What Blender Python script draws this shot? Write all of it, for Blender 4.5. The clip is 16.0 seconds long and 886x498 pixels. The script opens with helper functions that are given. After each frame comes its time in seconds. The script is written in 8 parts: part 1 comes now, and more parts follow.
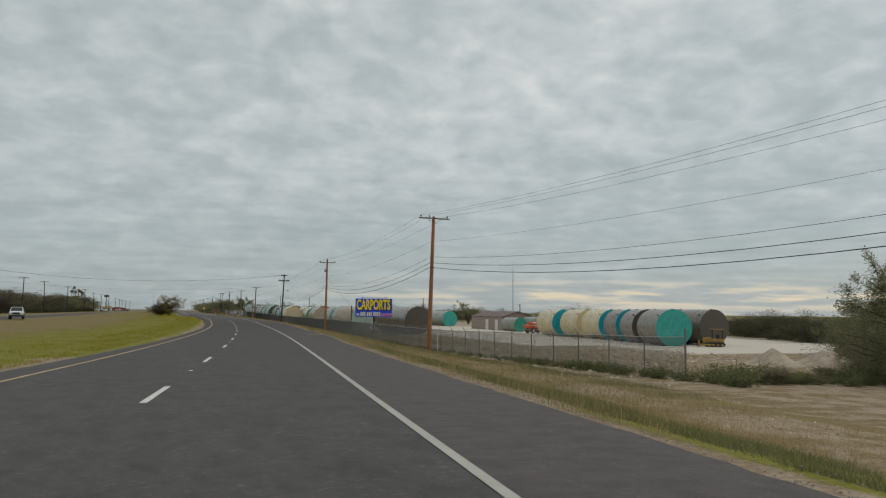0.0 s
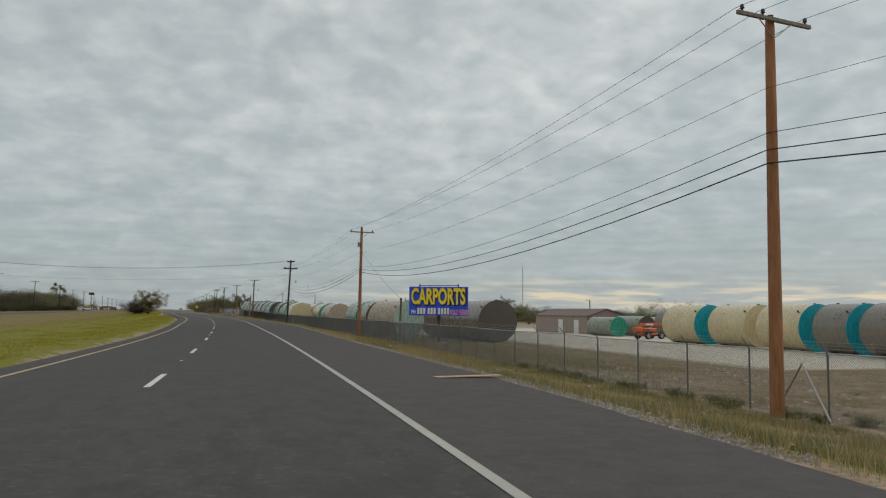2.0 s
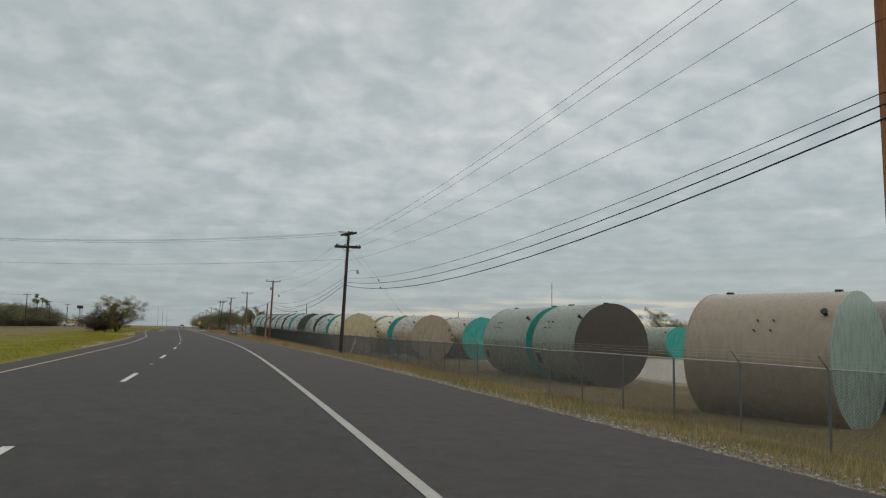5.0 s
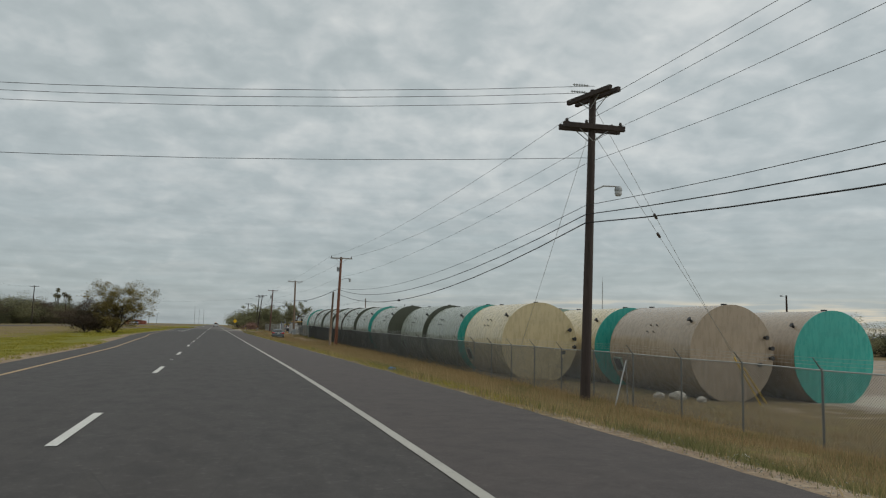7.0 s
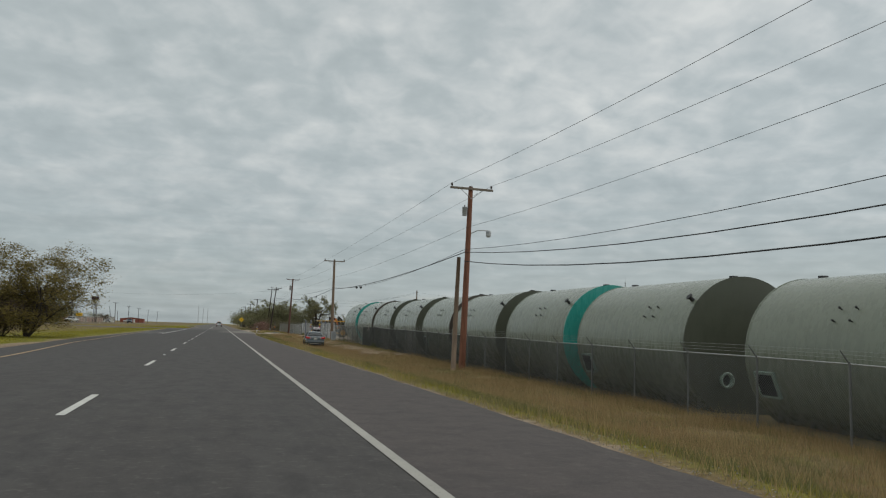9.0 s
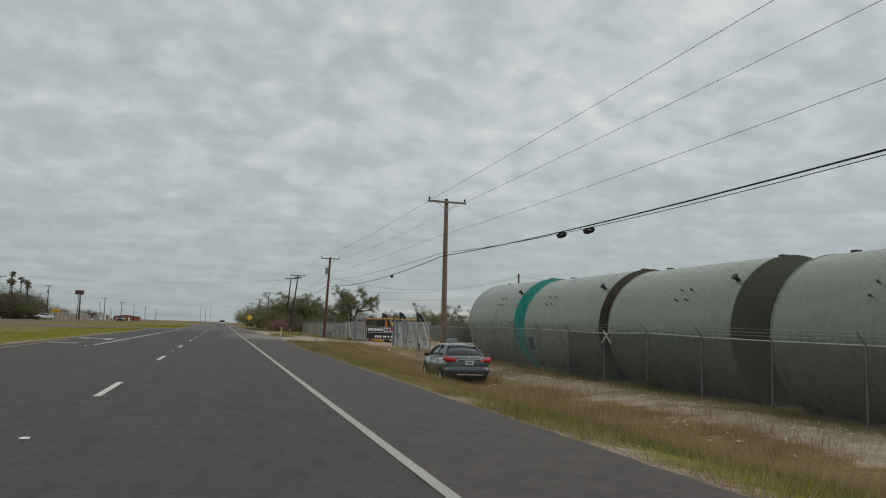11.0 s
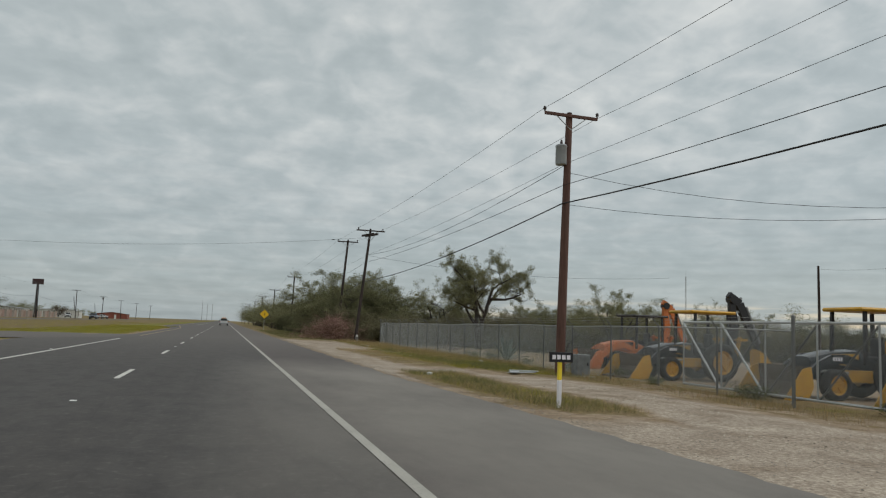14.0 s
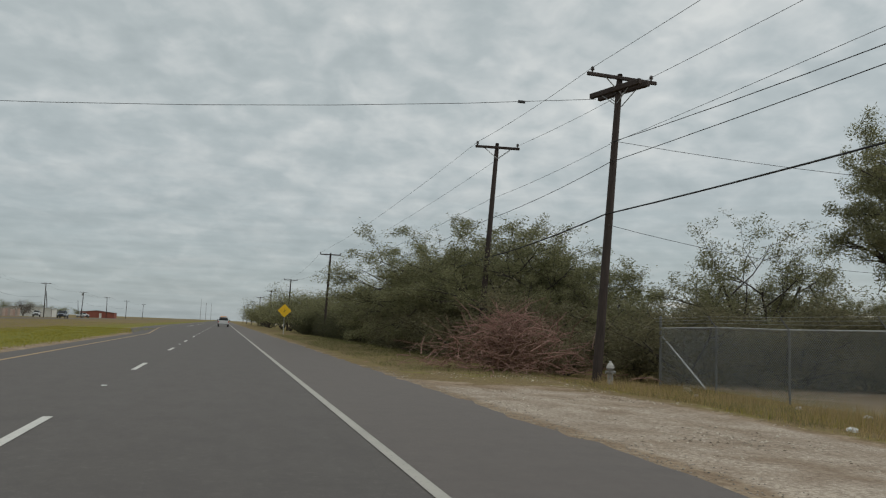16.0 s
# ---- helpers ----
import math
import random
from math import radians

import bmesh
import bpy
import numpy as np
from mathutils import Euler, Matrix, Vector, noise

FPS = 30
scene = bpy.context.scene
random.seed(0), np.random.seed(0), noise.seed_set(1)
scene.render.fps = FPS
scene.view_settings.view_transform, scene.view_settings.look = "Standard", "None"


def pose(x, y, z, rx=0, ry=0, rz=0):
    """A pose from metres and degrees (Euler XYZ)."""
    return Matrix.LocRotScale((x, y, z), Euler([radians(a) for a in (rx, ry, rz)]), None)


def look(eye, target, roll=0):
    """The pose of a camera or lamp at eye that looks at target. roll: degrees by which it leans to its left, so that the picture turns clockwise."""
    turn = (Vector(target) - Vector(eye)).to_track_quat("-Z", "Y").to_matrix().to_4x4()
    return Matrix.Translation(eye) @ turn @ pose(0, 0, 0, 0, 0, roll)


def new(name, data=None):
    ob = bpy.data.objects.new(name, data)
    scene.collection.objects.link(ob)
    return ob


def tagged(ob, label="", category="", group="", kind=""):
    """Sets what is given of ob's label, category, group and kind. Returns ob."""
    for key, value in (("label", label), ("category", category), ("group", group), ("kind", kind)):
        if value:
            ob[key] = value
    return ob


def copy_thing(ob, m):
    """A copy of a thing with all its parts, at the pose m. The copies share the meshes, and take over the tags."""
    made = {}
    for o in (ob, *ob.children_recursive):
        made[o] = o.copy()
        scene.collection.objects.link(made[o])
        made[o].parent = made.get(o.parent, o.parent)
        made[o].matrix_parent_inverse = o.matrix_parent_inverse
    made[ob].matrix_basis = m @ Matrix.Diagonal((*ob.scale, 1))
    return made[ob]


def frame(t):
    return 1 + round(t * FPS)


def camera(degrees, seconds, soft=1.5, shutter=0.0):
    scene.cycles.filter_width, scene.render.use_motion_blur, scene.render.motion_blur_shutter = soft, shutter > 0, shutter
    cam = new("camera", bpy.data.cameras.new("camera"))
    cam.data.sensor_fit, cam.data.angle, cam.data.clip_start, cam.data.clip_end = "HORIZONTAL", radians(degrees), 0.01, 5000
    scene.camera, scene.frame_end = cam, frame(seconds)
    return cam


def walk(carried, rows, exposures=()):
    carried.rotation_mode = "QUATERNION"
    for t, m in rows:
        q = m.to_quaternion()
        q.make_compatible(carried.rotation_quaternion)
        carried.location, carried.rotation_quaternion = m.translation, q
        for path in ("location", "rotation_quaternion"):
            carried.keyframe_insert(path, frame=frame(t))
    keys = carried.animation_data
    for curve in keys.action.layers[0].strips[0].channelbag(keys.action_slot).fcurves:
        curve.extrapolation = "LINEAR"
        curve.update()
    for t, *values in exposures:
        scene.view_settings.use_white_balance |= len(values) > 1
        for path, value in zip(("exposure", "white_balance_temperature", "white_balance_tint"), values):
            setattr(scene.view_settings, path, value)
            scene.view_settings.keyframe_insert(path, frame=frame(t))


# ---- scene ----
cam = camera(60.0, 16.0, soft=1.2)
PATH = [
    (0, (-11.762, 10.348, 1.922), (-5.030, 29.110, 3.558), 0.58),
    (0.5, (-10.393, 21.796, 1.758), (-3.667, 40.560, 3.390), 0.59),
    (1, (-9.048, 33.253, 1.618), (-2.331, 52.022, 3.231), 0.56),
    (1.5, (-7.706, 44.714, 1.507), (-0.992, 63.485, 3.117), 0.65),
    (2, (-6.468, 56.199, 1.416), (0.274, 74.957, 3.049), 0.59),
    (2.5, (-5.304, 67.694, 1.340), (1.463, 86.439, 3.019), 0.64),
    (3, (-4.122, 79.202, 1.277), (2.634, 97.941, 3.062), 0.64),
    (3.5, (-3.067, 90.767, 1.240), (3.696, 109.488, 3.183), 0.65),
    (4, (-2.098, 102.398, 1.227), (4.669, 121.105, 3.285), 0.74),
    (4.5, (-1.157, 114.020, 1.200), (5.519, 132.757, 3.287), 0.80),
    (5, (-0.362, 125.684, 1.210), (6.091, 144.497, 3.316), 0.95),
    (5.5, (0.287, 137.378, 1.234), (6.459, 156.284, 3.349), 1.13),
    (6, (0.787, 149.092, 1.257), (6.691, 168.083, 3.371), 1.27),
    (6.5, (1.138, 160.812, 1.286), (6.863, 179.860, 3.390), 1.32),
    (7, (1.396, 172.520, 1.281), (7.002, 191.605, 3.365), 1.31),
    (7.5, (1.688, 184.254, 1.275), (7.194, 203.369, 3.349), 1.29),
    (8, (1.763, 196.020, 1.277), (7.274, 215.131, 3.372), 1.38),
    (8.5, (1.856, 207.800, 1.277), (7.351, 226.917, 3.363), 1.54),
    (9, (1.936, 219.600, 1.267), (7.423, 238.717, 3.374), 1.78),
    (9.5, (1.984, 231.399, 1.284), (7.456, 250.520, 3.393), 1.92),
    (10, (1.972, 243.212, 1.286), (7.426, 262.339, 3.388), 1.98),
    (10.5, (1.932, 255.033, 1.282), (7.365, 274.167, 3.375), 1.99),
    (11, (1.891, 266.857, 1.280), (7.306, 285.997, 3.364), 1.97),
    (11.5, (1.880, 278.679, 1.275), (7.282, 297.823, 3.353), 1.97),
    (12, (1.884, 290.507, 1.283), (7.276, 309.654, 3.367), 1.99),
    (12.5, (1.906, 302.316, 1.289), (7.289, 321.466, 3.362), 1.98),
    (13, (1.985, 314.130, 1.284), (7.357, 333.282, 3.366), 2.04),
    (13.5, (2.054, 325.936, 1.281), (7.435, 345.085, 3.370), 2.08),
    (14, (2.095, 337.738, 1.285), (7.451, 356.897, 3.346), 2.13),
    (14.5, (2.078, 349.504, 1.272), (7.463, 368.656, 3.323), 2.13),
    (15, (2.039, 361.256, 1.284), (7.433, 380.406, 3.329), 2.15),
    (15.5, (2.029, 373.031, 1.279), (7.400, 392.189, 3.311), 2.17),
    (16, (2.002, 384.842, 1.267), (7.372, 403.996, 3.333), 2.24),
]
walk(cam, [(t, look(eye, target, roll)) for t, eye, target, roll in PATH])

# ---- world, sun, exposure ----
world = bpy.data.worlds.new("overcast_sky")
scene.world = world
world.use_nodes = True
SKY = 0.965


def build_sky():
    nt = world.node_tree
    nt.nodes.clear()
    N, L = nt.nodes.new, nt.links.new
    out, bg = N("ShaderNodeOutputWorld"), N("ShaderNodeBackground")
    L(bg.outputs[0], out.inputs[0])
    co, sep = N("ShaderNodeTexCoord"), N("ShaderNodeSeparateXYZ")
    L(co.outputs["Generated"], sep.inputs[0])

    def mth(op, a, b=None, c=None):
        n = N("ShaderNodeMath")
        n.operation = op
        for i, v in enumerate((a, b, c)):
            if v is None:
                continue
            if isinstance(v, (int, float)):
                n.inputs[i].default_value = v
            else:
                L(v, n.inputs[i])
        return n.outputs[0]

    up = mth("MAXIMUM", sep.outputs[2], 0.0)
    den = mth("ADD", up, 0.32)
    px, py = mth("DIVIDE", sep.outputs[0], den), mth("DIVIDE", sep.outputs[1], den)
    comb = N("ShaderNodeCombineXYZ")
    L(px, comb.inputs[0]), L(py, comb.inputs[1])

    def noise_tex(scale, detail, rough, dist, off, wide=0.85):
        mp = N("ShaderNodeMapping")
        L(comb.outputs[0], mp.inputs[0])
        mp.inputs["Location"].default_value = off
        mp.inputs["Rotation"].default_value = (0, 0, radians(12))
        mp.inputs["Scale"].default_value = (scale * wide, scale, 1)
        n = N("ShaderNodeTexNoise")
        L(mp.outputs[0], n.inputs["Vector"])
        n.inputs["Scale"].default_value = 1.0
        n.inputs["Detail"].default_value = detail
        n.inputs["Roughness"].default_value = rough
        n.inputs["Distortion"].default_value = dist
        return n.outputs[0]

    big = noise_tex(1.5, 3, 0.5, 0.2, (3.1, 1.7, 0))
    mid = noise_tex(7.8, 4, 0.50, 0.35, (0.4, 5.2, 0), 1.05)
    fine = noise_tex(18.0, 3, 0.5, 0.3, (2.4, 1.2, 0), 1.0)
    mix = mth("ADD", mth("ADD", mth("MULTIPLY", big, 0.36), mth("MULTIPLY", mid, 0.46)), mth("MULTIPLY", fine, 0.18))
    # thinner cloud overhead lets more light through
    mix = mth("ADD", mix, mth("MULTIPLY", mth("SUBTRACT", up, 0.24), 0.24))
    ramp = N("ShaderNodeValToRGB")
    L(mix, ramp.inputs[0])
    el = ramp.color_ramp.elements
    el[0].position, el[0].color = 0.355, (0.378, 0.423, 0.424, 1)
    el[1].position, el[1].color = 0.66, (0.645, 0.665, 0.645, 1)
    e = el.new(0.46)
    e.color = (0.435, 0.48, 0.48, 1)
    e = el.new(0.54)
    e.color = (0.515, 0.55, 0.545, 1)
    # pale band under the cloud base, close to the horizon
    hor = N("ShaderNodeMapRange")
    L(up, hor.inputs[0])
    hor.inputs[1].default_value, hor.inputs[2].default_value = 0.0, 0.27
    hor.inputs[3].default_value, hor.inputs[4].default_value = 1.0, 0.0
    mx = N("ShaderNodeMix")
    mx.data_type = "RGBA"
    L(mth("MULTIPLY", hor.outputs[0], 0.66), mx.inputs[0])
    L(ramp.outputs[0], mx.inputs[6])
    mx.inputs[7].default_value = (0.285, 0.335, 0.36, 1)
    # warm gaps between the lowest clouds, away over the fields
    flat = N("ShaderNodeCombineXYZ")
    L(mth("MULTIPLY", sep.outputs[0], 9.0), flat.inputs[0]), L(mth("MULTIPLY", sep.outputs[1], 9.0), flat.inputs[1]), L(mth("MULTIPLY", sep.outputs[2], 110.0), flat.inputs[2])
    gap = N("ShaderNodeTexNoise")
    L(flat.outputs[0], gap.inputs["Vector"])
    gap.inputs["Scale"].default_value, gap.inputs["Detail"].default_value = 1.0, 4
    band = N("ShaderNodeValToRGB")
    L(sep.outputs[2], band.inputs[0])
    be = band.color_ramp.elements
    be[0].position, be[0].color = 0.004, (0.25, 0.25, 0.25, 1)
    be[1].position, be[1].color = 0.045, (0, 0, 0, 1)
    b2 = be.new(0.018)
    b2.color = (1, 1, 1, 1)
    b3 = be.new(0.036)
    b3.color = (0.6, 0.6, 0.6, 1)
    side = N("ShaderNodeMapRange")
    L(sep.outputs[0], side.inputs[0])
    side.inputs[1].default_value, side.inputs[2].default_value = 0.15, 0.45
    lit = N("ShaderNodeMapRange")
    L(gap.outputs[0], lit.inputs[0])
    lit.inputs[1].default_value, lit.inputs[2].default_value = 0.47, 0.60
    warm = N("ShaderNodeMix")
    warm.data_type = "RGBA"
    L(mth("MULTIPLY", mth("MULTIPLY", lit.outputs[0], band.outputs[0]), side.outputs[0]), warm.inputs[0])
    # flat streaks of cloud low over the horizon
    streak = mth("ADD", 1.0, mth("MULTIPLY", mth("MULTIPLY", mth("SUBTRACT", gap.outputs[0], 0.5), 0.55), hor.outputs[0]))
    bands = N("ShaderNodeMix")
    bands.data_type, bands.blend_type = "RGBA", "MULTIPLY"
    bands.inputs[0].default_value = 1.0
    tone = N("ShaderNodeCombineColor")
    for k in range(3):
        L(streak, tone.inputs[k])
    L(mx.outputs[2], bands.inputs[6]), L(tone.outputs[0], bands.inputs[7])
    L(bands.outputs[2], warm.inputs[6])
    warm.inputs[7].default_value = (0.70, 0.60, 0.44, 1)
    # physical sky, mixed in under the clouds
    sky = N("ShaderNodeTexSky")
    sky.sky_type, sky.sun_disc = "NISHITA", False
    sky.sun_elevation, sky.sun_rotation = radians(28), radians(95)
    add = N("ShaderNodeMix")
    add.data_type, add.blend_type = "RGBA", "ADD"
    add.inputs[0].default_value = 0.012
    L(warm.outputs[2], add.inputs[6]), L(sky.outputs[0], add.inputs[7])
    L(add.outputs[2], bg.inputs[0])
    bg.inputs[1].default_value = SKY


build_sky()
sun = new("sun", bpy.data.lights.new("sun", "SUN"))
sun.data.energy, sun.data.angle, sun.data.color = 0.7, radians(40), (1.0, 0.97, 0.92)
sun.matrix_world = look((0, 0, 0), (-0.75, 0.25, -0.75))

# ---- materials ----


class Mat:
    """A node material with short helpers."""

    def __init__(self, name, rough=0.8, metal=0.0, spec=0.5):
        self.m = bpy.data.materials.new(name)
        self.m.use_nodes = True
        self.nt = self.m.node_tree
        self.b = self.nt.nodes["Principled BSDF"]
        self.b.inputs["Roughness"].default_value = rough
        self.b.inputs["Metallic"].default_value = metal
        self.b.inputs["Specular IOR Level"].default_value = spec
        self.co = self.nt.nodes.new("ShaderNodeTexCoord").outputs["Object"]

    def n(self, kind):
        return self.nt.nodes.new("ShaderNode" + kind)

    def link(self, a, b):
        self.nt.links.new(a, b)

    def world_co(self):
        return self.n("NewGeometry").outputs["Position"]

    def noise(self, scale, detail=4, rough=0.55, stretch=(1, 1, 1), co=None, dist=0.0):
        mp = self.n("Mapping")
        self.link(co or self.co, mp.inputs[0])
        mp.inputs["Scale"].default_value = stretch
        t = self.n("TexNoise")
        self.link(mp.outputs[0], t.inputs["Vector"])
        t.inputs["Scale"].default_value = scale
        t.inputs["Detail"].default_value = detail
        t.inputs["Roughness"].default_value = rough
        t.inputs["Distortion"].default_value = dist
        return t.outputs[0]

    def ramp(self, fac, stops):
        r = self.n("ValToRGB")
        self.link(fac, r.inputs[0])
        el = r.color_ramp.elements
        while len(el) < len(stops):
            el.new(0.5)
        for e, (p, c) in zip(el, stops):
            e.position, e.color = p, (*c, 1) if len(c) == 3 else c
        return r.outputs[0]

    def mix(self, fac, a, b, blend="MIX"):
        x = self.n("Mix")
        x.data_type, x.blend_type = "RGBA", blend
        for slot, v in ((0, fac), (6, a), (7, b)):
            if isinstance(v, (int, float)):
                x.inputs[slot].default_value = v
            elif isinstance(v, tuple):
                x.inputs[slot].default_value = (*v, 1)
            else:
                self.link(v, x.inputs[slot])
        return x.outputs[2]

    def math(self, op, a, b=0.0):
        x = self.n("Math")
        x.operation = op
        for i, v in enumerate((a, b)):
            if isinstance(v, (int, float)):
                x.inputs[i].default_value = v
            else:
                self.link(v, x.inputs[i])
        return x.outputs[0]

    def color(self, c):
        if isinstance(c, tuple):
            self.b.inputs["Base Color"].default_value = (*c, 1)
        else:
            self.link(c, self.b.inputs["Base Color"])
        return self

    def rough(self, v):
        self.link(v, self.b.inputs["Roughness"])
        return self

    def bump(self, h, strength=0.3, dist=0.02):
        x = self.n("Bump")
        x.inputs["Strength"].default_value = strength
        x.inputs["Distance"].default_value = dist
        self.link(h, x.inputs["Height"])
        self.link(x.outputs[0], self.b.inputs["Normal"])
        return self


def simple(name, c, rough=0.7, metal=0.0, vary=0.12, scale=6.0, bump=0.0):
    m = Mat(name, rough, metal)
    lo = tuple(v * (1 - vary) for v in c)
    hi = tuple(min(1, v * (1 + vary)) for v in c)
    n1, n2 = m.noise(scale, 5), m.noise(scale * 0.17, 3)
    m.color(m.ramp(m.math("ADD", m.math("MULTIPLY", n1, 0.5), m.math("MULTIPLY", n2, 0.5)), [(0.35, lo), (0.65, hi)]))
    if bump:
        m.bump(n1, bump, 0.01)
    return m.m

# ---- plan: the road's line and the land's height ----
PLAN_Y = [-60, -20, 0, 20, 40, 60, 80, 100, 120, 140, 160, 180, 200]
PLAN_X = [-22.05, -17.25, -14.85, -12.45, -10.04, -7.82, -5.88, -4.23, -2.83, -1.64, -0.74, -0.17, 0.0]
ROAD_Z = [1.55, 1.02, 0.76, 0.50, 0.26, 0.10, -0.01, -0.07, -0.08, -0.04, 0.0, 0.0, 0.0]


def smooth(y, xs, vs):
    """Catmull-Rom through the plan's knots."""
    if y <= xs[0]:
        return vs[0] + (y - xs[0]) * (vs[1] - vs[0]) / (xs[1] - xs[0])
    if y >= xs[-1]:
        return vs[-1]
    i = max(k for k in range(len(xs) - 1) if xs[k] <= y)
    u = (y - xs[i]) / (xs[i + 1] - xs[i])
    h = xs[i + 1] - xs[i]
    m0 = (vs[i + 1] - vs[i - 1]) / (xs[i + 1] - xs[i - 1]) if i else (vs[1] - vs[0]) / h
    m1 = (vs[i + 2] - vs[i]) / (xs[i + 2] - xs[i]) if i + 2 < len(xs) else 0.0
    return (2 * u**3 - 3 * u * u + 1) * vs[i] + (u**3 - 2 * u * u + u) * h * m0 + (3 * u * u - 2 * u**3) * vs[i + 1] + (u**3 - u * u) * h * m1


def line_x(y):
    return smooth(y, PLAN_Y, PLAN_X)


def road_z(y):
    return smooth(y, PLAN_Y, ROAD_Z)


def lerp(v, xs, vs):
    return float(np.interp(v, xs, vs))


def left_edge(y):
    """Pavement edge on the median side, with the turn lane."""
    return lerp(y, [30, 60, 100, 126, 143, 186, 215, 243, 254, 275, 305, 362, 372, 383, 391, 448, 475, 500], [-4.6, -4.0, -3.6, -3.9, -4.2, -4.5, -4.6, -5.9, -6.6, -7.2, -7.05, -7.0, -7.4, -8.4, -4.6, -4.6, -7.7, -8.6])


def right_edge(y):
    """Outer edge of the paved shoulder."""
    return lerp(y, [15, 42, 55, 63, 71, 88, 104, 112, 118, 128, 150, 167, 190, 214, 250, 285, 313, 320, 331, 341, 350, 358, 380], [6.22, 6.28, 6.4, 6.75, 6.98, 6.92, 7.05, 7.25, 7.38, 7.45, 7.05, 6.68, 6.54, 6.4, 6.28, 6.2, 6.24, 6.4, 6.85, 7.2, 7.0, 6.55, 6.38])


def from_edge(u, y):
    """u measured as if the shoulder always ended at 6.35."""
    return lerp(u, [0, right_edge(y), 11], [0, 6.35, 11]) if 0 < u < 11 else u


def land(u, y):
    """Height of the bare ground u metres right of the lane line."""
    r = road_z(y)
    u = from_edge(u, y)
    if u > 0:
        g16 = lerp(y, [40, 63, 100, 172, 212, 237, 265, 290, 310, 330], [-1.15, -1.45, -1.5, -1.5, -1.35, -1.15, -0.85, -0.55, -0.42, -0.32]) - r * (y > 70)
        g24 = lerp(y, [40, 85, 200, 305, 340], [-1.35, -1.9, -1.95, -0.72, -0.45])
        g40 = lerp(y, [200, 305, 345], [-2.05, -1.3, -1.0])
        ditch = lerp(y, [40, 90, 230, 312, 322, 398], [-0.85, -1.0, -0.9, -0.74, -0.10, -0.12])
        z = lerp(u, [6.0, 6.9, 10.4, 11.4, 14.2, 16.5, 25, 40], [-0.05, -0.06, ditch, ditch, 0.85 * g16, g16, g24, g40])
    else:
        z = lerp(-u, [4.2, 5.2, 14, 24, 32], [-0.05, -0.03, -0.15, -0.12, 0.1])
    rough_u = min(1.0, max(0.0, (u - 6.5) / 2)) if u > 0 else min(1.0, max(0.0, (-u - 4.5) / 3)) * (0.15 if -45 < u < -31 else 1)
    z += rough_u * (0.06 * noise.noise(Vector((u * 0.22, y * 0.22, 0))) + 0.03 * noise.noise(Vector((u * 0.9, y * 0.9, 7))))
    return r + z


def ground_at(x, y):
    return land(x - line_x(y), y)


def mesh_ob(name, bm, mat=None, parent=None, label="", smooth_shade=False):
    me = bpy.data.meshes.new(name)
    bm.to_mesh(me)
    bm.free()
    for mm in mat if isinstance(mat, (list, tuple)) else [mat]:
        if mm:
            me.materials.append(mm)
    if smooth_shade:
        for p in me.polygons:
            p.use_smooth = True
    ob = new(name, me)
    if parent:
        ob.parent = parent
    if label:
        ob["label"] = label
    return ob


def part(name, bm, material, parent, label="", smooth_shade=False):
    return mesh_ob(name, bm, material, parent, label, smooth_shade)


def empty(name, m, label, category, group=""):
    e = new(name)
    e.empty_display_size = 0.3
    e.matrix_basis = m
    return tagged(e, label, category, group)


def box(bm, x0, y0, z0, x1, y1, z1, m=None, bev=0.0):
    g = bmesh.ops.create_cube(bm, size=1)
    vs = g["verts"]
    bmesh.ops.transform(bm, verts=vs, matrix=Matrix.Translation(((x0 + x1) / 2, (y0 + y1) / 2, (z0 + z1) / 2)) @ Matrix.Diagonal((abs(x1 - x0), abs(y1 - y0), abs(z1 - z0), 1)))
    if bev:
        es = list({e for v in vs for e in v.link_edges})
        r = bmesh.ops.bevel(bm, geom=es, offset=bev, segments=1, affect="EDGES")
        vs = list({v for f in r["faces"] for v in f.verts} | {v for v in vs if v.is_valid})
    if m is not None:
        bmesh.ops.transform(bm, verts=[v for v in vs if v.is_valid], matrix=m)
    return bm


def tube(bm, pts, radii, sides=8, cap=True):
    """A tube through points, a radius at each."""
    pts = [Vector(p) for p in pts]
    if isinstance(radii, (int, float)):
        radii = [radii] * len(pts)
    rings = []
    for i, p in enumerate(pts):
        d = (pts[min(i + 1, len(pts) - 1)] - pts[max(i - 1, 0)]).normalized()
        a = d.cross(Vector((0, 0, 1)) if abs(d.z) < 0.95 else Vector((1, 0, 0))).normalized()
        b = d.cross(a)
        rings.append([bm.verts.new(p + radii[i] * (math.cos(2 * math.pi * k / sides) * a + math.sin(2 * math.pi * k / sides) * b)) for k in range(sides)])
    for r0, r1 in zip(rings, rings[1:]):
        for k in range(sides):
            bm.faces.new((r0[k], r0[(k + 1) % sides], r1[(k + 1) % sides], r1[k]))
    if cap and sides > 2:
        bm.faces.new(rings[0])
        bm.faces.new(rings[-1][::-1])
    return bm


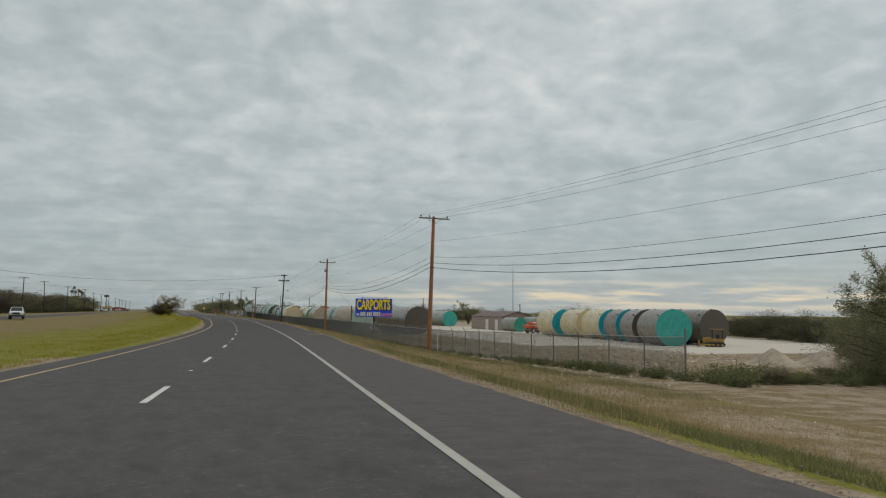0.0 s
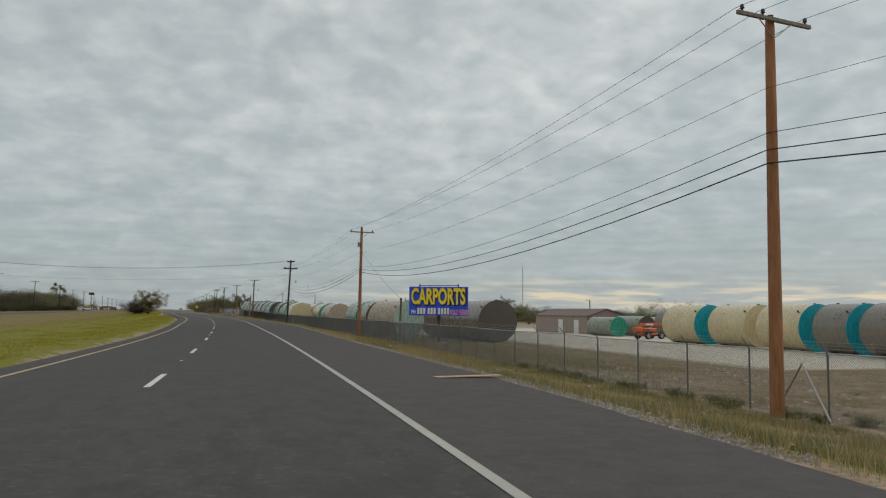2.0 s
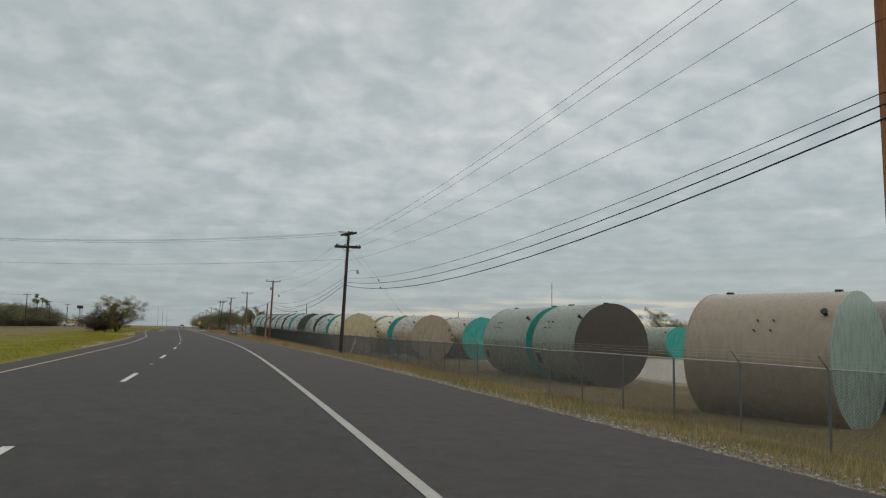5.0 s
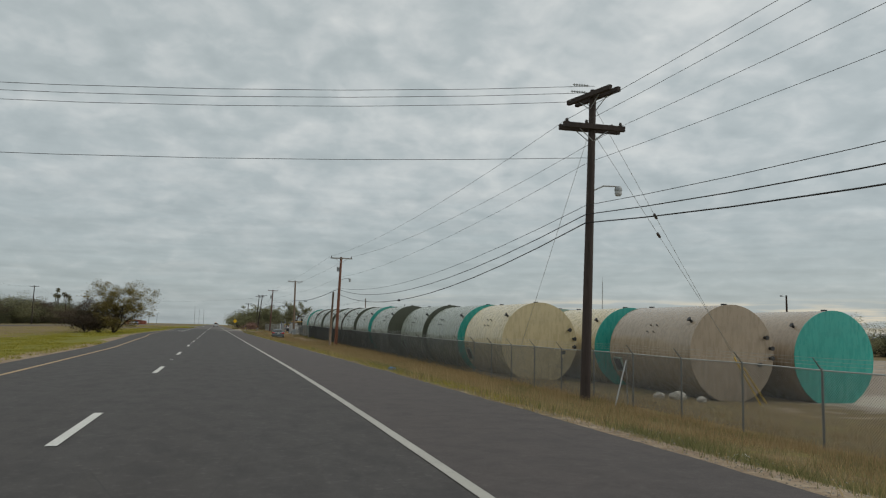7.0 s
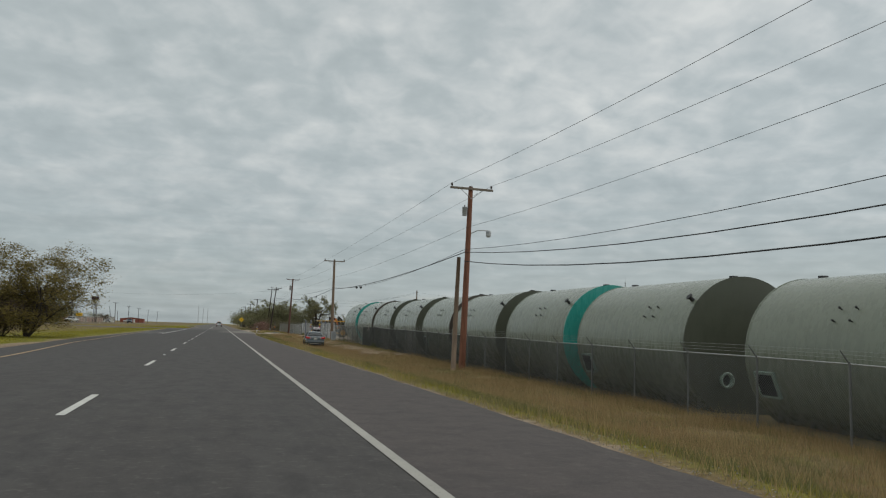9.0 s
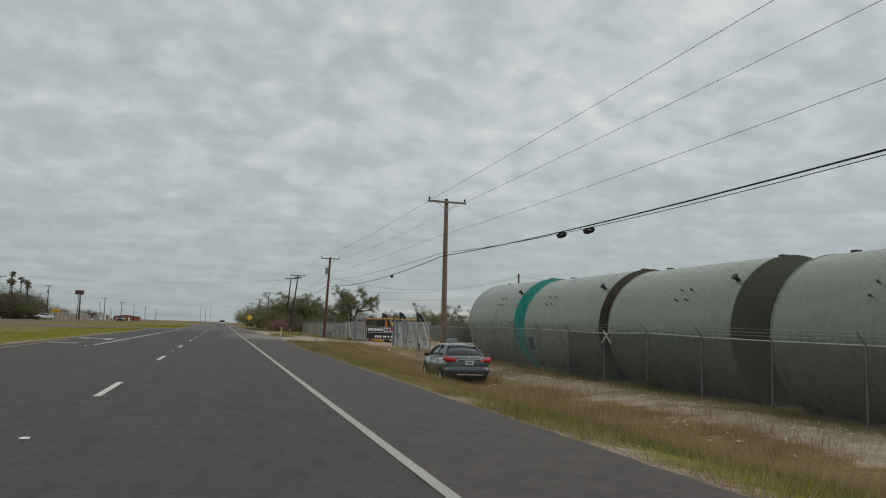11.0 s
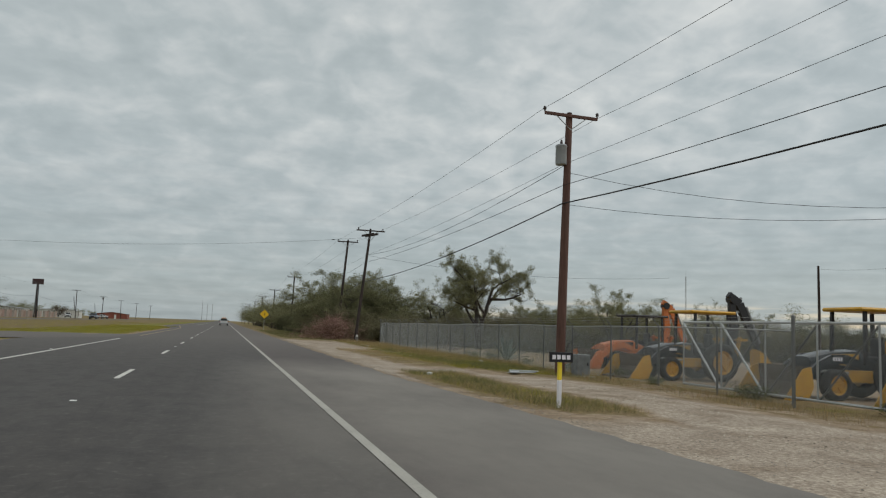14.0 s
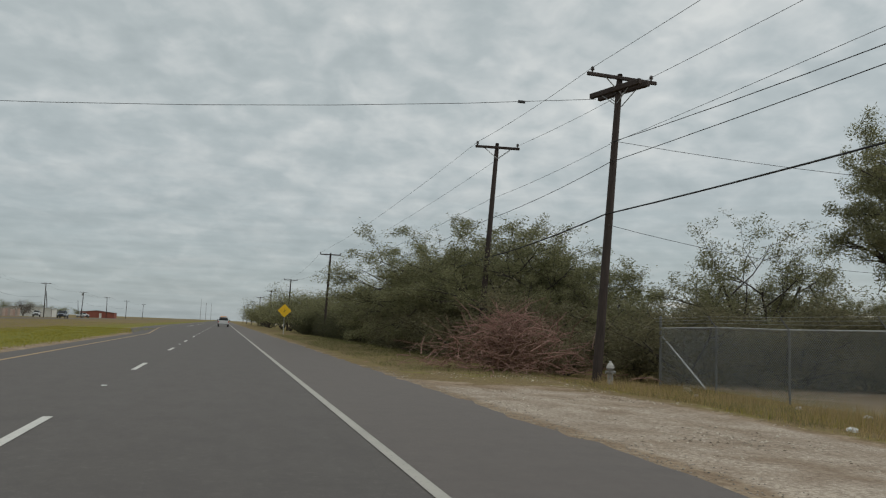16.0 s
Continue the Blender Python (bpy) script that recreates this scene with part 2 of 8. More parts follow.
def lathe(bm, prof, sides=24, m=None):
    """Revolve (r, h) about z."""
    rings = []
    for r, h in prof:
        rings.append([bm.verts.new((r * math.cos(2 * math.pi * k / sides), r * math.sin(2 * math.pi * k / sides), h)) for k in range(sides)] if r > 1e-5 else [bm.verts.new((0, 0, h))])
    for a, b in zip(rings, rings[1:]):
        for k in range(sides):
            k2 = (k + 1) % sides
            q = [a[k % len(a)], a[k2 % len(a)], b[k2 % len(b)], b[k % len(b)]]
            q = [v for i, v in enumerate(q) if v not in q[:i]]
            if len(q) > 2:
                bm.faces.new(q)
    if m is not None:
        bmesh.ops.transform(bm, verts=[v for r in rings for v in r], matrix=m)
    return bm


# ---- ground, road and paint ----
def sheet(name, us, ys, zf, mat, label, cat, kind="structure", mid=None):
    """A strip of land in road coordinates."""
    bm = bmesh.new()
    grid = []
    for y in ys:
        row = us(y) if callable(us) else us
        grid.append([bm.verts.new((line_x(y) + u, y, zf(u, y))) for u in row])
    for a, b in zip(grid, grid[1:]):
        for k in range(len(a) - 1):
            bm.faces.new((a[k], a[k + 1], b[k + 1], b[k]))
    ob = mesh_ob(name, bm, mat, smooth_shade=True)
    return tagged(ob, label, cat, kind=kind)


def weather(m, w, c, old):
    """Older, paler pavement further up the road and caliche dust by the drive."""
    sep = m.n("SeparateXYZ")
    m.link(w, sep.inputs[0])
    age = m.n("MapRange")
    m.link(sep.outputs[1], age.inputs[0])
    age.inputs[1].default_value, age.inputs[2].default_value = 358.0, 398.0
    age.inputs[4].default_value = old
    newer = m.math("MAXIMUM", m.math("SUBTRACT", 1.0, m.math("DIVIDE", m.math("ABSOLUTE", m.math("SUBTRACT", sep.outputs[1], 118.0)), 95.0)), 0.0)
    c = m.mix(m.math("MULTIPLY", newer, 0.95), c, m.mix(0.58, c, (0.012, 0.006, 0.004)))
    c = m.mix(age.outputs[0], m.mix(0.20, c, (0.031, 0.027, 0.025)), (0.175, 0.157, 0.141))
    near = m.math("SUBTRACT", 1.0, m.math("DIVIDE", m.math("ABSOLUTE", m.math("SUBTRACT", sep.outputs[1], 347.0)), 20.0))
    out = m.n("MapRange")
    m.link(sep.outputs[0], out.inputs[0])
    out.inputs[1].default_value, out.inputs[2].default_value = 1.6, 4.4
    patch = m.ramp(m.noise(0.35, 5, 0.65, stretch=(1.2, 0.4, 1), co=w), [(0.30, (0.45, 0.45, 0.45)), (0.62, (1, 1, 1))])
    dust = m.math("MULTIPLY", m.math("MULTIPLY", m.math("MINIMUM", m.math("MULTIPLY", m.math("MAXIMUM", near, 0.0), 2.2), 1.0), out.outputs[0]), patch)
    return m.mix(m.math("MULTIPLY", dust, 0.88), c, (0.235, 0.217, 0.190))


def asphalt_mat():
    m = Mat("worn_asphalt", 0.86)
    w = m.world_co()
    grain = m.noise(55, 3, 0.7, co=w)
    blot = m.noise(0.35, 4, 0.6, co=w)
    lane = m.noise(1.0, 4, 0.6, stretch=(1.3, 0.035, 1), co=w)
    c = m.ramp(grain, [(0.25, (0.043, 0.038, 0.035)), (0.75, (0.085, 0.076, 0.069))])
    c = m.mix(m.ramp(blot, [(0.35, (0, 0, 0)), (0.7, (1, 1, 1))]), c, (0.068, 0.061, 0.057))
    c = m.mix(m.ramp(lane, [(0.45, (0, 0, 0)), (0.62, (0.45, 0.45, 0.45))]), c, (0.080, 0.075, 0.071))
    speck = m.noise(9, 5, 0.8, co=w)
    c = m.mix(m.ramp(speck, [(0.54, (0, 0, 0)), (0.68, (0.9, 0.9, 0.9))]), c, (0.150, 0.136, 0.126))
    mott = m.noise(2.6, 5, 0.7, stretch=(1, 0.45, 1), co=w)
    c = m.mix(m.ramp(mott, [(0.36, (0.7, 0.7, 0.7)), (0.56, (0, 0, 0))]), c, (0.034, 0.030, 0.030))
    crack = m.n("TexVoronoi")
    crack.feature = "DISTANCE_TO_EDGE"
    mp = m.n("Mapping")
    m.link(w, mp.inputs[0])
    mp.inputs["Scale"].default_value = (0.22, 0.10, 1)
    wob = m.mix(0.25, mp.outputs[0], m.n("TexNoise").outputs["Color"])
    m.link(wob, crack.inputs["Vector"])
    c = m.mix(m.ramp(crack.outputs["Distance"], [(0.0, (0.5, 0.5, 0.5)), (0.006, (0, 0, 0))]), c, (0.03, 0.03, 0.03))
    c = weather(m, w, c, 0.42)
    return m.color(c).bump(grain, 0.35, 0.006).m


def shoulder_mat():
    m = Mat("shoulder_asphalt", 0.88)
    w = m.world_co()
    grain = m.noise(40, 4, 0.75, co=w)
    blot = m.noise(0.5, 4, 0.6, stretch=(1, 0.2, 1), co=w)
    speck = m.noise(9, 5, 0.8, co=w)
    c = m.ramp(grain, [(0.25, (0.060, 0.050, 0.047)), (0.75, (0.124, 0.102, 0.096))])
    c = m.mix(m.ramp(blot, [(0.4, (0, 0, 0)), (0.75, (0.6, 0.6, 0.6))]), c, (0.104, 0.082, 0.075))
    c = m.mix(m.ramp(speck, [(0.52, (0, 0, 0)), (0.70, (0.8, 0.8, 0.8))]), c, (0.150, 0.132, 0.120))
    mott = m.noise(2.2, 5, 0.7, co=w)
    c = m.mix(m.ramp(mott, [(0.36, (0.5, 0.5, 0.5)), (0.56, (0, 0, 0))]), c, (0.040, 0.035, 0.034))
    c = weather(m, w, c, 0.58)
    return m.color(c).bump(grain, 0.5, 0.008).m


def ground_mat():
    """Verge, median, yard and drive on one sheet: grass, bare caliche and dirt by place."""
    m = Mat("prairie_ground", 0.95, spec=0.2)
    w = m.world_co()
    fine, mid, big = m.noise(9, 5, 0.65, co=w), m.noise(0.9, 5, 0.6, co=w), m.noise(0.12, 4, 0.55, co=w)
    straw = m.ramp(fine, [(0.3, (0.118, 0.083, 0.039)), (0.7, (0.278, 0.207, 0.100))])
    green = m.ramp(fine, [(0.3, (0.115, 0.120, 0.016)), (0.7, (0.25, 0.225, 0.036))])
    soil = m.ramp(m.math("ADD", m.math("MULTIPLY", fine, 0.6), m.math("MULTIPLY", mid, 0.4)), [(0.32, (0.165, 0.113, 0.074)), (0.52, (0.295, 0.222, 0.150)), (0.68, (0.45, 0.37, 0.27))])
    gcol = m.mix(m.ramp(mid, [(0.50, (0, 0, 0)), (0.72, (0.8, 0.8, 0.8))]), straw, green)
    attr = m.n("Attribute")
    attr.attribute_name = "cover"
    sep = m.n("SeparateColor")
    m.link(attr.outputs["Color"], sep.inputs[0])
    wob = m.math("MULTIPLY", m.math("SUBTRACT", m.math("ADD", m.math("MULTIPLY", mid, 0.6), m.math("MULTIPLY", big, 0.4)), 0.5), 2.2)
    soil_f = m.ramp(m.math("ADD", sep.outputs[0], wob), [(0.42, (0, 0, 0)), (0.58, (1, 1, 1))])
    green_f = m.ramp(m.math("ADD", sep.outputs[1], m.math("MULTIPLY", wob, 0.8)), [(0.35, (0, 0, 0)), (0.65, (1, 1, 1))])
    c = m.mix(green_f, gcol, green)
    c = m.mix(soil_f, c, soil)
    track = m.noise(0.9, 4, 0.6, stretch=(1.0, 0.14, 1), co=w, dist=0.3)
    pebble = m.noise(15, 6, 0.8, co=w)
    pale = m.ramp(m.math("ADD", m.math("MULTIPLY", mid, 0.22), m.math("ADD", m.math("MULTIPLY", pebble, 0.70), m.math("MULTIPLY", track, 0.08))), [(0.38, (0.170, 0.133, 0.101)), (0.5, (0.350, 0.289, 0.227)), (0.61, (0.59, 0.51, 0.415))])
    c = m.mix(m.ramp(m.math("ADD", sep.outputs[2], m.math("MULTIPLY", wob, 0.4)), [(0.4, (0, 0, 0)), (0.6, (1, 1, 1))]), c, pale)
    white = m.ramp(m.math("ADD", m.math("MULTIPLY", mid, 0.3), m.math("MULTIPLY", pebble, 0.7)), [(0.3, (0.43, 0.385, 0.315)), (0.7, (0.69, 0.63, 0.535))])
    c = m.mix(m.ramp(sep.outputs[2], [(0.86, (0, 0, 0)), (0.98, (1, 1, 1))]), c, white)
    return m.color(c).bump(m.math("ADD", fine, m.math("MULTIPLY", mid, 0.8)), 0.6, 0.06).m


def cover(u, y):
    """Red: bare soil; green: fresh grass; blue: pale caliche yard."""
    u = from_edge(u, y)
    soil, green, pale = 0.05, 0.25, 0.0
    if u > 0:
        if u < (7.0 if y < 140 or y > 350 else 6.7):
            soil = 0.62 if 180 < y < 330 else 0.85
        elif u < (9.6 if y < 66 else 8.0):
            green, soil = (0.55 if 190 < y < 278 else 0.1 if 278 <= y < 325 else 0.8 if y < 66 else 0.35), 0.2
        elif u < 17:
            green = 0.10 if y < 190 else 0.02
            soil = lerp(u, [8.2, 9.6, 11, 13.5, 15], [0.1, 0.3, 0.6, 0.5, 0.15]) if y < 66 else lerp(u, [8.2, 11, 14], [0.05, 0.15, 0.25]) if y < 95 else lerp(u, [8.2, 12.0, 13, 17], [0.03, 0.1, 0.74, 0.6]) if 275 < y < 328 else 0.04
        if 275 < y < 328 and 11.5 < u < 16.5:
            pale = lerp(u, [11.5, 12.8, 15.4, 16.5], [0.0, 0.52, 0.52, 0.2])
        if y < 95 and u > 16:
            soil, green = 0.56, 0.2
            if u > 54 or (u > 40 and y > 74):
                pale = 1.0
        elif u >= 17:
            soil = 0.12 if (y < 232 and u < 25) or (232 <= y < 315 and u < 23) else 0.35
            green = 0.1
            if u > 33 or (y > 145 and u > 28):
                pale = 1.0 if y < 210 else 0.85
        # drive into the equipment yard
        if 328.5 < y < 349 and u < 24:
            soil = 0.95 * min(1, min(y - 328.5, 349 - y) / 2.0 + 0.35)
            pale = 0.62
        if y >= 318 and u >= 17.5:
            soil = lerp(y, [366, 382], [0.9, 0.62]) if u < 40 else 0.9
            pale = 0.0 if y > 366 and u < 45 else pale
        if y >= 349 and u < 15.5:
            soil = lerp(u, [6.3, 7.0, 7.4, 9.0, 9.6, 12.2, 13.0], [0.85, 0.6, 0.12, 0.12, 0.95, 0.95, 0.6]) if y < 361 else lerp(u, [6.3, 6.8, 10.2, 11.4], [0.85, 0.95, 0.9, 0.1]) if y < 365 else lerp(u, [6.3, 6.6, 10.6, 11.8], [0.8, 0.98, 0.9, 0.1])
            green = 0.22
            pale = (0.62 if y < 366 else 0.56) if soil > 0.6 and u > 6.5 else 0.0
            if 365 <= y < 381:
                soil = lerp(u, [6.3, 6.8, 8.0, 9.0, 10.0], [0.85, 0.95, 0.8, 0.4, 0.1])
                green = lerp(u, [9.5, 11.0], [0.05, 0.7])
                pale = 0.56 if 6.5 < u < 8.6 else 0.0
            if y > 404:
                pale = 0.0
                soil = lerp(u, [6.3, 7.4], [0.6, 0.06])
        if y > 412 and u > 11:
            soil, green = 0.15, 0.4
        if u > 92:
            soil, green, pale = 0.15, 0.3, 0.0
    else:
        green = lerp(-u, [9, 15, 20], [0.9, 0.55, 0.15])
        if -u < left_edge(y) * -1 + 0.9:
            soil = 0.8
        if -u > 19:
            green, soil = 0.2, 0.12
        if 384 < y < 402 and -u < 30:
            soil = 0.9 if -u < 16 else 0.3
        if -u > 44:
            green, soil = 0.35, 0.3
    return soil, green, pale


M_ground, M_asphalt, M_shoulder = ground_mat(), asphalt_mat(), shoulder_mat()


def paint(name, c):
    m = Mat(name, 0.7)
    w = m.world_co()
    worn = m.ramp(m.noise(30, 5, 0.7, co=w), [(0.33, (1, 1, 1)), (0.42, (0, 0, 0))])
    tone = m.ramp(m.noise(1.5, 4, co=w), [(0.3, tuple(v * 0.82 for v in c)), (0.7, c)])
    return m.color(m.mix(m.math("MULTIPLY", worn, 0.55), tone, (0.09, 0.088, 0.085))).m


M_white, M_yellow = paint("white_road_paint", (0.66, 0.65, 0.60)), paint("yellow_road_paint", (0.52, 0.36, 0.19))
M_edge = paint("worn_edge_paint", (0.44, 0.425, 0.375))

YS = [-60 + 3 * i for i in range(190)] + [510 + 12 * i for i in range(40)] + [1000 + 60 * i for i in range(30)]
US = [-2600, -1200, -600, -330, -200, -140, -100, -80, -66, -57, -50, -45, -42.6, -41, -38, -35.5, -34, -31, -28, -25, -22, -19, -16.5, -14, -12, -10, -8.6, -7.4, -6.3, -5.3, -4.2]
US += [5.6, 6.3, 6.9, 7.6, 8.4, 9.2, 10, 10.8, 11.6, 12.4, 13.3, 14.2, 15.2, 16.2, 17.4, 18.8, 20.4, 22.4, 25, 28, 32, 36, 40, 46, 53, 60, 70, 82, 100, 130, 180, 260, 420, 800, 1500, 2600]


def build_ground():
    ys = [-900, -400, -200, -110] + YS + [3200, 4200]
    bm = bmesh.new()
    layer = bm.loops.layers.float_color.new("cover")
    grid, cov = [], {}
    for y in ys:
        row = []
        for u in US:
            z = land(u, y)
            if -4.3 < u < 5.8 or (left_edge(y) < u < 0):
                z = road_z(y) - 0.25
            v = bm.verts.new((line_x(y) + u, y, z))
            cov[v] = cover(u, y)
            row.append(v)
        grid.append(row)
    for a, b in zip(grid, grid[1:]):
        for k in range(len(a) - 1):
            f = bm.faces.new((a[k], a[k + 1], b[k + 1], b[k]))
            f.smooth = True
            for lp in f.loops:
                lp[layer] = (*cov[lp.vert], 1)
    ob = mesh_ob("ground", bm, M_ground)
    return tagged(ob, "flat dry grassland with bare caliche soil and gravel", "ground", kind="structure")


build_ground()
road_ys = [y for y in YS if y < 1900]
sheet("road", lambda y: [left_edge(y), -3.6, -1.8, 0, 1.8, 3.72], road_ys, lambda u, y: road_z(y) - (0.01 if u < -4 else 0), M_asphalt, "dark grey worn asphalt two-lane carriageway", "road")
sheet("road_shoulder", lambda y: [3.72, 4.6, 5.6, right_edge(y) + 0.10 * noise.noise(Vector((0, y * 0.35, 3))) + lerp(y, [320, 350, 380], [0.05, 0.14, 0.26]) * noise.noise(Vector((0, y * 1.6, 9)))], [y for y in road_ys if y < 9] + [9 + 0.5 * k for k in range(840)] + [y for y in road_ys if y > 430], lambda u, y: road_z(y) - (0.035 if u > 5.7 else 0), M_shoulder, "brownish grey asphalt shoulder beside the lane", "shoulder")
sheet("far_road", [-42.5, -38.5, -34.5], road_ys, lambda u, y: road_z(y) + 0.13, M_asphalt, "asphalt carriageway across the grass median", "road")
sheet("median_crossover", lambda y: [-34.6, -26, -18, left_edge(y) + 0.2], [384.5, 386, 388, 390, 392, 395, 398, 401], lambda u, y: land(u, y) + 0.03, M_shoulder, "asphalt crossover through the median", "road")

up = lambda u, y: road_z(y) + 0.007


def yellow_u(y):
    return lerp(y, [30, 45, 70, 95, 115, 135, 185, 215, 235, 250, 265, 310], [-3.5, -3.38, -3.12, -2.92, -2.9, -3.2, -3.2, -3.42, -4.2, -4.7, -5.6, -6.4])


sheet("edge_line", [3.615, 3.735], road_ys, up, M_edge, "solid white edge line along the lane", "road marking")
tagged(sheet("yellow_line", lambda y: [yellow_u(y) - 0.055, yellow_u(y) + 0.055], [y for y in road_ys if y < 318], up, M_yellow, "solid yellow line along the median", "road marking"))
sheet("yellow_line", lambda y: [lerp(y, [400, 450, 490, 520], [-3.6, -3.7, -6.0, -6.9]), lerp(y, [400, 450, 490, 520], [-3.49, -3.59, -5.89, -6.79])], [y for y in road_ys if 394 < y < 900], up, M_yellow, "solid yellow line along the median", "road marking")
sheet("turn_lane_line", [-3.86, -3.72], [y for y in road_ys if 303 < y < 388], up, M_white, "solid white line of the turn lane", "road marking")
sheet("turn_lane_line", [-3.86, -3.72], [y for y in road_ys if 520 < y < 640], up, M_white, "solid white line of the turn lane", "road marking")
DASH_K, DASH_Y = [-14, -8, -4, 0, 5, 9, 16, 20, 22, 60], [-46, 26.4, 73.9, 122.3, 184.4, 233.9, 321.0, 370.6, 395.4, 866]
for k in range(-13, 60):
    y1 = lerp(k, DASH_K, DASH_Y)
    o = sheet("lane_dash", [-0.06, 0.06], [y1 - 3.08, y1 - 1.5, y1], up, M_white, "short white lane dash worn on asphalt", "road marking")
    o["group"] = "lane dashes"
for bars in ([[(-6.0, 318.2), (-4.45, 318.5), (-4.45, 319.1), (-6.0, 319.0)], [(-6.0, 317.5), (-6.0, 319.7), (-6.6, 318.6)], [(-4.75, 315.6), (-4.45, 315.6), (-4.45, 318.5), (-4.75, 318.45)]], [[(-6.2, 308.3), (-4.9, 308.3), (-4.9, 308.8), (-6.2, 308.8)]]):
    bm = bmesh.new()
    for q in bars:
        bm.faces.new([bm.verts.new((x, y, road_z(y) + 0.008)) for x, y in q])
    tagged(mesh_ob("turn_arrow" if len(bars) > 1 else "turn_lane_bar", bm, M_white), "worn white paint mark in the turn lane", "road marking", "turn lane marks", kind="structure")
M_refl = simple("reflector", (0.75, 0.75, 0.72), 0.35)
for k in range(-13, 30):
    y1 = lerp(k, DASH_K, DASH_Y) + 4.6
    if k % 2 == 0:
        bm = bmesh.new()
        box(bm, -0.05, -0.05, 0, 0.05, 0.05, 0.018, bev=0.012)
        o = mesh_ob("road_reflector", bm, M_refl)
        o.location = (line_x(y1), y1, road_z(y1) + 0.004)
        tagged(o, "small white raised reflector glued on the asphalt", "reflector", "road reflectors")

for y1 in (304.8, 310.2, 315.6, 321.2, 326.6, 331.4, 336.3, 347.0, 358.0, 369.0):
    bm = bmesh.new()
    box(bm, -0.05, -0.05, 0, 0.05, 0.05, 0.018, bev=0.012)
    o = mesh_ob("road_reflector", bm, M_refl)
    o.location = (-3.96, y1, road_z(y1) + 0.004)
    tagged(o, "small white raised reflector beside the turn lane line", "reflector", "road reflectors")

# ---- utility poles and lines ----


def wood_mat(name, c):
    m = Mat(name, 0.85)
    n1, n2 = m.noise(14, 5, 0.65, (1, 1, 0.06)), m.noise(0.9, 3)
    t = m.math("ADD", m.math("MULTIPLY", n1, 0.7), m.math("MULTIPLY", n2, 0.3))
    return m.color(m.ramp(t, [(0.3, tuple(v * 0.55 for v in c)), (0.5, c), (0.72, tuple(min(1, v * 1.45) for v in c))])).bump(n1, 0.5, 0.01).m


W_ORANGE, W_DARK, W_RED, W_GREY = wood_mat("treated_wood", (0.30, 0.130, 0.055)), wood_mat("creosote_wood", (0.045, 0.032, 0.027)), wood_mat("red_brown_wood", (0.112, 0.056, 0.042)), wood_mat("weathered_wood", (0.21, 0.15, 0.105))
W_RUST = wood_mat("rusty_brown_wood", (0.21, 0.088, 0.052))
W_ARM = wood_mat("grey_arm_wood", (0.20, 0.17, 0.14))
M_steel = simple("galvanised_steel", (0.36, 0.37, 0.37), 0.5, 0.6, 0.12, 10)
M_dark = simple("dark_hardware", (0.03, 0.03, 0.032), 0.6)
M_porc = simple("brown_porcelain", (0.06, 0.045, 0.04), 0.3)
M_grey = simple("grey_enamel", (0.33, 0.35, 0.36), 0.45)
M_cable = simple("black_cable", (0.022, 0.022, 0.024), 0.6)
M_wire = simple("bare_wire", (0.10, 0.10, 0.105), 0.5, 0.3)
M_glass_lamp = simple("lamp_glass", (0.45, 0.47, 0.47), 0.2)


def insulator(parent, x, y, z):
    bm = bmesh.new()
    lathe(bm, [(0, -0.02), (0.03, 0), (0.03, 0.06), (0.075, 0.08), (0.05, 0.12), (0.07, 0.15), (0.035, 0.2), (0, 0.21)], 8, Matrix.Translation((x, y, z)))
    part("insulator", bm, M_porc, parent, smooth_shade=True)


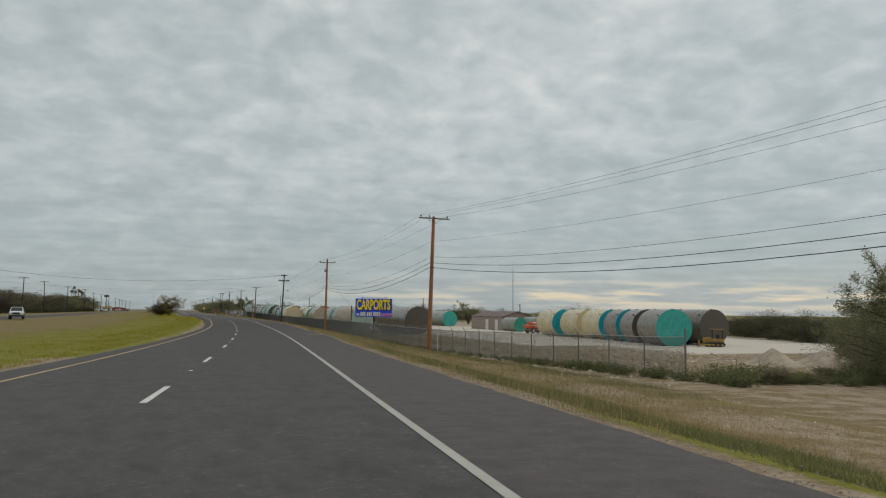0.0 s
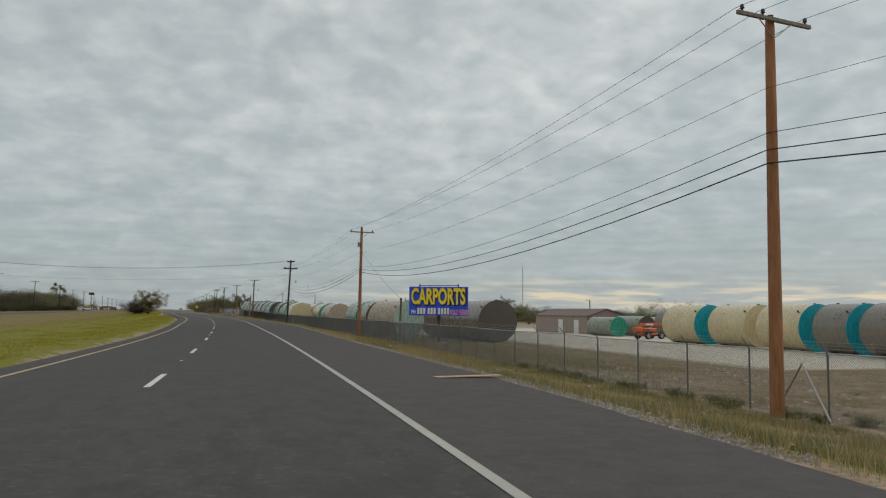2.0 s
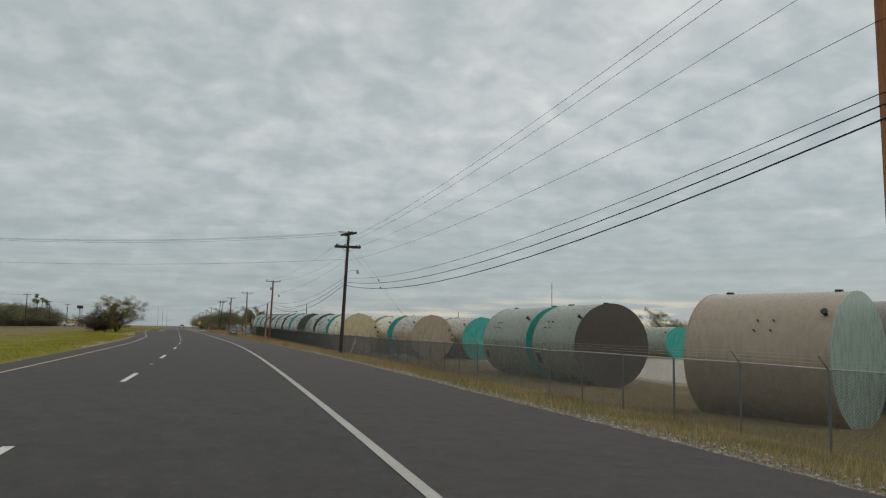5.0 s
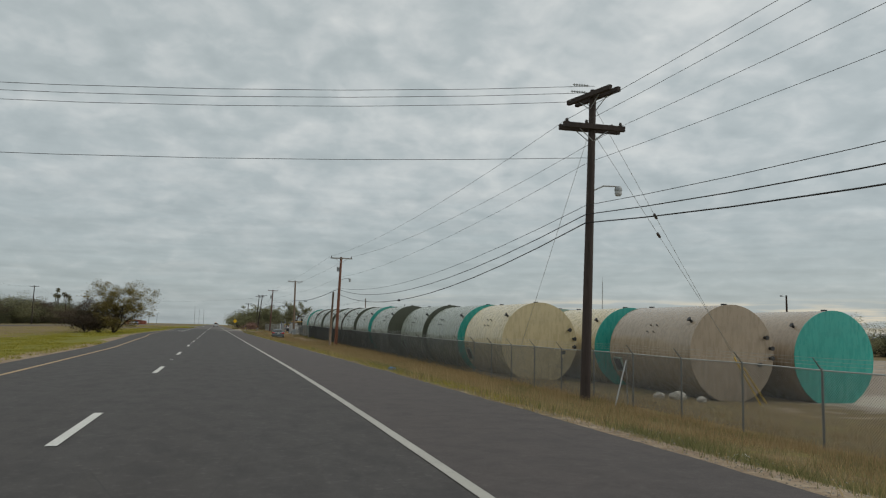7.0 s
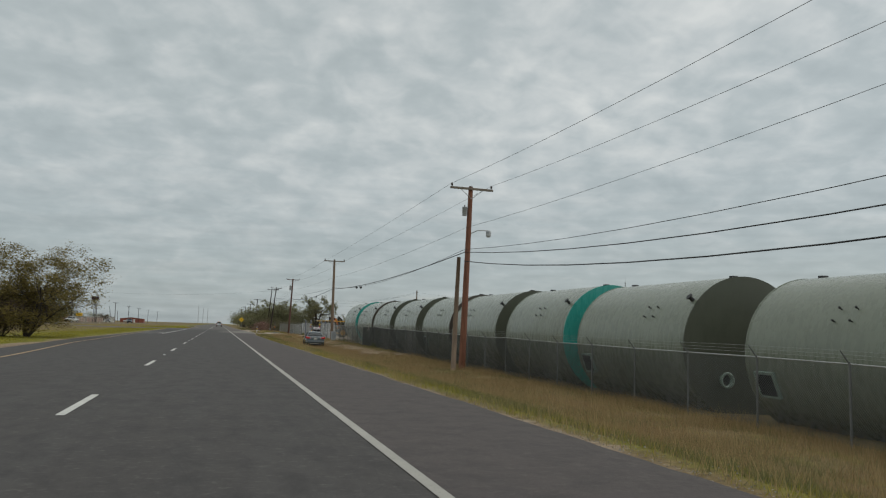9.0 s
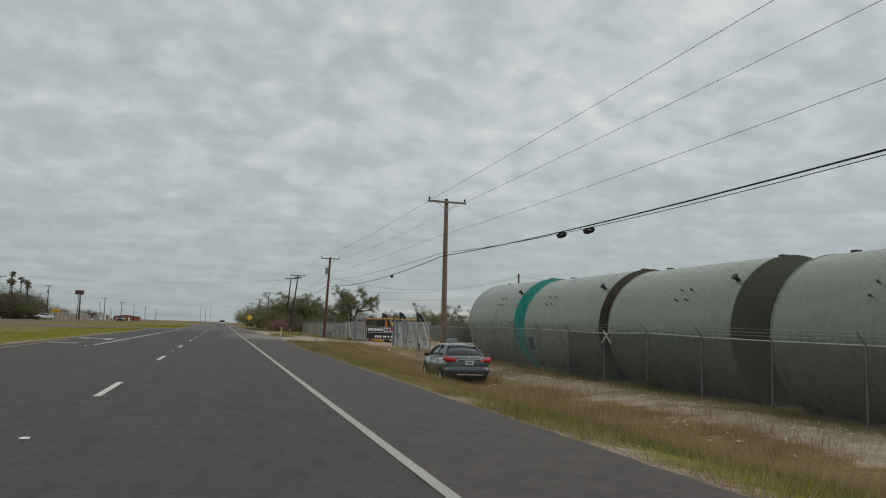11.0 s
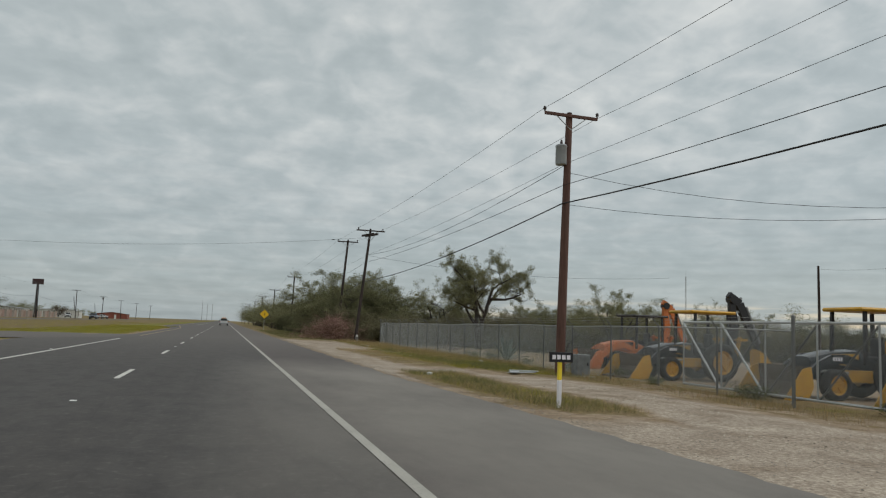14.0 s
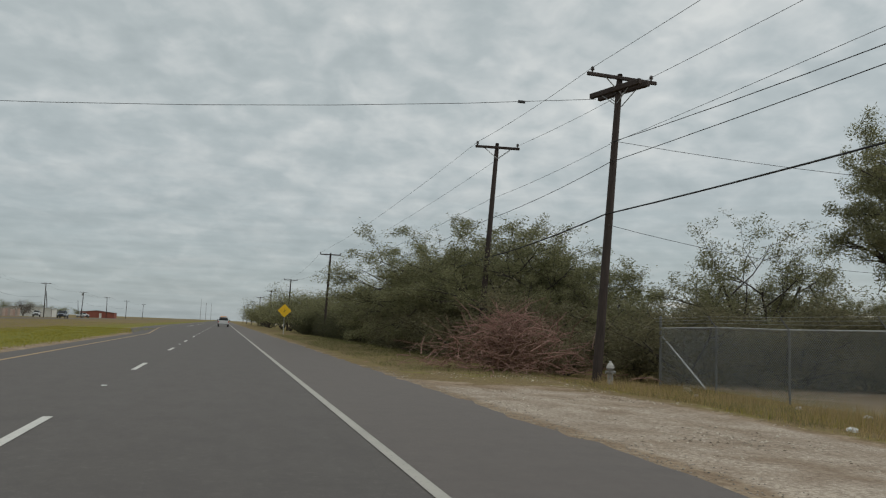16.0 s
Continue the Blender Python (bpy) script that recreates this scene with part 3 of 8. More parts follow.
def utility_pole(base, top, arms, wood, label, tank_z=None, lamp_z=None, arm_mat=None, braces=True, radius=0.145):
    """base and top are places; arms: list of (height, length, turn in degrees, insulator offsets)."""
    bx, by = base
    gz = ground_at(bx, by)
    e = empty("utility_pole", Matrix.Translation((bx, by, gz)), label, "utility pole", "poles along the road")
    tp = Vector((top[0] - bx, top[1] - by, top[2] - gz))
    bm = bmesh.new()
    tube(bm, [tp * f for f in (-0.03, 0.0, 0.15, 0.4, 0.7, 0.97, 1.0)], [radius * v for v in (1.12, 1.1, 1.04, 0.97, 0.85, 0.75, 0.6)], 12)
    part("pole_shaft", bm, wood, e, smooth_shade=True)
    at = lambda z: tp * ((z - gz) / tp.z)
    for hz, ln, turn, ins, *fat in arms:
        c = at(hz)
        ft = fat[0] if fat else 1.0
        m = Matrix.Translation(c) @ Matrix.Rotation(radians(turn), 4, "Z")
        bm = bmesh.new()
        box(bm, -ln / 2, -0.14 - 0.09 * ft, -0.06 * ft, ln / 2, -0.13, 0.06 * ft, m, 0.012)
        part("crossarm", bm, arm_mat or wood, e)
        for ox in ins:
            p = m @ Vector((ox, -0.17, 0.06))
            insulator(e, *p)
        if braces:
            for sx in (-1, 1):
                bm = bmesh.new()
                tube(bm, [m @ Vector((sx * 0.65, -0.2, -0.05)), m @ Vector((0, -0.14, -0.55))], 0.018, 5)
                part("arm_brace", bm, M_steel, e)
    if tank_z:
        c = at(tank_z)
        bm = bmesh.new()
        can = Matrix.Translation(c + Vector((-0.30, -0.05, 0))) @ Matrix.Scale(0.6 if "small" in label else 1.0, 4)
        lathe(bm, [(0, -0.4), (0.2, -0.4), (0.22, -0.36), (0.22, 0.32), (0.24, 0.34), (0.2, 0.4), (0, 0.44)], 16, can)
        t = part("transformer", bm, M_grey, e, "grey transformer can", True)
        bm = bmesh.new()
        lathe(bm, [(0, 0.4), (0.04, 0.4), (0.06, 0.5), (0.03, 0.6), (0, 0.62)], 8, can)
        part("bushing", bm, M_porc, t)
        for k in (-1, 1):
            bm = bmesh.new()
            box(bm, -0.14, -0.05, k * 0.22 - 0.03, 0.0, 0.05, k * 0.22 + 0.03, Matrix.Translation(c))
            part("bracket", bm, M_steel, e)
    if lamp_z:
        c = at(lamp_z)
        bm = bmesh.new()
        tube(bm, [c + Vector((0.1, -0.05, -0.12)), c + Vector((0.5, -0.1, 0.08)), c + Vector((1.1, -0.1, 0.1))], 0.03, 6)
        part("lamp_arm", bm, M_steel, e)
        bm = bmesh.new()
        lathe(bm, [(0, 0.08), (0.1, 0.06), (0.14, -0.02), (0.15, -0.1)], 12, Matrix.Translation(c + Vector((1.12, -0.1, 0.04))))
        part("lamp_head", bm, M_grey, e)
        bm = bmesh.new()
        lathe(bm, [(0.13, 0.0), (0.14, -0.12), (0.1, -0.2), (0, -0.22)], 12, Matrix.Translation(c + Vector((1.12, -0.1, -0.06))))
        part("lamp_lens", bm, M_glass_lamp, e)
    return e


OR, DK = "orange-brown treated wooden utility pole with a crossarm", "dark weathered wooden utility pole with crossarms"
I3, I2 = [-1.25, -0.45, 1.25], [-1.15, 1.15]
POLES = [
    # base, top, arms
    ((15.7, 12.0), (15.7, 12.0, 10.6), [(10.3, 2.9, 5, I3)], W_ORANGE, OR, None, None),
    ((9.65, 73.4), (10.1, 73.8, 10.28), [(10.1, 2.9, 4, I3)], W_ORANGE, OR, None, None),
    ((13.1, 137.0), (13.3, 137.4, 10.55), [(9.95, 2.7, 4, [-1.2, 1.2])], W_ORANGE, "orange-brown treated wooden pole with a small recloser", 8.6, None),
    ((14.4, 198.1), (14.95, 198.6, 10.6), [(9.08, 2.5, -3, [-1.1, -0.3, 1.1], 1.7), (9.08, 2.5, 177, [-0.9, 0.9], 1.7), (10.36, 2.5, -77, [], 1.6), (10.36, 2.5, 103, [], 1.6)], W_DARK, "dark creosoted wooden pole with a double crossarm and street lamp", None, 6.75),
    ((14.55, 259.2), (14.85, 259.4, 9.22), [(9.05, 2.5, 2, I2)], W_RUST, "red-brown wooden pole with small transformer and street lamp", 7.8, 6.7),
    ((15.0, 312.4), (14.95, 312.6, 9.42), [(9.2, 2.5, 0, I2)], W_GREY, "light brown wooden utility pole with a crossarm", None, None),
    ((14.33, 364.6), (14.7, 365.0, 9.95), [(9.78, 2.3, 3, I2)], W_RED, "red-brown wooden pole with a grey transformer", 8.2, None),
    ((13.6, 407.4), (14.7, 408.2, 10.3), [(10.1, 2.7, 2, I2), (9.72, 2.3, -72, [], 1.5), (9.72, 2.3, 108, [], 1.5)], W_DARK, "dark leaning wooden utility pole with crossed arms", None, None),
    ((13.6, 419.4), (14.4, 419.9, 10.45), [(10.2, 2.2, -8, [-1.0, 1.0])], W_DARK, DK, None, None),
    ((13.0, 472.6), (13.3, 472.8, 9.4), [(9.2, 2.3, -4, I2)], W_DARK, DK, None, None),
]
for base, top, arms, wood, label, tz, lz in POLES:
    utility_pole(base, top, arms, wood, label, tz, lz, W_ARM if wood in (W_ORANGE, W_GREY, W_RUST) else None, radius=0.185 if wood is W_ORANGE else 0.142 if base[1] > 400 else 0.172)
for i, y in enumerate((527, 583, 640, 698, 757, 818)):
    utility_pole((13.1 - 0.2 * i, y), (13.3 - 0.2 * i, y, 9.2), [(9.0, 2.4, 3 * (i % 3) - 3, I2)], W_DARK, DK)
LEFT_POLES = [(-50, 203, 11.2), (-50, 254, 10.6), (-50.5, 300, 11.0), (-50, 358, 10.8), (-49, 418, 11.2), (-49, 470, 10.4), (-49.5, 524, 10.6), (-48, 572, 10.0), (-47, 625, 9.9), (-48, 690, 9.6), (-49, 760, 9.6), (-50, 840, 9.8), (-50, 930, 9.8)]
for i, (x, y, z) in enumerate(LEFT_POLES):
    utility_pole((x, y), (x + 0.3 * math.sin(i * 2.3), y, z), [(z - 0.25, 2.5, 8 * math.sin(i * 1.7), [-1.1, -0.4, 1.1])], W_DARK, DK, 8.6 if i in (6, 9) else None)

# short pole without arms beside the lamp pole
bm = bmesh.new()
tube(bm, [(0, 0, -0.3), (0.08, 0.1, 2.5), (0.25, 0.35, 5.95)], [0.14, 0.125, 0.1], 12)
e = empty("service_pole", Matrix.Translation((13.7, 258.0, ground_at(13.7, 258))), "short grey-brown wooden service pole carrying cables", "utility pole")
part("pole_shaft", bm, W_GREY, e, smooth_shade=True)


def cable(name, a, b, sag, r, mat, label, group):
    bm = bmesh.new()
    a, b = Vector(a), Vector(b)
    tube(bm, [a.lerp(b, f) - Vector((0, 0, sag * 4 * f * (1 - f))) for f in [i / 14 for i in range(15)]], r, 5)
    return tagged(mesh_ob(name, bm, mat, smooth_shade=True), label, "cable", group)


def at_pole(i, z, ox=0.0, oy=0.0):
    base, top = POLES[i][0], POLES[i][1]
    gz = ground_at(*base)
    f = (z - gz) / (top[2] - gz)
    return (base[0] + f * (top[0] - base[0]) + ox, base[1] + f * (top[1] - base[1]) + oy, z)


# heights on each pole: three primaries, neutral, three messenger cables
PRIM = [[(-1.25, 10.5), (-0.45, 10.5), (1.25, 10.5)], [(-1.25, 10.35), (-0.45, 10.35), (1.25, 10.35)], [(-1.2, 10.2), (0, 10.75), (1.2, 10.2)], [(-1.1, 9.3), (-0.3, 9.3), (1.1, 9.2)],
        [(-1.15, 9.3), None, (1.15, 9.3)], [(-1.15, 9.22), None, (1.15, 9.26)], [(-1.15, 9.98), None, (1.15, 9.82)], [(-1.15, 10.35), None, (1.15, 10.3)], [(-1.0, 10.45), None, (1.0, 10.4)], [(-1.15, 9.4), None, (1.15, 9.4)]]
LOW = [(8.2, 6.8, 6.3, 5.9), (8.05, 6.7, 6.2, 5.8), (7.75, 6.2, 5.95, 5.65), (7.7, 6.05, 5.7, 5.38), (6.9, 5.7, 5.55, 5.05), (7.16, 6.02, 5.82, None), (7.85, 7.0, 6.28, 7.78), (7.75, 7.08, 5.28, 7.8), (7.6, 6.6, 4.7, None), (7.0, 6.0, 4.6, None)]
PRIM_SAG = [0.75, 0.75, 0.75, 0.75, 0.12, 0.33, 0.25, 0.1, 0.4]
LOW_SAG = [(0.75, 1.15, 1.35, 1.5)] * 3 + [(0.75, 1.25, 1.6, 1.83), (0.3, 0.74, 0.45, 1.5), (0.18, 0.33, 0.6, 0), (0.2, 0.3, 0.45, 0.7), (0.1, 0.12, 0.12, 0.1), (0.3, 0.4, 0.5, 0.4)]
for i in range(9):
    for k in range(3):
        a, b = PRIM[i][k], PRIM[i + 1][k]
        if a and b:
            cable("power_line", at_pole(i, a[1], a[0]), at_pole(i + 1, b[1], b[0]), PRIM_SAG[i], 0.008, M_wire, "thin bare overhead power line between poles", "overhead lines")
    for k in range(4):
        a, b = LOW[i][k], LOW[i + 1][k]
        if a and b:
            cable("overhead_cable", at_pole(i, a, -0.16), at_pole(i + 1, b, -0.16), LOW_SAG[i][k], ((0.007, 0.011, 0.018, 0.022) if i < 4 else (0.007, 0.012, 0.026, 0.012))[k], M_cable, "black sagging overhead cable between poles", "overhead lines")
for i in range(6):
    y0, y1 = (472.7, 527, 583, 640, 698, 757)[i], (527, 583, 640, 698, 757, 818)[i]
    for ox in (-1.1, 1.1):
        cable("power_line", (13.2 - 0.2 * i + ox, y0, 9.3), (13.1 - 0.2 * i + ox, y1, 9.15), 0.8, 0.01, M_wire, "thin bare overhead power line between poles", "overhead lines")
for (x0, y0, z0), (x1, y1, z1) in zip(LEFT_POLES, LEFT_POLES[1:]):
    for ox in (-1.1, 1.1):
        cable("power_line", (x0 + ox, y0, z0 - 0.1), (x1 + ox, y1, z1 - 0.1), 0.9, 0.012, M_wire, "thin bare overhead power line between poles", "overhead lines")
    cable("overhead_cable", (x0, y0, z0 - 3.6), (x1, y1, z1 - 3.6), 1.1, 0.02, M_cable, "black sagging overhead cable between poles", "overhead lines")
# lines over the road
for oy, z in ((-1.0, 10.45), (0.0, 10.5), (1.0, 10.45)):
    cable("power_line", (14.9 + 0.35 * oy, 198.6 + oy * 0.9, z), (-50, 203 + oy, 10.6), 2.1, 0.010, M_wire, "thin power line crossing over the road", "lines over the road")
    bm = bmesh.new()
    prof = [(0, -0.34)]
    for k in range(6):
        h = -0.30 + 0.105 * k
        prof += [(0.014, h), (0.05, h + 0.02), (0.045, h + 0.045), (0.014, h + 0.06)]
    lathe(bm, prof + [(0, 0.36)], 8, Matrix.Translation((14.35 + 0.35 * oy, 198.62 + oy * 0.9, z - 0.02)) @ Matrix.Rotation(radians(88), 4, "Y"))
    tagged(mesh_ob("strain_insulator", bm, M_grey), "grey disc insulator string on a power line", "insulator", "strain insulators")
cable("power_line", (14.6, 198.3, 7.85), (-50, 203, 8.0), 1.5, 0.010, M_wire, "thin power line crossing over the road", "lines over the road")
cable("power_line", (14.0, 408.6, 9.45), (-49, 418, 9.6), 1.9, 0.010, M_wire, "thin power line crossing over the road", "lines over the road")
bm = bmesh.new()
box(bm, -0.12, -0.04, -0.04, 0.12, 0.04, 0.04, Matrix.Translation((11.38, 408.99, 9.15)))
tagged(mesh_ob("line_splice", bm, M_dark), "dark splice on the wire over the road", "splice")
# guy wires
for a, b in (((14.9, 198.5, 10.0), (25.0, 201.9, -1.75)), ((14.9, 198.5, 8.9), (25.8, 202.5, -1.75)), ((14.6, 198.4, 8.6), (17.4, 213.0, -1.35))):
    cable("guy_wire", a, b, 0.0, 0.008, M_steel, "taut steel guy wire of a pole", "guy wires")
for a, b in (((14.9, 198.5, 10.0), (25.0, 201.9, -1.75)), ((14.9, 198.5, 8.9), (25.8, 202.5, -1.75))):
    a, b = Vector(a), Vector(b)
    bm = bmesh.new()
    tube(bm, [b.lerp(a, f) for f in (0.0, 0.09, 0.18)], 0.032, 8)
    tagged(mesh_ob("guy_guard", bm, simple("yellow_guard", (0.62, 0.42, 0.05), 0.5)), "yellow plastic guard on the foot of a guy wire", "guy guard", "guy guards")
    bm = bmesh.new()
    q = a.lerp(b, 0.33)
    tube(bm, [q, a.lerp(b, 0.345)], 0.055, 8)
    tagged(mesh_ob("guy_insulator", bm, M_porc), "brown strain insulator set into a guy wire", "insulator", "guy insulators")
# service wires into the equipment yard
for a, b, s in (((14.6, 364.6, 7.45), (35.2, 351.4, 7.9), 1.7), ((14.55, 364.6, 6.2), (35.2, 351.4, 7.7), 1.3), ((35.2, 351.4, 7.8), (60, 330, 7.0), 0.9), ((14.3, 407.8, 7.8), (40, 398, 6.5), 0.8), ((14.0, 407.6, 4.9), (34, 412, 4.6), 0.5), ((56.0, 398.0, 8.2), (35.2, 351.4, 7.6), 1.2)):
    cable("service_wire", a, b, s, 0.009, M_cable, "thin black service wire strung into the yard", "service wires")
# coils of slack cable hung on the messenger
for x, y, z in ((14.8, 292.6, 5.16), (14.8, 295.0, 5.25), (14.6, 326.4, 5.36)):
    bm = bmesh.new()
    for k in range(3):
        tube(bm, [(0.03 * k - 0.03, 0.42 * math.cos(a) + 0.04 * k, (0.045 + 0.02 * k) * math.sin(a) - 0.02 * k) for a in [i * math.pi / 8 for i in range(17)]], 0.03, 6)
    o = mesh_ob("cable_coil", bm, M_cable, smooth_shade=True)
    o.location = (x, y, z)
    tagged(o, "loop of slack black cable hung on the line", "cable coil", "cable coils")

for x, y, z in ((14.5, 228.5, 3.37),):
    bm = bmesh.new()
    lathe(bm, [(0, -0.3), (0.05, -0.27), (0.075, -0.2), (0.075, 0.2), (0.05, 0.27), (0, 0.3)], 10, Matrix.Rotation(radians(90), 4, "X"))
    o = mesh_ob("cable_splice", bm, M_cable, smooth_shade=True)
    o.location = (x, y, z)
    tagged(o, "black splice case on the sagging cable", "cable splice", "cable splices")

# ---- storage tanks ----


def tank_paint(name, c, gloss=0.25):
    m = Mat(name, gloss)
    n1 = m.noise(0.7, 5, 0.6, (1, 0.5, 1.6))
    n2 = m.noise(5.0, 5, 0.7, (1, 1, 0.25))
    t = m.math("ADD", m.math("MULTIPLY", n1, 0.55), m.math("MULTIPLY", n2, 0.45))
    tone = m.ramp(t, [(0.28, tuple(v * 0.74 for v in c)), (0.5, c), (0.74, tuple(min(1, v * 1.14) for v in c))])
    dirt = m.ramp(m.noise(2.2, 6, 0.7, (1, 1, 0.15)), [(0.58, (0, 0, 0)), (0.85, (0.3, 0.3, 0.3))])
    m.color(m.mix(dirt, tone, tuple(v * 0.55 for v in c)))
    m.rough(m.ramp(n2, [(0.3, (gloss - 0.08,) * 3), (0.7, (gloss + 0.14,) * 3)]))
    wave = m.noise(0.9, 2, 0.5, (1, 1, 1))
    return m.bump(wave, 0.12, 0.05).m


P = {
    "cream": tank_paint("cream_tank_paint", (0.56, 0.47, 0.28)),
    "tan": tank_paint("tan_tank_paint", (0.36, 0.29, 0.215)),
    "sage": tank_paint("sage_tank_paint", (0.215, 0.24, 0.185)),
    "grey": tank_paint("grey_tank_paint", (0.180, 0.160, 0.132)),
    "umber": tank_paint("umber_tank_paint", (0.17, 0.142, 0.114)),
    "teal": tank_paint("teal_tank_paint", (0.042, 0.345, 0.295)),
    "blue": tank_paint("blue_teal_tank_paint", (0.010, 0.30, 0.37)),
    "olive": tank_paint("dark_olive_tank_paint", (0.078, 0.086, 0.060), 0.42),
    "brown": tank_paint("dark_brown_tank_paint", (0.085, 0.070, 0.056), 0.42),
    "pale": tank_paint("pale_green_tank_paint", (0.30, 0.40, 0.345)),
    "green": tank_paint("green_tank_paint", (0.03, 0.25, 0.17)),
}
WORDS = {"umber": "dull umber", "cream": "cream", "tan": "tan", "sage": "grey-green", "grey": "grey-brown", "teal": "teal", "blue": "blue-teal", "olive": "dark olive", "brown": "dark brown", "pale": "pale green", "green": "green"}
# Near-black colour that stands for the unlit inside of a hatch.
M_black = simple("hole_shade_black", (0.012, 0.012, 0.012), 0.9)


def storage_tank(x, y0, y1, zc, r, shell, head, turn=0.0, hatch=True, side=-1, seed=0, manhole=False):
    """A lying steel tank: near head at y0, far head at y1."""
    L = y1 - y0
    rnd = random.Random(seed + int(y0 * 10))
    e = empty("storage_tank", Matrix.Translation((x, y0, zc)) @ Matrix.Rotation(radians(turn), 4, "Z"), f"large {WORDS[shell]} steel tank lying flat, {WORDS[head]} end plate", "tank", "storage tanks in the yard")
    turnx = Matrix.Rotation(radians(-90), 4, "X")
    seg = 64
    bm = bmesh.new()
    n = max(2, round(L / 2.4))
    prof = []
    for i in range(n + 1):
        h = 0.02 + (L - 0.04) * i / n
        if i:
            prof.append((r, h - 0.035)) if i < n else prof.append((r, h))
            if i < n:
                prof += [(r - 0.0015, h - 0.015), (r + 0.001, h), (r, h + 0.025)]
        else:
            prof.append((r, h))
    lathe(bm, prof, seg, turnx)
    part("shell", bm, P[shell], e, f"{WORDS[shell]} painted steel shell", True)
    for nm, yy, mt, lab in (("end_plate", 0.0, head, f"{WORDS[head]} painted round end plate"), ("end_plate", L, shell, "")):
        bm = bmesh.new()
        s = -1 if yy == 0 else 1
        lathe(bm, [(0, s * 0.05), (r * 0.5, s * 0.045), (r * 0.92, s * 0.02), (r + 0.015, s * 0.012), (r + 0.015, -s * 0.03), (r - 0.05, -s * 0.03)], seg, Matrix.Translation((0, yy, 0)) @ turnx)
        part(nm, bm, P[mt], e, lab)
    if L > 4.5:
        yc = rnd.uniform(0.3, 0.7) * L
        for k in range(5):
            a = radians((24, 24, 33, 33)[k - 1])
            yy = rnd.uniform(0.25, 0.7) if k == 0 else yc + (0.28, -0.3, 0.22, -0.34)[k - 1]
            rr = 0.085 if k == 0 else 0.024
            out = 0.21 if k == 0 else 0.12
            d = Vector((side * math.cos(a), 0, math.sin(a))) if k else Vector((side * math.cos(radians(40)), 0, math.sin(radians(40))))
            bm = bmesh.new()
            q = Vector((0, yy, 0))
            tube(bm, [q + d * (r - 0.05), q + d * (r + out - 0.05), q + d * (r + out - 0.048), q + d * (r + out)], [rr * 0.8, rr * 0.8, rr * 1.35, rr * 1.35], 12)
            part("nozzle", bm, M_dark, e, "dark flanged nozzle")
        for k in range(2):
            bm = bmesh.new()
            yy = 0.5 if k == 0 else L - 0.7
            box(bm, -0.12, yy, r - 0.02, 0.12, yy + 0.22, r + 0.075, bev=0.02)
            part("lifting_lug", bm, M_dark, e)
        if hatch:
            a = radians(-21)
            m = Matrix.Translation((0, L - 0.8, 0)) @ Matrix.Rotation(-a * side, 4, "Y") @ Matrix.Translation((side * (r + 0.01), 0, 0))
            bm = bmesh.new()
            for (y_0, z_0, y_1, z_1) in ((-0.42, -0.4, 0.42, -0.33), (-0.42, 0.33, 0.42, 0.4), (-0.42, -0.33, -0.35, 0.33), (0.35, -0.33, 0.42, 0.33)):
                box(bm, -0.06, y_0, z_0, 0.08, y_1, z_1, m)
            fr = part("hatch_frame", bm, P["pale"], e, "pale painted square hatch frame")
            # Flat black plate painted as the dark hole; the shell behind is closed.
            bm = bmesh.new()
            box(bm, -0.05, -0.35, -0.33, 0.015, 0.35, 0.33, m)
            part("hatch_shade_plate", bm, M_black, fr)
    if head in ("cream", "tan"):
        for ax, az in ((0.93, 0.12), (0.93, -0.08), (0.62, -0.22), (0.80, 0.34)):
            bm = bmesh.new()
            q = Vector((r * ax * 0.98, 0, r * az))
            tube(bm, [q, q + Vector((0, -0.2, 0)), q + Vector((0, -0.202, 0)), q + Vector((0, -0.25, 0))], [0.075, 0.075, 0.115, 0.115], 12)
            part("nozzle", bm, M_dark, e, "dark flanged nozzle")
    if manhole:
        m = Matrix.Translation((-r * 0.36, -0.03, -r * 0.45)) @ Matrix.Rotation(radians(90), 4, "X") @ Matrix.Scale(0.85, 4)
        bm = bmesh.new()
        lathe(bm, [(0.24, -0.02), (0.24, 0.16), (0.32, 0.16), (0.32, 0.2), (0.22, 0.2), (0.22, 0.0)], 24, m)
        ring = part("manhole_ring", bm, P["pale"], e, "pale flanged manhole ring", True)
        bm = bmesh.new()
        lathe(bm, [(0, 0.03), (0.22, 0.03), (0.22, 0.01), (0, 0.01)], 24, m)
        part("manhole_cover", bm, M_dark, ring)
    # timber sleepers under the tank
    for yy in (L * 0.2, L * 0.8):
        bm = bmesh.new()
        box(bm, -1.1, yy - 0.12, -r - 0.14, 1.1, yy + 0.12, -r + 0.16, bev=0.02)
        part("sleeper", bm, W_DARK, e, "dark timber sleeper")
    return e


# row along the fence
ROW_Y = [215.0, 223.3, 232.3, 241.8, 250.9, 259.6, 268.4, 277.3, 286.6, 294.9, 304.2, 312.6]
ROW_GAP = [1.3, 0.9, 2.1, 1.3, 1.6, 0.7, 1.9, 1.7, 0.7, 1.3, 0.8]
ROW_HEAD = ["cream", "teal", "olive", "olive", "teal", "olive", "brown", "olive", "olive", "brown", "teal"]
for i in range(11):
    xl = lerp(ROW_Y[i], [215, 233, 242, 312], [17.6, 17.4, 16.62, 16.4])
    zc = lerp(ROW_Y[i], [215, 224, 232, 250, 277, 304], [0.60, 0.67, 0.83, 1.12, 1.42, 1.75])
    storage_tank(xl + 2.4, ROW_Y[i], ROW_Y[i + 1] - ROW_GAP[i], zc, 2.4, "cream" if i == 0 else "sage", ROW_HEAD[i], hatch=i in (0, 2, 3, 6, 9), manhole=i == 3, seed=i)
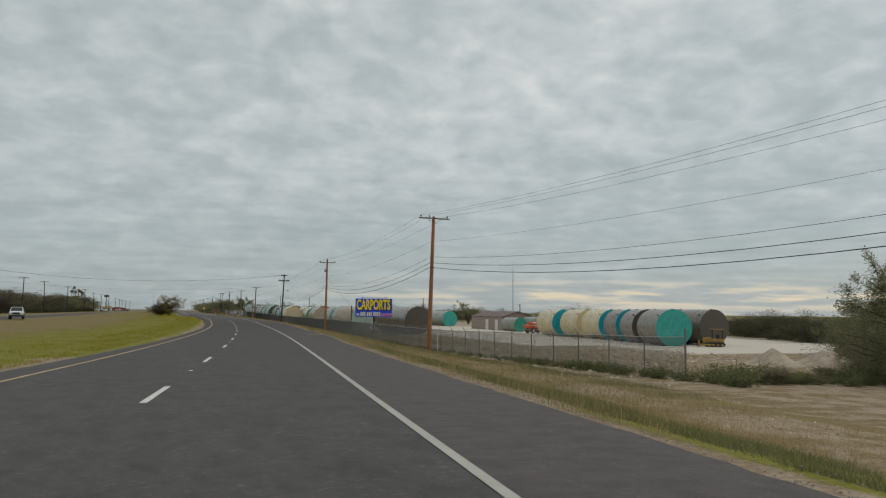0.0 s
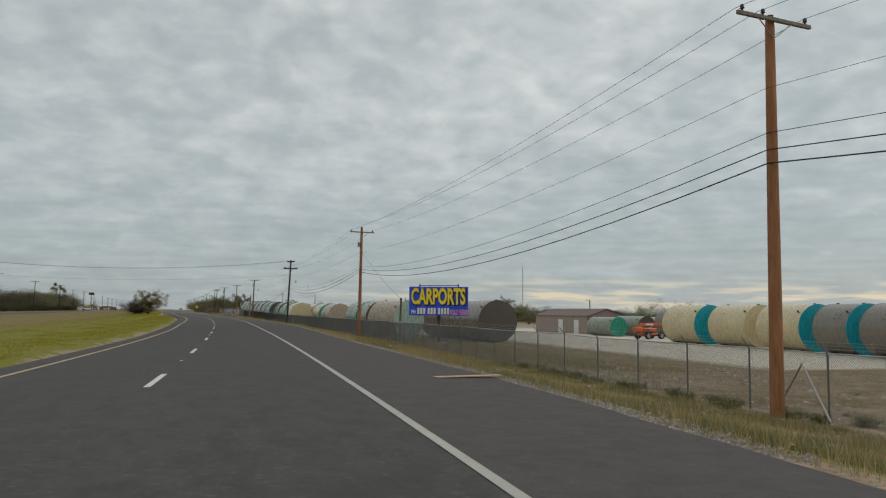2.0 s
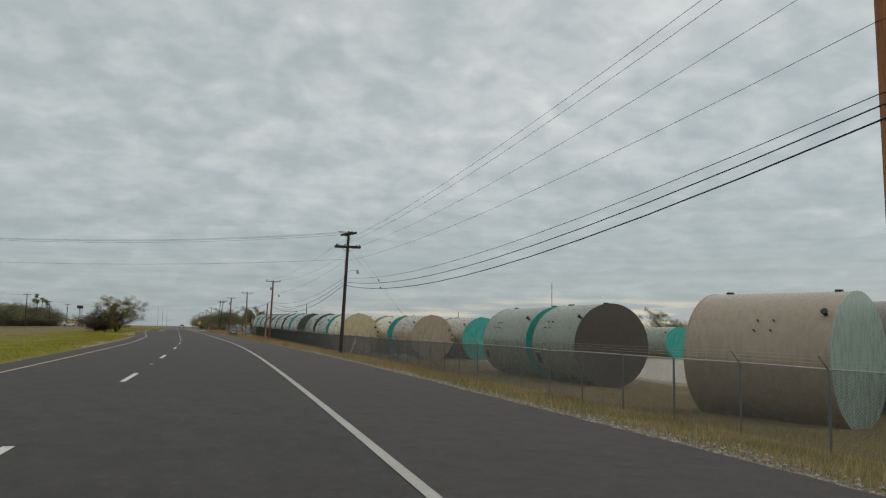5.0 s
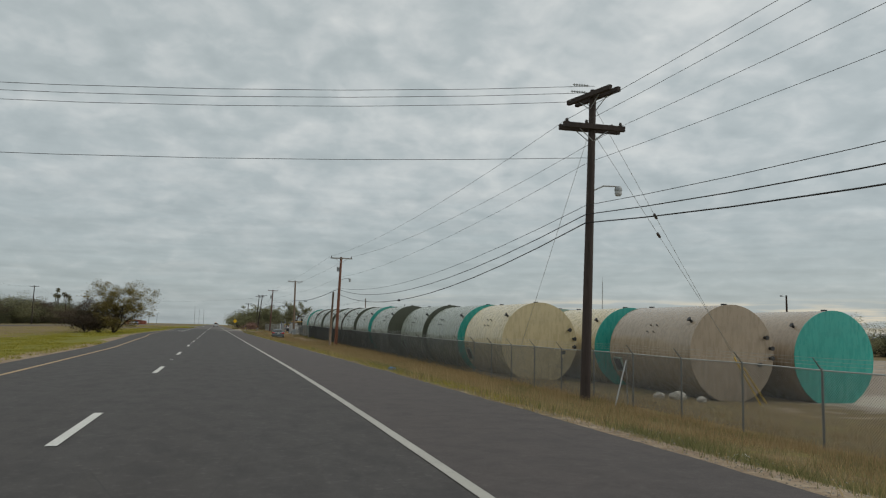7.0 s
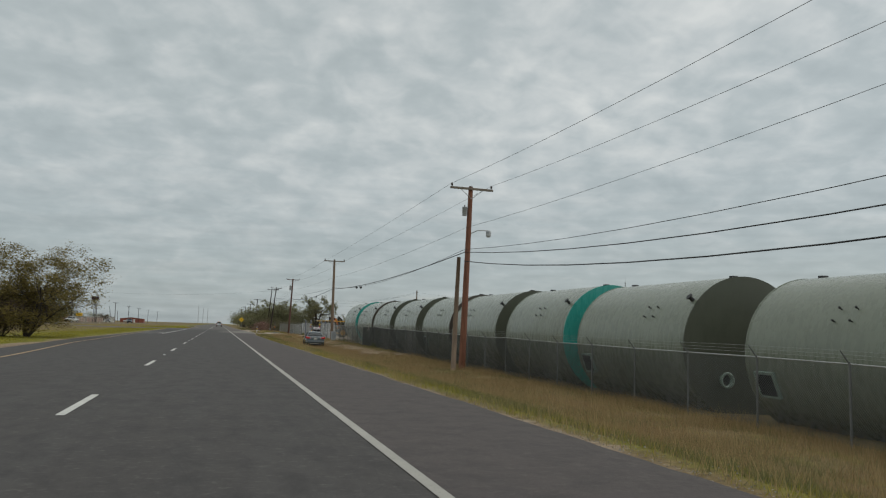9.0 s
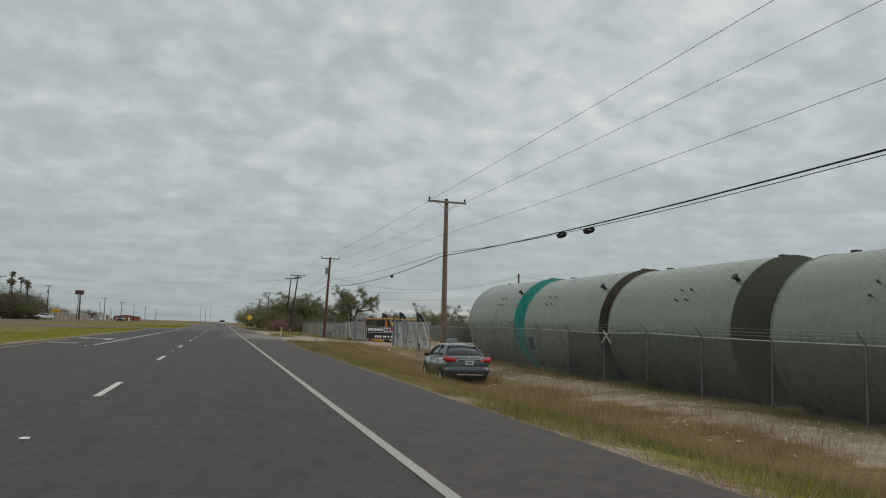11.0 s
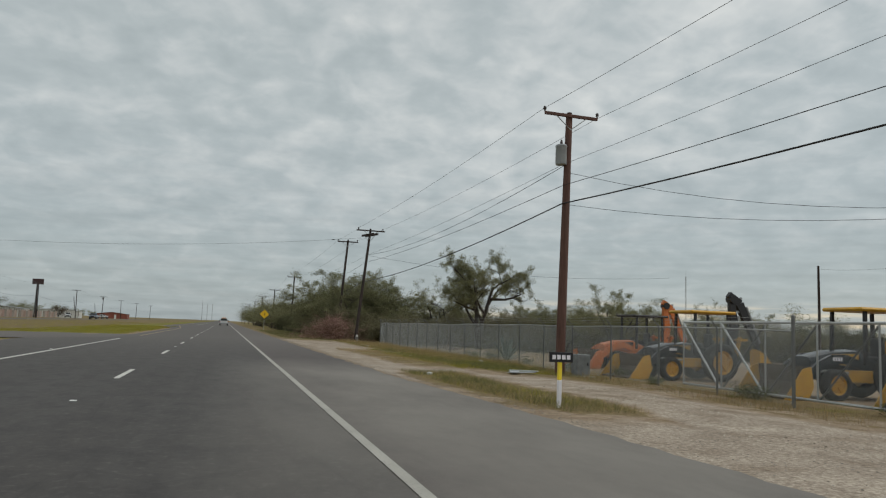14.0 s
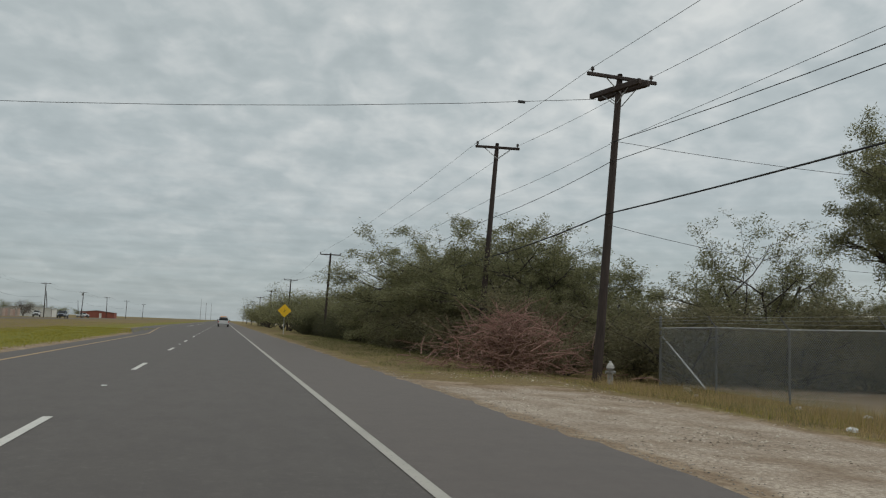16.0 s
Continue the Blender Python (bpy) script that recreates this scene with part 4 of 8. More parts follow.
# by the pole with the lamp
storage_tank(25.75, 204.8, 212.6, 0.42, 2.38, "tan", "tan", seed=31)
storage_tank(25.5, 214.0, 221.5, 0.45, 2.38, "cream", "teal", seed=32)
storage_tank(25.6, 223.5, 233.0, 0.55, 2.38, "cream", "pale", seed=33)
storage_tank(31.4, 204.3, 213.5, 0.24, 2.42, "tan", "teal", seed=34)
storage_tank(31.6, 215.0, 224.0, 0.26, 2.42, "cream", "tan", seed=35)
# by the billboard
storage_tank(29.1, 136.4, 158.0, 0.43, 2.38, "umber", "brown", seed=41)
storage_tank(21.4, 145.7, 150.9, 0.40, 2.36, "tan", "pale", turn=22, hatch=False, seed=42)
storage_tank(23.0, 164.0, 169.4, 0.50, 2.38, "sage", "brown", seed=43)
storage_tank(23.0, 170.4, 177.6, 0.48, 2.38, "sage", "teal", seed=44)
# row across the gravel yard
YD = [(48.9, 92.4, 99.6, "umber", "teal"), (51.2, 101.2, 106.6, "umber", "brown"), (53.0, 108.3, 113.0, "grey", "blue"), (54.2, 115.1, 121.9, "cream", "blue"), (55.2, 123.9, 130.4, "cream", "cream"), (55.0, 132.1, 138.7, "cream", "blue")]
for (x, y0, y1, a, b), tn in zip(YD, (-15, -15, -10, -7, -4, -2)):
    storage_tank(x, y0, y1, 0.2, 2.36, a, b, turn=tn, hatch=False, seed=int(x))
storage_tank(56.0, 93.5, 101, 0.3, 2.3, "grey", "brown", seed=51)
storage_tank(58.8, 158.0, 165.0, -0.62, 1.5, "sage", "green", hatch=False, seed=52)
storage_tank(64.2, 158.5, 166.0, -0.55, 1.6, "sage", "brown", hatch=False, seed=53)
storage_tank(70.0, 159.0, 167.0, -0.6, 1.5, "sage", "green", hatch=False, seed=54)
storage_tank(66.0, 147.0, 156.0, 0.05, 2.1, "grey", "brown", hatch=False, seed=56)
storage_tank(63.2, 213.0, 228.0, -0.05, 2.2, "sage", "teal", hatch=False, seed=57)

# ---- billboard ----
M_blue = simple("blue_banner", (0.016, 0.075, 0.86), 0.4, 0, 0.3, 1.2)
M_ylw = simple("yellow_letters", (1.0, 0.74, 0.04), 0.5, 0, 0.03)
M_blk = simple("black_letters", (0.008, 0.008, 0.012), 0.5)
M_wht = simple("white_letters", (0.82, 0.80, 0.84), 0.5, 0, 0.04)
M_pink = simple("pink_letters", (0.80, 0.08, 0.16), 0.5, 0, 0.05)
M_post = simple("black_steel", (0.025, 0.026, 0.028), 0.55, 0.2)
M_conc = simple("concrete", (0.42, 0.40, 0.36), 0.9, 0, 0.2, 5, 0.3)


def lettering(text, name, width, height, cx, cz, y, mat, parent, label, depth=0.006, fat=0.0):
    """Raised letters of a given width and height in the xz plane, facing -y."""
    cu = bpy.data.curves.new(name, "FONT")
    cu.body, cu.extrude, cu.offset, cu.resolution_u = text, depth, fat, 3
    ob = bpy.data.objects.new(name, cu)
    scene.collection.objects.link(ob)
    bpy.context.view_layer.update()
    me = bpy.data.meshes.new_from_object(ob)
    bpy.data.objects.remove(ob)
    bpy.data.curves.remove(cu)
    co = np.array([v.co for v in me.vertices])
    lo, hi = co.min(0), co.max(0)
    for v in me.vertices:
        fx, fy = (v.co.x - lo[0]) / (hi[0] - lo[0]), (v.co.y - lo[1]) / (hi[1] - lo[1])
        v.co = Vector((cx + (fx - 0.5) * width, y - v.co.z, cz + (fy - 0.5) * height))
    me.materials.clear()
    me.materials.append(mat)
    o = new(name, me)
    o.parent = parent
    o["label"] = label
    return o


def billboard():
    g = ground_at(19.05, 128.4)
    e = empty("billboard", Matrix.Translation((19.05, 128.4, 0)) @ Matrix.Rotation(radians(-30), 4, "Z") @ Matrix.Diagonal((0.89, 1, 1, 1)), "blue roadside billboard with yellow carports lettering on black post", "billboard")
    W, z0, z1 = 6.7, 1.06, 3.92
    bm = bmesh.new()
    box(bm, -W / 2, 0, z0, W / 2, 0.16, z1, bev=0.02)
    part("panel", bm, M_blue, e, "blue printed banner panel")
    m2 = Mat("bright_blue_wave", 0.5)
    m2.color(m2.ramp(m2.noise(1.2, 3), [(0.3, (0.01, 0.04, 0.60)), (0.7, (0.03, 0.14, 0.90))]))
    for k in range(5):
        f = k / 5
        bm = bmesh.new()
        box(bm, -W / 2 + 0.05 + W * f, -0.003, z0 + 0.05, -W / 2 + 0.05 + W * f + 0.5, 0.0, z0 + 0.75 + 0.3 * math.sin(k * 2.0))
        part("banner_patch", bm, m2.m, e, "lighter blue printed patch")
    lettering("CARPORTS", "letters_shadow", 6.42, 1.86, 0.05, 2.90, -0.008, M_blk, e, "thick black shadow of the lettering", 0.004, 0.085)
    lettering("CARPORTS", "letters", 6.18, 1.68, -0.02, 2.96, -0.02, M_ylw, e, "bold yellow letters reading CARPORTS", 0.004, 0.036)
    lettering("PH.", "letters", 0.56, 0.42, -2.80, 1.40, -0.012, M_wht, e, "small white letters reading PH", 0.004, 0.03)
    bx = -2.40
    for grp in (3, 3, 4):
        for k in range(grp):
            bm = bmesh.new()
            box(bm, bx - 0.035, -0.008, 1.14, bx + 0.285, -0.003, 1.84)
            part("bar_shadow", bm, M_blk, e, "black shadow of the printed bar")
            bm = bmesh.new()
            box(bm, bx, -0.014, 1.18, bx + 0.25, -0.008, 1.80, bev=0.003)
            part("print_bar", bm, M_wht, e, "white printed bar")
            bx += 0.34
        bx += 0.16
    lettering("SOLD HERE!", "letters_shadow", 1.92, 0.50, 2.33, 1.40, -0.010, M_wht, e, "white outline of the small lettering", 0.002, 0.05)
    lettering("SOLD HERE!", "letters", 1.86, 0.44, 2.33, 1.40, -0.016, M_pink, e, "small pink letters reading SOLD HERE", 0.004, 0.02)
    bm = bmesh.new()
    box(bm, -0.17, 0.17, g - 0.3, 0.17, 0.42, z1 - 0.2, bev=0.02)
    part("post", bm, M_post, e, "thick black steel post")
    bm = bmesh.new()
    box(bm, -0.9, -0.4, g - 0.25, 0.9, 1.0, g + 0.14, bev=0.04)
    part("footing", bm, M_conc, e, "pale concrete footing")
    for sx in (-2.2, 2.2):
        bm = bmesh.new()
        box(bm, sx - 0.07, 0.165, z0 - 0.1, sx + 0.07, 0.27, z1 + 0.24)
        part("upright", bm, M_post, e)
    bm = bmesh.new()
    tube(bm, [(-2.25, 0.2, z1 + 0.12), (2.25, 0.2, z1 + 0.12)], 0.035, 8)
    part("top_bar", bm, M_post, e)
    for zz in (z0 + 0.4, z1 - 0.5):
        bm = bmesh.new()
        box(bm, -W / 2 + 0.1, 0.162, zz - 0.05, W / 2 - 0.1, 0.17, zz + 0.05)
        part("stringer", bm, M_post, e)


billboard()
# meter pole next to the billboard
e = empty("meter_pole", Matrix.Translation((16.7, 133.6, ground_at(16.7, 133.6))), "short grey wooden meter pole with a wire", "pole")
bm = bmesh.new()
tube(bm, [(0, 0, -0.3), (0, 0, 2.0), (0.03, 0, 4.45)], [0.13, 0.12, 0.105], 10)
part("pole_shaft", bm, W_GREY, e, smooth_shade=True)
bm = bmesh.new()
box(bm, -0.14, -0.24, 1.5, 0.14, -0.12, 2.0, bev=0.02)
part("meter_box", bm, M_grey, e, "grey meter box")
cable("service_wire", (13.25, 137.2, 7.9), (16.73, 133.6, 2.75), 0.35, 0.010, M_cable, "thin black service wire to the meter pole", "service wires")

# ---- chain-link fences ----
M_galv = simple("fence_steel", (0.42, 0.43, 0.425), 0.5, 0.3, 0.15, 8)
M_fpost = simple("weathered_post_steel", (0.17, 0.175, 0.172), 0.6, 0.3, 0.2, 8)
M_mesh = simple("chain_link_wire", (0.115, 0.122, 0.124), 0.6, 0.2, 0.1, 4)
M_mesh_new = simple("newer_chain_link_wire", (0.34, 0.36, 0.36), 0.5, 0.2, 0.1, 4)


def chain_link_mesh(length, height, r=0.0054, mat=M_mesh):
    bm = bmesh.new()
    step = 0.074
    k = -height
    while k < length:
        for sgn in (1, -1):
            a, b = max(0.0, k), min(length, k + height)
            if b - a > 0.02:
                z0, z1 = (a - k, b - k) if sgn > 0 else (height - (a - k), height - (b - k))
                tube(bm, [(0.003 * sgn, a, z0), (0.003 * sgn, b, z1)], r, 3, False)
        k += step
    me = bpy.data.meshes.new("chain_link_panel")
    bm.to_mesh(me)
    bm.free()
    me.materials.append(mat)
    return me


PANEL = 3.05
MESH_PANEL, MESH_FINE, MESH_NEW = chain_link_mesh(PANEL, 1.82), chain_link_mesh(PANEL, 1.82, 0.0026, M_mesh_new), chain_link_mesh(PANEL, 1.82, 0.0037, M_mesh_new)


def post_mesh(h, arm, r=0.03):
    bm = bmesh.new()
    tube(bm, [(0, 0, -0.3), (0, 0, h), (0, 0, h + 0.03)], [r, r, r * 0.5], 8)
    if arm:
        tube(bm, [(0, 0, h - 0.03), (-0.27, 0, h + 0.29)], [0.022, 0.014], 5)
    me = bpy.data.meshes.new("post")
    bm.to_mesh(me)
    bm.free()
    me.materials.append(M_fpost)
    return me


POST_A, POST_T = post_mesh(1.9, True), post_mesh(2.25, False, 0.045)


def fence(pts, label, mesh, h=1.9, wires=True):
    """A chain-link fence along a polyline, resting on the land."""
    pts = [Vector((*p, 0)) for p in pts]
    e = empty("chain_link_fence", Matrix.Identity(4), label, "fence")
    stops = []
    for a, b in zip(pts, pts[1:]):
        n = max(1, round((b - a).length / PANEL))
        stops += [a.lerp(b, i / n) for i in range(n)]
    stops.append(pts[-1])
    for q in stops:
        q.z = ground_at(q.x, q.y)
    for i, q in enumerate(stops):
        first = i in (0, len(stops) - 1)
        o = new("post", POST_T if first else POST_A)
        o.parent = e
        d = stops[min(i + 1, len(stops) - 1)] - stops[max(i - 1, 0)]
        o.matrix_basis = Matrix.Translation(q) @ Matrix.Rotation(math.atan2(-d.x, d.y), 4, "Z")
    for a, b in zip(stops, stops[1:]):
        d = b - a
        o = new("chain_link_panel", mesh(a.y))
        o.parent = e
        yaw, tilt = math.atan2(-d.x, d.y), math.atan2(d.z, math.hypot(d.x, d.y))
        o.matrix_basis = Matrix.Translation(a + Vector((0, 0, 0.06))) @ Matrix.Rotation(yaw, 4, "Z") @ Matrix.Rotation(tilt, 4, "X") @ Matrix.Diagonal((1, d.length / PANEL, 1, 1))
    bm = bmesh.new()
    tube(bm, [q + Vector((0, 0, h - 0.02)) for q in stops], 0.021, 6)
    part("top_rail", bm, M_galv, e, "galvanised top rail", True)
    if wires:
        for k in range(3):
            bm = bmesh.new()
            f = 0.35 + 0.3 * k
            tube(bm, [q + Vector((-0.27 * f, 0, h + 0.30 * f)) for q in stops], 0.0032, 4)
            part("barbed_wire", bm, M_galv, e, "thin strand of barbed wire")
    return e


fence([(9.85, 38.8), (9.7, 47.9), (9.9, 57.0), (10.2, 66.2), (10.4, 75.3), (11.0, 88), (11.4, 105), (13.0, 130), (14.5, 155), (15.6, 185), (15.9, 215), (15.9, 250), (15.9, 312), (15.6, 328)], "grey galvanised chain-link fence with barbed wire on arms", lambda y: MESH_FINE if y > 296 else MESH_PANEL)
fence([(15.6, 353.7), (15.6, 359.8), (15.5, 366), (15.4, 380), (15.6, 395), (15.9, 407.4)], "grey galvanised chain-link fence with barbed wire beside equipment yard", lambda y: MESH_FINE if y < 358 else MESH_NEW)
# stays at the fence corner
for a, b in (((15.9, 407.3, 1.3), (15.7, 404.6, -0.2)), ((10.35, 73.2, 0.1), (9.9, 71.8, -1.35)), ((10.4, 73.2, 0.1), (10.8, 74.6, -1.35)), ((15.72, 197.5, 0.3), (15.0, 197.0, -1.3)), ((15.72, 197.5, 0.3), (16.2, 198.2, -1.3))):
    bm = bmesh.new()
    tube(bm, [a, b], 0.028, 6)
    tagged(mesh_ob("fence_brace", bm, M_galv), "slanting galvanised brace of the fence", "brace", "fence braces")

for turn, nm in ((38, 0.0), (-38, 0.03)):
    bm = bmesh.new()
    box(bm, -0.015, -0.40, -0.028, 0.015, 0.40, 0.028, Matrix.Rotation(radians(turn), 4, "X"), 0.006)
    o = mesh_ob("crossed_board", bm, simple("white_board_paint", (0.46, 0.45, 0.42), 0.6))
    o.location = (15.84 - nm * 1.4, 293.1, 1.22)
    tagged(o, "white painted board of a cross tied to fence", "board", "crossed boards")

# ---- plants ----


def leaf_mat(name, dark, light, rough=0.65):
    m = Mat(name, rough, spec=0.25)
    g = m.n("NewGeometry")
    c = m.ramp(g.outputs["Random Per Island"], [(0.0, dark), (0.6, tuple((a + b) / 2 for a, b in zip(dark, light))), (1.0, light)])
    tint = m.n("ObjectInfo").outputs["Random"]
    c = m.mix(m.math("MULTIPLY", tint, 0.35), c, tuple(v * 0.72 for v in light))
    m.color(c)
    tr = m.n("BsdfTranslucent")
    m.link(c, tr.inputs[0])
    mx = m.n("MixShader")
    mx.inputs[0].default_value = 0.48
    m.link(m.b.outputs[0], mx.inputs[1]), m.link(tr.outputs[0], mx.inputs[2])
    m.link(mx.outputs[0], m.nt.nodes["Material Output"].inputs[0])
    return m.m


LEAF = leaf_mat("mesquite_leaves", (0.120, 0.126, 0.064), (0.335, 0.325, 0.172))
LEAF_DK = leaf_mat("dark_scrub_leaves", (0.125, 0.118, 0.068), (0.31, 0.285, 0.168))
LEAF_Y = leaf_mat("yellowing_leaves", (0.105, 0.094, 0.034), (0.34, 0.265, 0.090))
LEAF_B = leaf_mat("brown_winter_leaves", (0.060, 0.046, 0.034), (0.165, 0.125, 0.088))
LEAF_G = leaf_mat("weed_leaves", (0.095, 0.115, 0.040), (0.22, 0.24, 0.095))
BARK = wood_mat("grey_bark", (0.060, 0.050, 0.042))
TWIG = wood_mat("dry_red_twigs", (0.30, 0.175, 0.140))


def grow(rnd, base, stems, height, spread, levels, droop=0.0, low=0.25, girth=1.0):
    """Branch paths with radii, and places for leaves."""
    paths, tips = [], []

    def branch(p, d, ln, r, lev):
        pts, rr = [p.copy()], [r]
        n = 5 if lev == 0 else 4
        for i in range(n):
            d = (d + Vector((rnd.gauss(0, 0.16), rnd.gauss(0, 0.16), rnd.gauss(0, 0.10) - droop * lev * 0.06))).normalized()
            p = p + d * (ln / n)
            pts.append(p.copy())
            rr.append(r * (1 - 0.62 * (i + 1) / n))
        paths.append((pts, rr))
        if lev >= levels - 2:
            tips.extend(pts[2:] if lev == levels - 2 else pts[1:])
        if lev + 1 < levels:
            kids = 5 if lev == 0 else 4
            for k in range(kids):
                f = low + (1 - low) * (k + rnd.random()) / kids
                i = min(n - 1, int(f * n))
                q = pts[i].lerp(pts[i + 1], f * n - i)
                side = Vector((rnd.gauss(0, 1), rnd.gauss(0, 1), rnd.gauss(0.15, 0.45))).normalized()
                nd = (d * 0.55 + side * (0.95 if lev else 1.05)).normalized()
                branch(q, nd, ln * rnd.uniform(0.48, 0.72), rr[i] * 0.62, lev + 1)

    for s in range(stems):
        a = 2 * math.pi * (s + rnd.random() * 0.6) / stems
        lean = spread * rnd.uniform(0.5, 1.0)
        d = Vector((math.cos(a) * lean, math.sin(a) * lean, 1)).normalized()
        branch(base.copy(), d, height * rnd.uniform(0.5, 0.62), girth * 0.028 * height / math.sqrt(stems), 0)
    return paths, tips


def leaf_cloud(rnd, tips, count, size, scatter, flat=0.6):
    """Small leaf blades scattered round the twigs, as one mesh."""
    n = count
    rs = np.random.RandomState(rnd.randint(0, 10**6))
    t = np.array([tuple(v) for v in tips])
    w = rs.gamma(0.9, 1.0, len(t))
    c = t[rs.choice(len(t), n, p=w / w.sum())] + np.clip(rs.normal(0, scatter, (n, 3)), -1.5 * scatter, 1.5 * scatter) * np.array([1, 1, 0.75])
    a = rs.normal(0, 1, (n, 3))
    a[:, 2] *= flat
    a /= np.linalg.norm(a, axis=1)[:, None]
    b = np.cross(a, rs.normal(0, 1, (n, 3)))
    b /= np.linalg.norm(b, axis=1)[:, None]
    s = size * rs.uniform(0.6, 1.4, (n, 1))
    v = np.stack([c - a * s, c + b * s * 0.27, c + a * s, c - b * s * 0.27], 1).reshape(-1, 3)
    f = np.arange(4 * n).reshape(-1, 4)
    me = bpy.data.meshes.new("crown")
    me.from_pydata(v.tolist(), [], f.tolist())
    return me


def plant(name, seed, height, stems, spread, leaves, size, leaf, label, cat, levels=4, scatter=0.16, wood=BARK, low=0.25, droop=0.0, sides=5, girth=1.0):
    rnd = random.Random(seed)
    e = empty(name, Matrix.Identity(4), label, cat)
    paths, tips = grow(rnd, Vector((0, 0, -0.1)), stems, height, spread, levels, droop, low, girth)
    bm = bmesh.new()
    for pts, rr in paths:
        thick = rr[0] > 0.012 * height
        tube(bm, pts, [max(r, 0.006) for r in rr], sides + 2 if thick else 3, False)
    part("trunk", bm, wood, e, "", True)
    top = max(v.z for v in tips)
    me = leaf_cloud(rnd, tips, leaves, size, scatter * height / 5)
    me.materials.append(leaf)
    o = new("crown", me)
    o.parent = e
    e["tall"] = top
    return e


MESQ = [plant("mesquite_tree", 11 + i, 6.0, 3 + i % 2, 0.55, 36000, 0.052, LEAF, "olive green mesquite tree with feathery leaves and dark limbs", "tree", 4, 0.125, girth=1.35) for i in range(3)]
SCRUB = [plant("scrub_bush", 31 + i, 3.4, 6, 0.95, 12000, 0.056, LEAF_DK, "dense dark green thorn scrub bush", "bush", 3, 0.30, low=0.1) for i in range(2)]
WEED = plant("weed_clump", 41, 0.8, 7, 0.9, 1100, 0.035, LEAF_G, "low green weed clump by the fence", "weed", 2, 0.55, low=0.05, sides=3)
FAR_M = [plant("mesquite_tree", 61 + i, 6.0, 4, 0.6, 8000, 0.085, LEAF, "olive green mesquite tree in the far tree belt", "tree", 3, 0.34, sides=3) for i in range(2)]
LEAF_D2 = leaf_mat("shaded_scrub_leaves", (0.050, 0.054, 0.028), (0.150, 0.150, 0.078))
FAR_S = [plant("scrub_bush", 71 + i, 3.4, 6, 0.95, 15000, 0.050, LEAF_D2, "grey-green thorn scrub bush in the far belt", "bush", 3, 0.32, low=0.1, sides=3) for i in range(2)]
FAR_B = plant("scrub_tree", 81, 6.0, 5, 0.6, 2600, 0.13, LEAF_B, "brown half-bare tree across the far carriageway", "tree", 3, 0.34, sides=3)
FAR_D = plant("scrub_tree", 82, 6.0, 5, 0.6, 6500, 0.09, LEAF_D2, "dark evergreen tree across the far carriageway", "tree", 3, 0.34, sides=3)
used = set()


def put(tree, x, y, h, turn=0.0, wide=1.0, group="", label=""):
    """Stands a plant on the land, h metres tall."""
    s = h / tree["tall"]
    m = Matrix.Translation((x, y, ground_at(x, y))) @ Matrix.Rotation(turn, 4, "Z")
    if tree.name in used:
        o = copy_thing(tree, m)
    else:
        used.add(tree.name)
        o = tree
        o.matrix_basis = m
    o.scale = (s * wide, s * wide, s)
    if group:
        o["group"] = group
    if label:
        o["label"] = label
    return o


rnd = random.Random(5)
# thicket along the verge
for i in range(30):
    y = 417.5 + 2.9 * i + rnd.uniform(-1, 1)
    x = 15.6 + rnd.uniform(-1.0, 1.2) if i % 2 else 18.0 + rnd.uniform(-1, 2)
    put(MESQ[i % 3] if i < 13 else FAR_M[i % 2], x, y, rnd.uniform(7.4, 8.6) * (0.62 if i == 0 else 0.94 if i % 2 == 0 else 1.0) if i < 9 else rnd.uniform(5.3, 6.6), rnd.uniform(0, 6.3), 1.05, "mesquite thicket")
for i in range(34):
    y = 412.5 + 2.7 * i + rnd.uniform(-1, 1)
    put(SCRUB[i % 2] if i < 15 else FAR_S[i % 2], 13.9 + rnd.uniform(-0.6, 0.9) + 0.2 * (i % 3), y, rnd.uniform(2.2, 3.6), rnd.uniform(0, 6.3), 1.15, "scrub thicket")
for i in range(16):
    put(SCRUB[i % 2], 18 + rnd.uniform(-1, 9), 412.5 + rnd.uniform(0, 24), rnd.uniform(2.0, 3.2), rnd.uniform(0, 6.3), 1.2, "scrub thicket")
hedge = random.Random(15)
for i, (x, y, h) in enumerate(((17.0, 419.4, 5.2), (16.2, 423.4, 7.2), (17.6, 426.0, 7.6), (16.4, 429.2, 7.4), (15.4, 435.0, 7.0), (16.2, 442.0, 6.6), (15.2, 447.0, 6.0))):
    put(MESQ[(i + 1) % 3], x, y, h, 0.8 + 1.7 * i, 0.95, "mesquite thicket")
for i in range(40):
    put(SCRUB[i % 2], 16.8 + 1.1 * i, 409.6 - 0.1 * i + hedge.uniform(-0.9, 0.9), hedge.uniform(2.3, 3.2) + (0.9 if i > 5 else 0), hedge.uniform(0, 6.3), 1.2, "scrub behind the fence")
for i in range(22):
    put(FAR_M[i % 2], 14 + rnd.uniform(-1, 5), 502 + 9 * i, rnd.uniform(5.5, 7.4), rnd.uniform(0, 6.3), 1.4, "mesquite thicket")
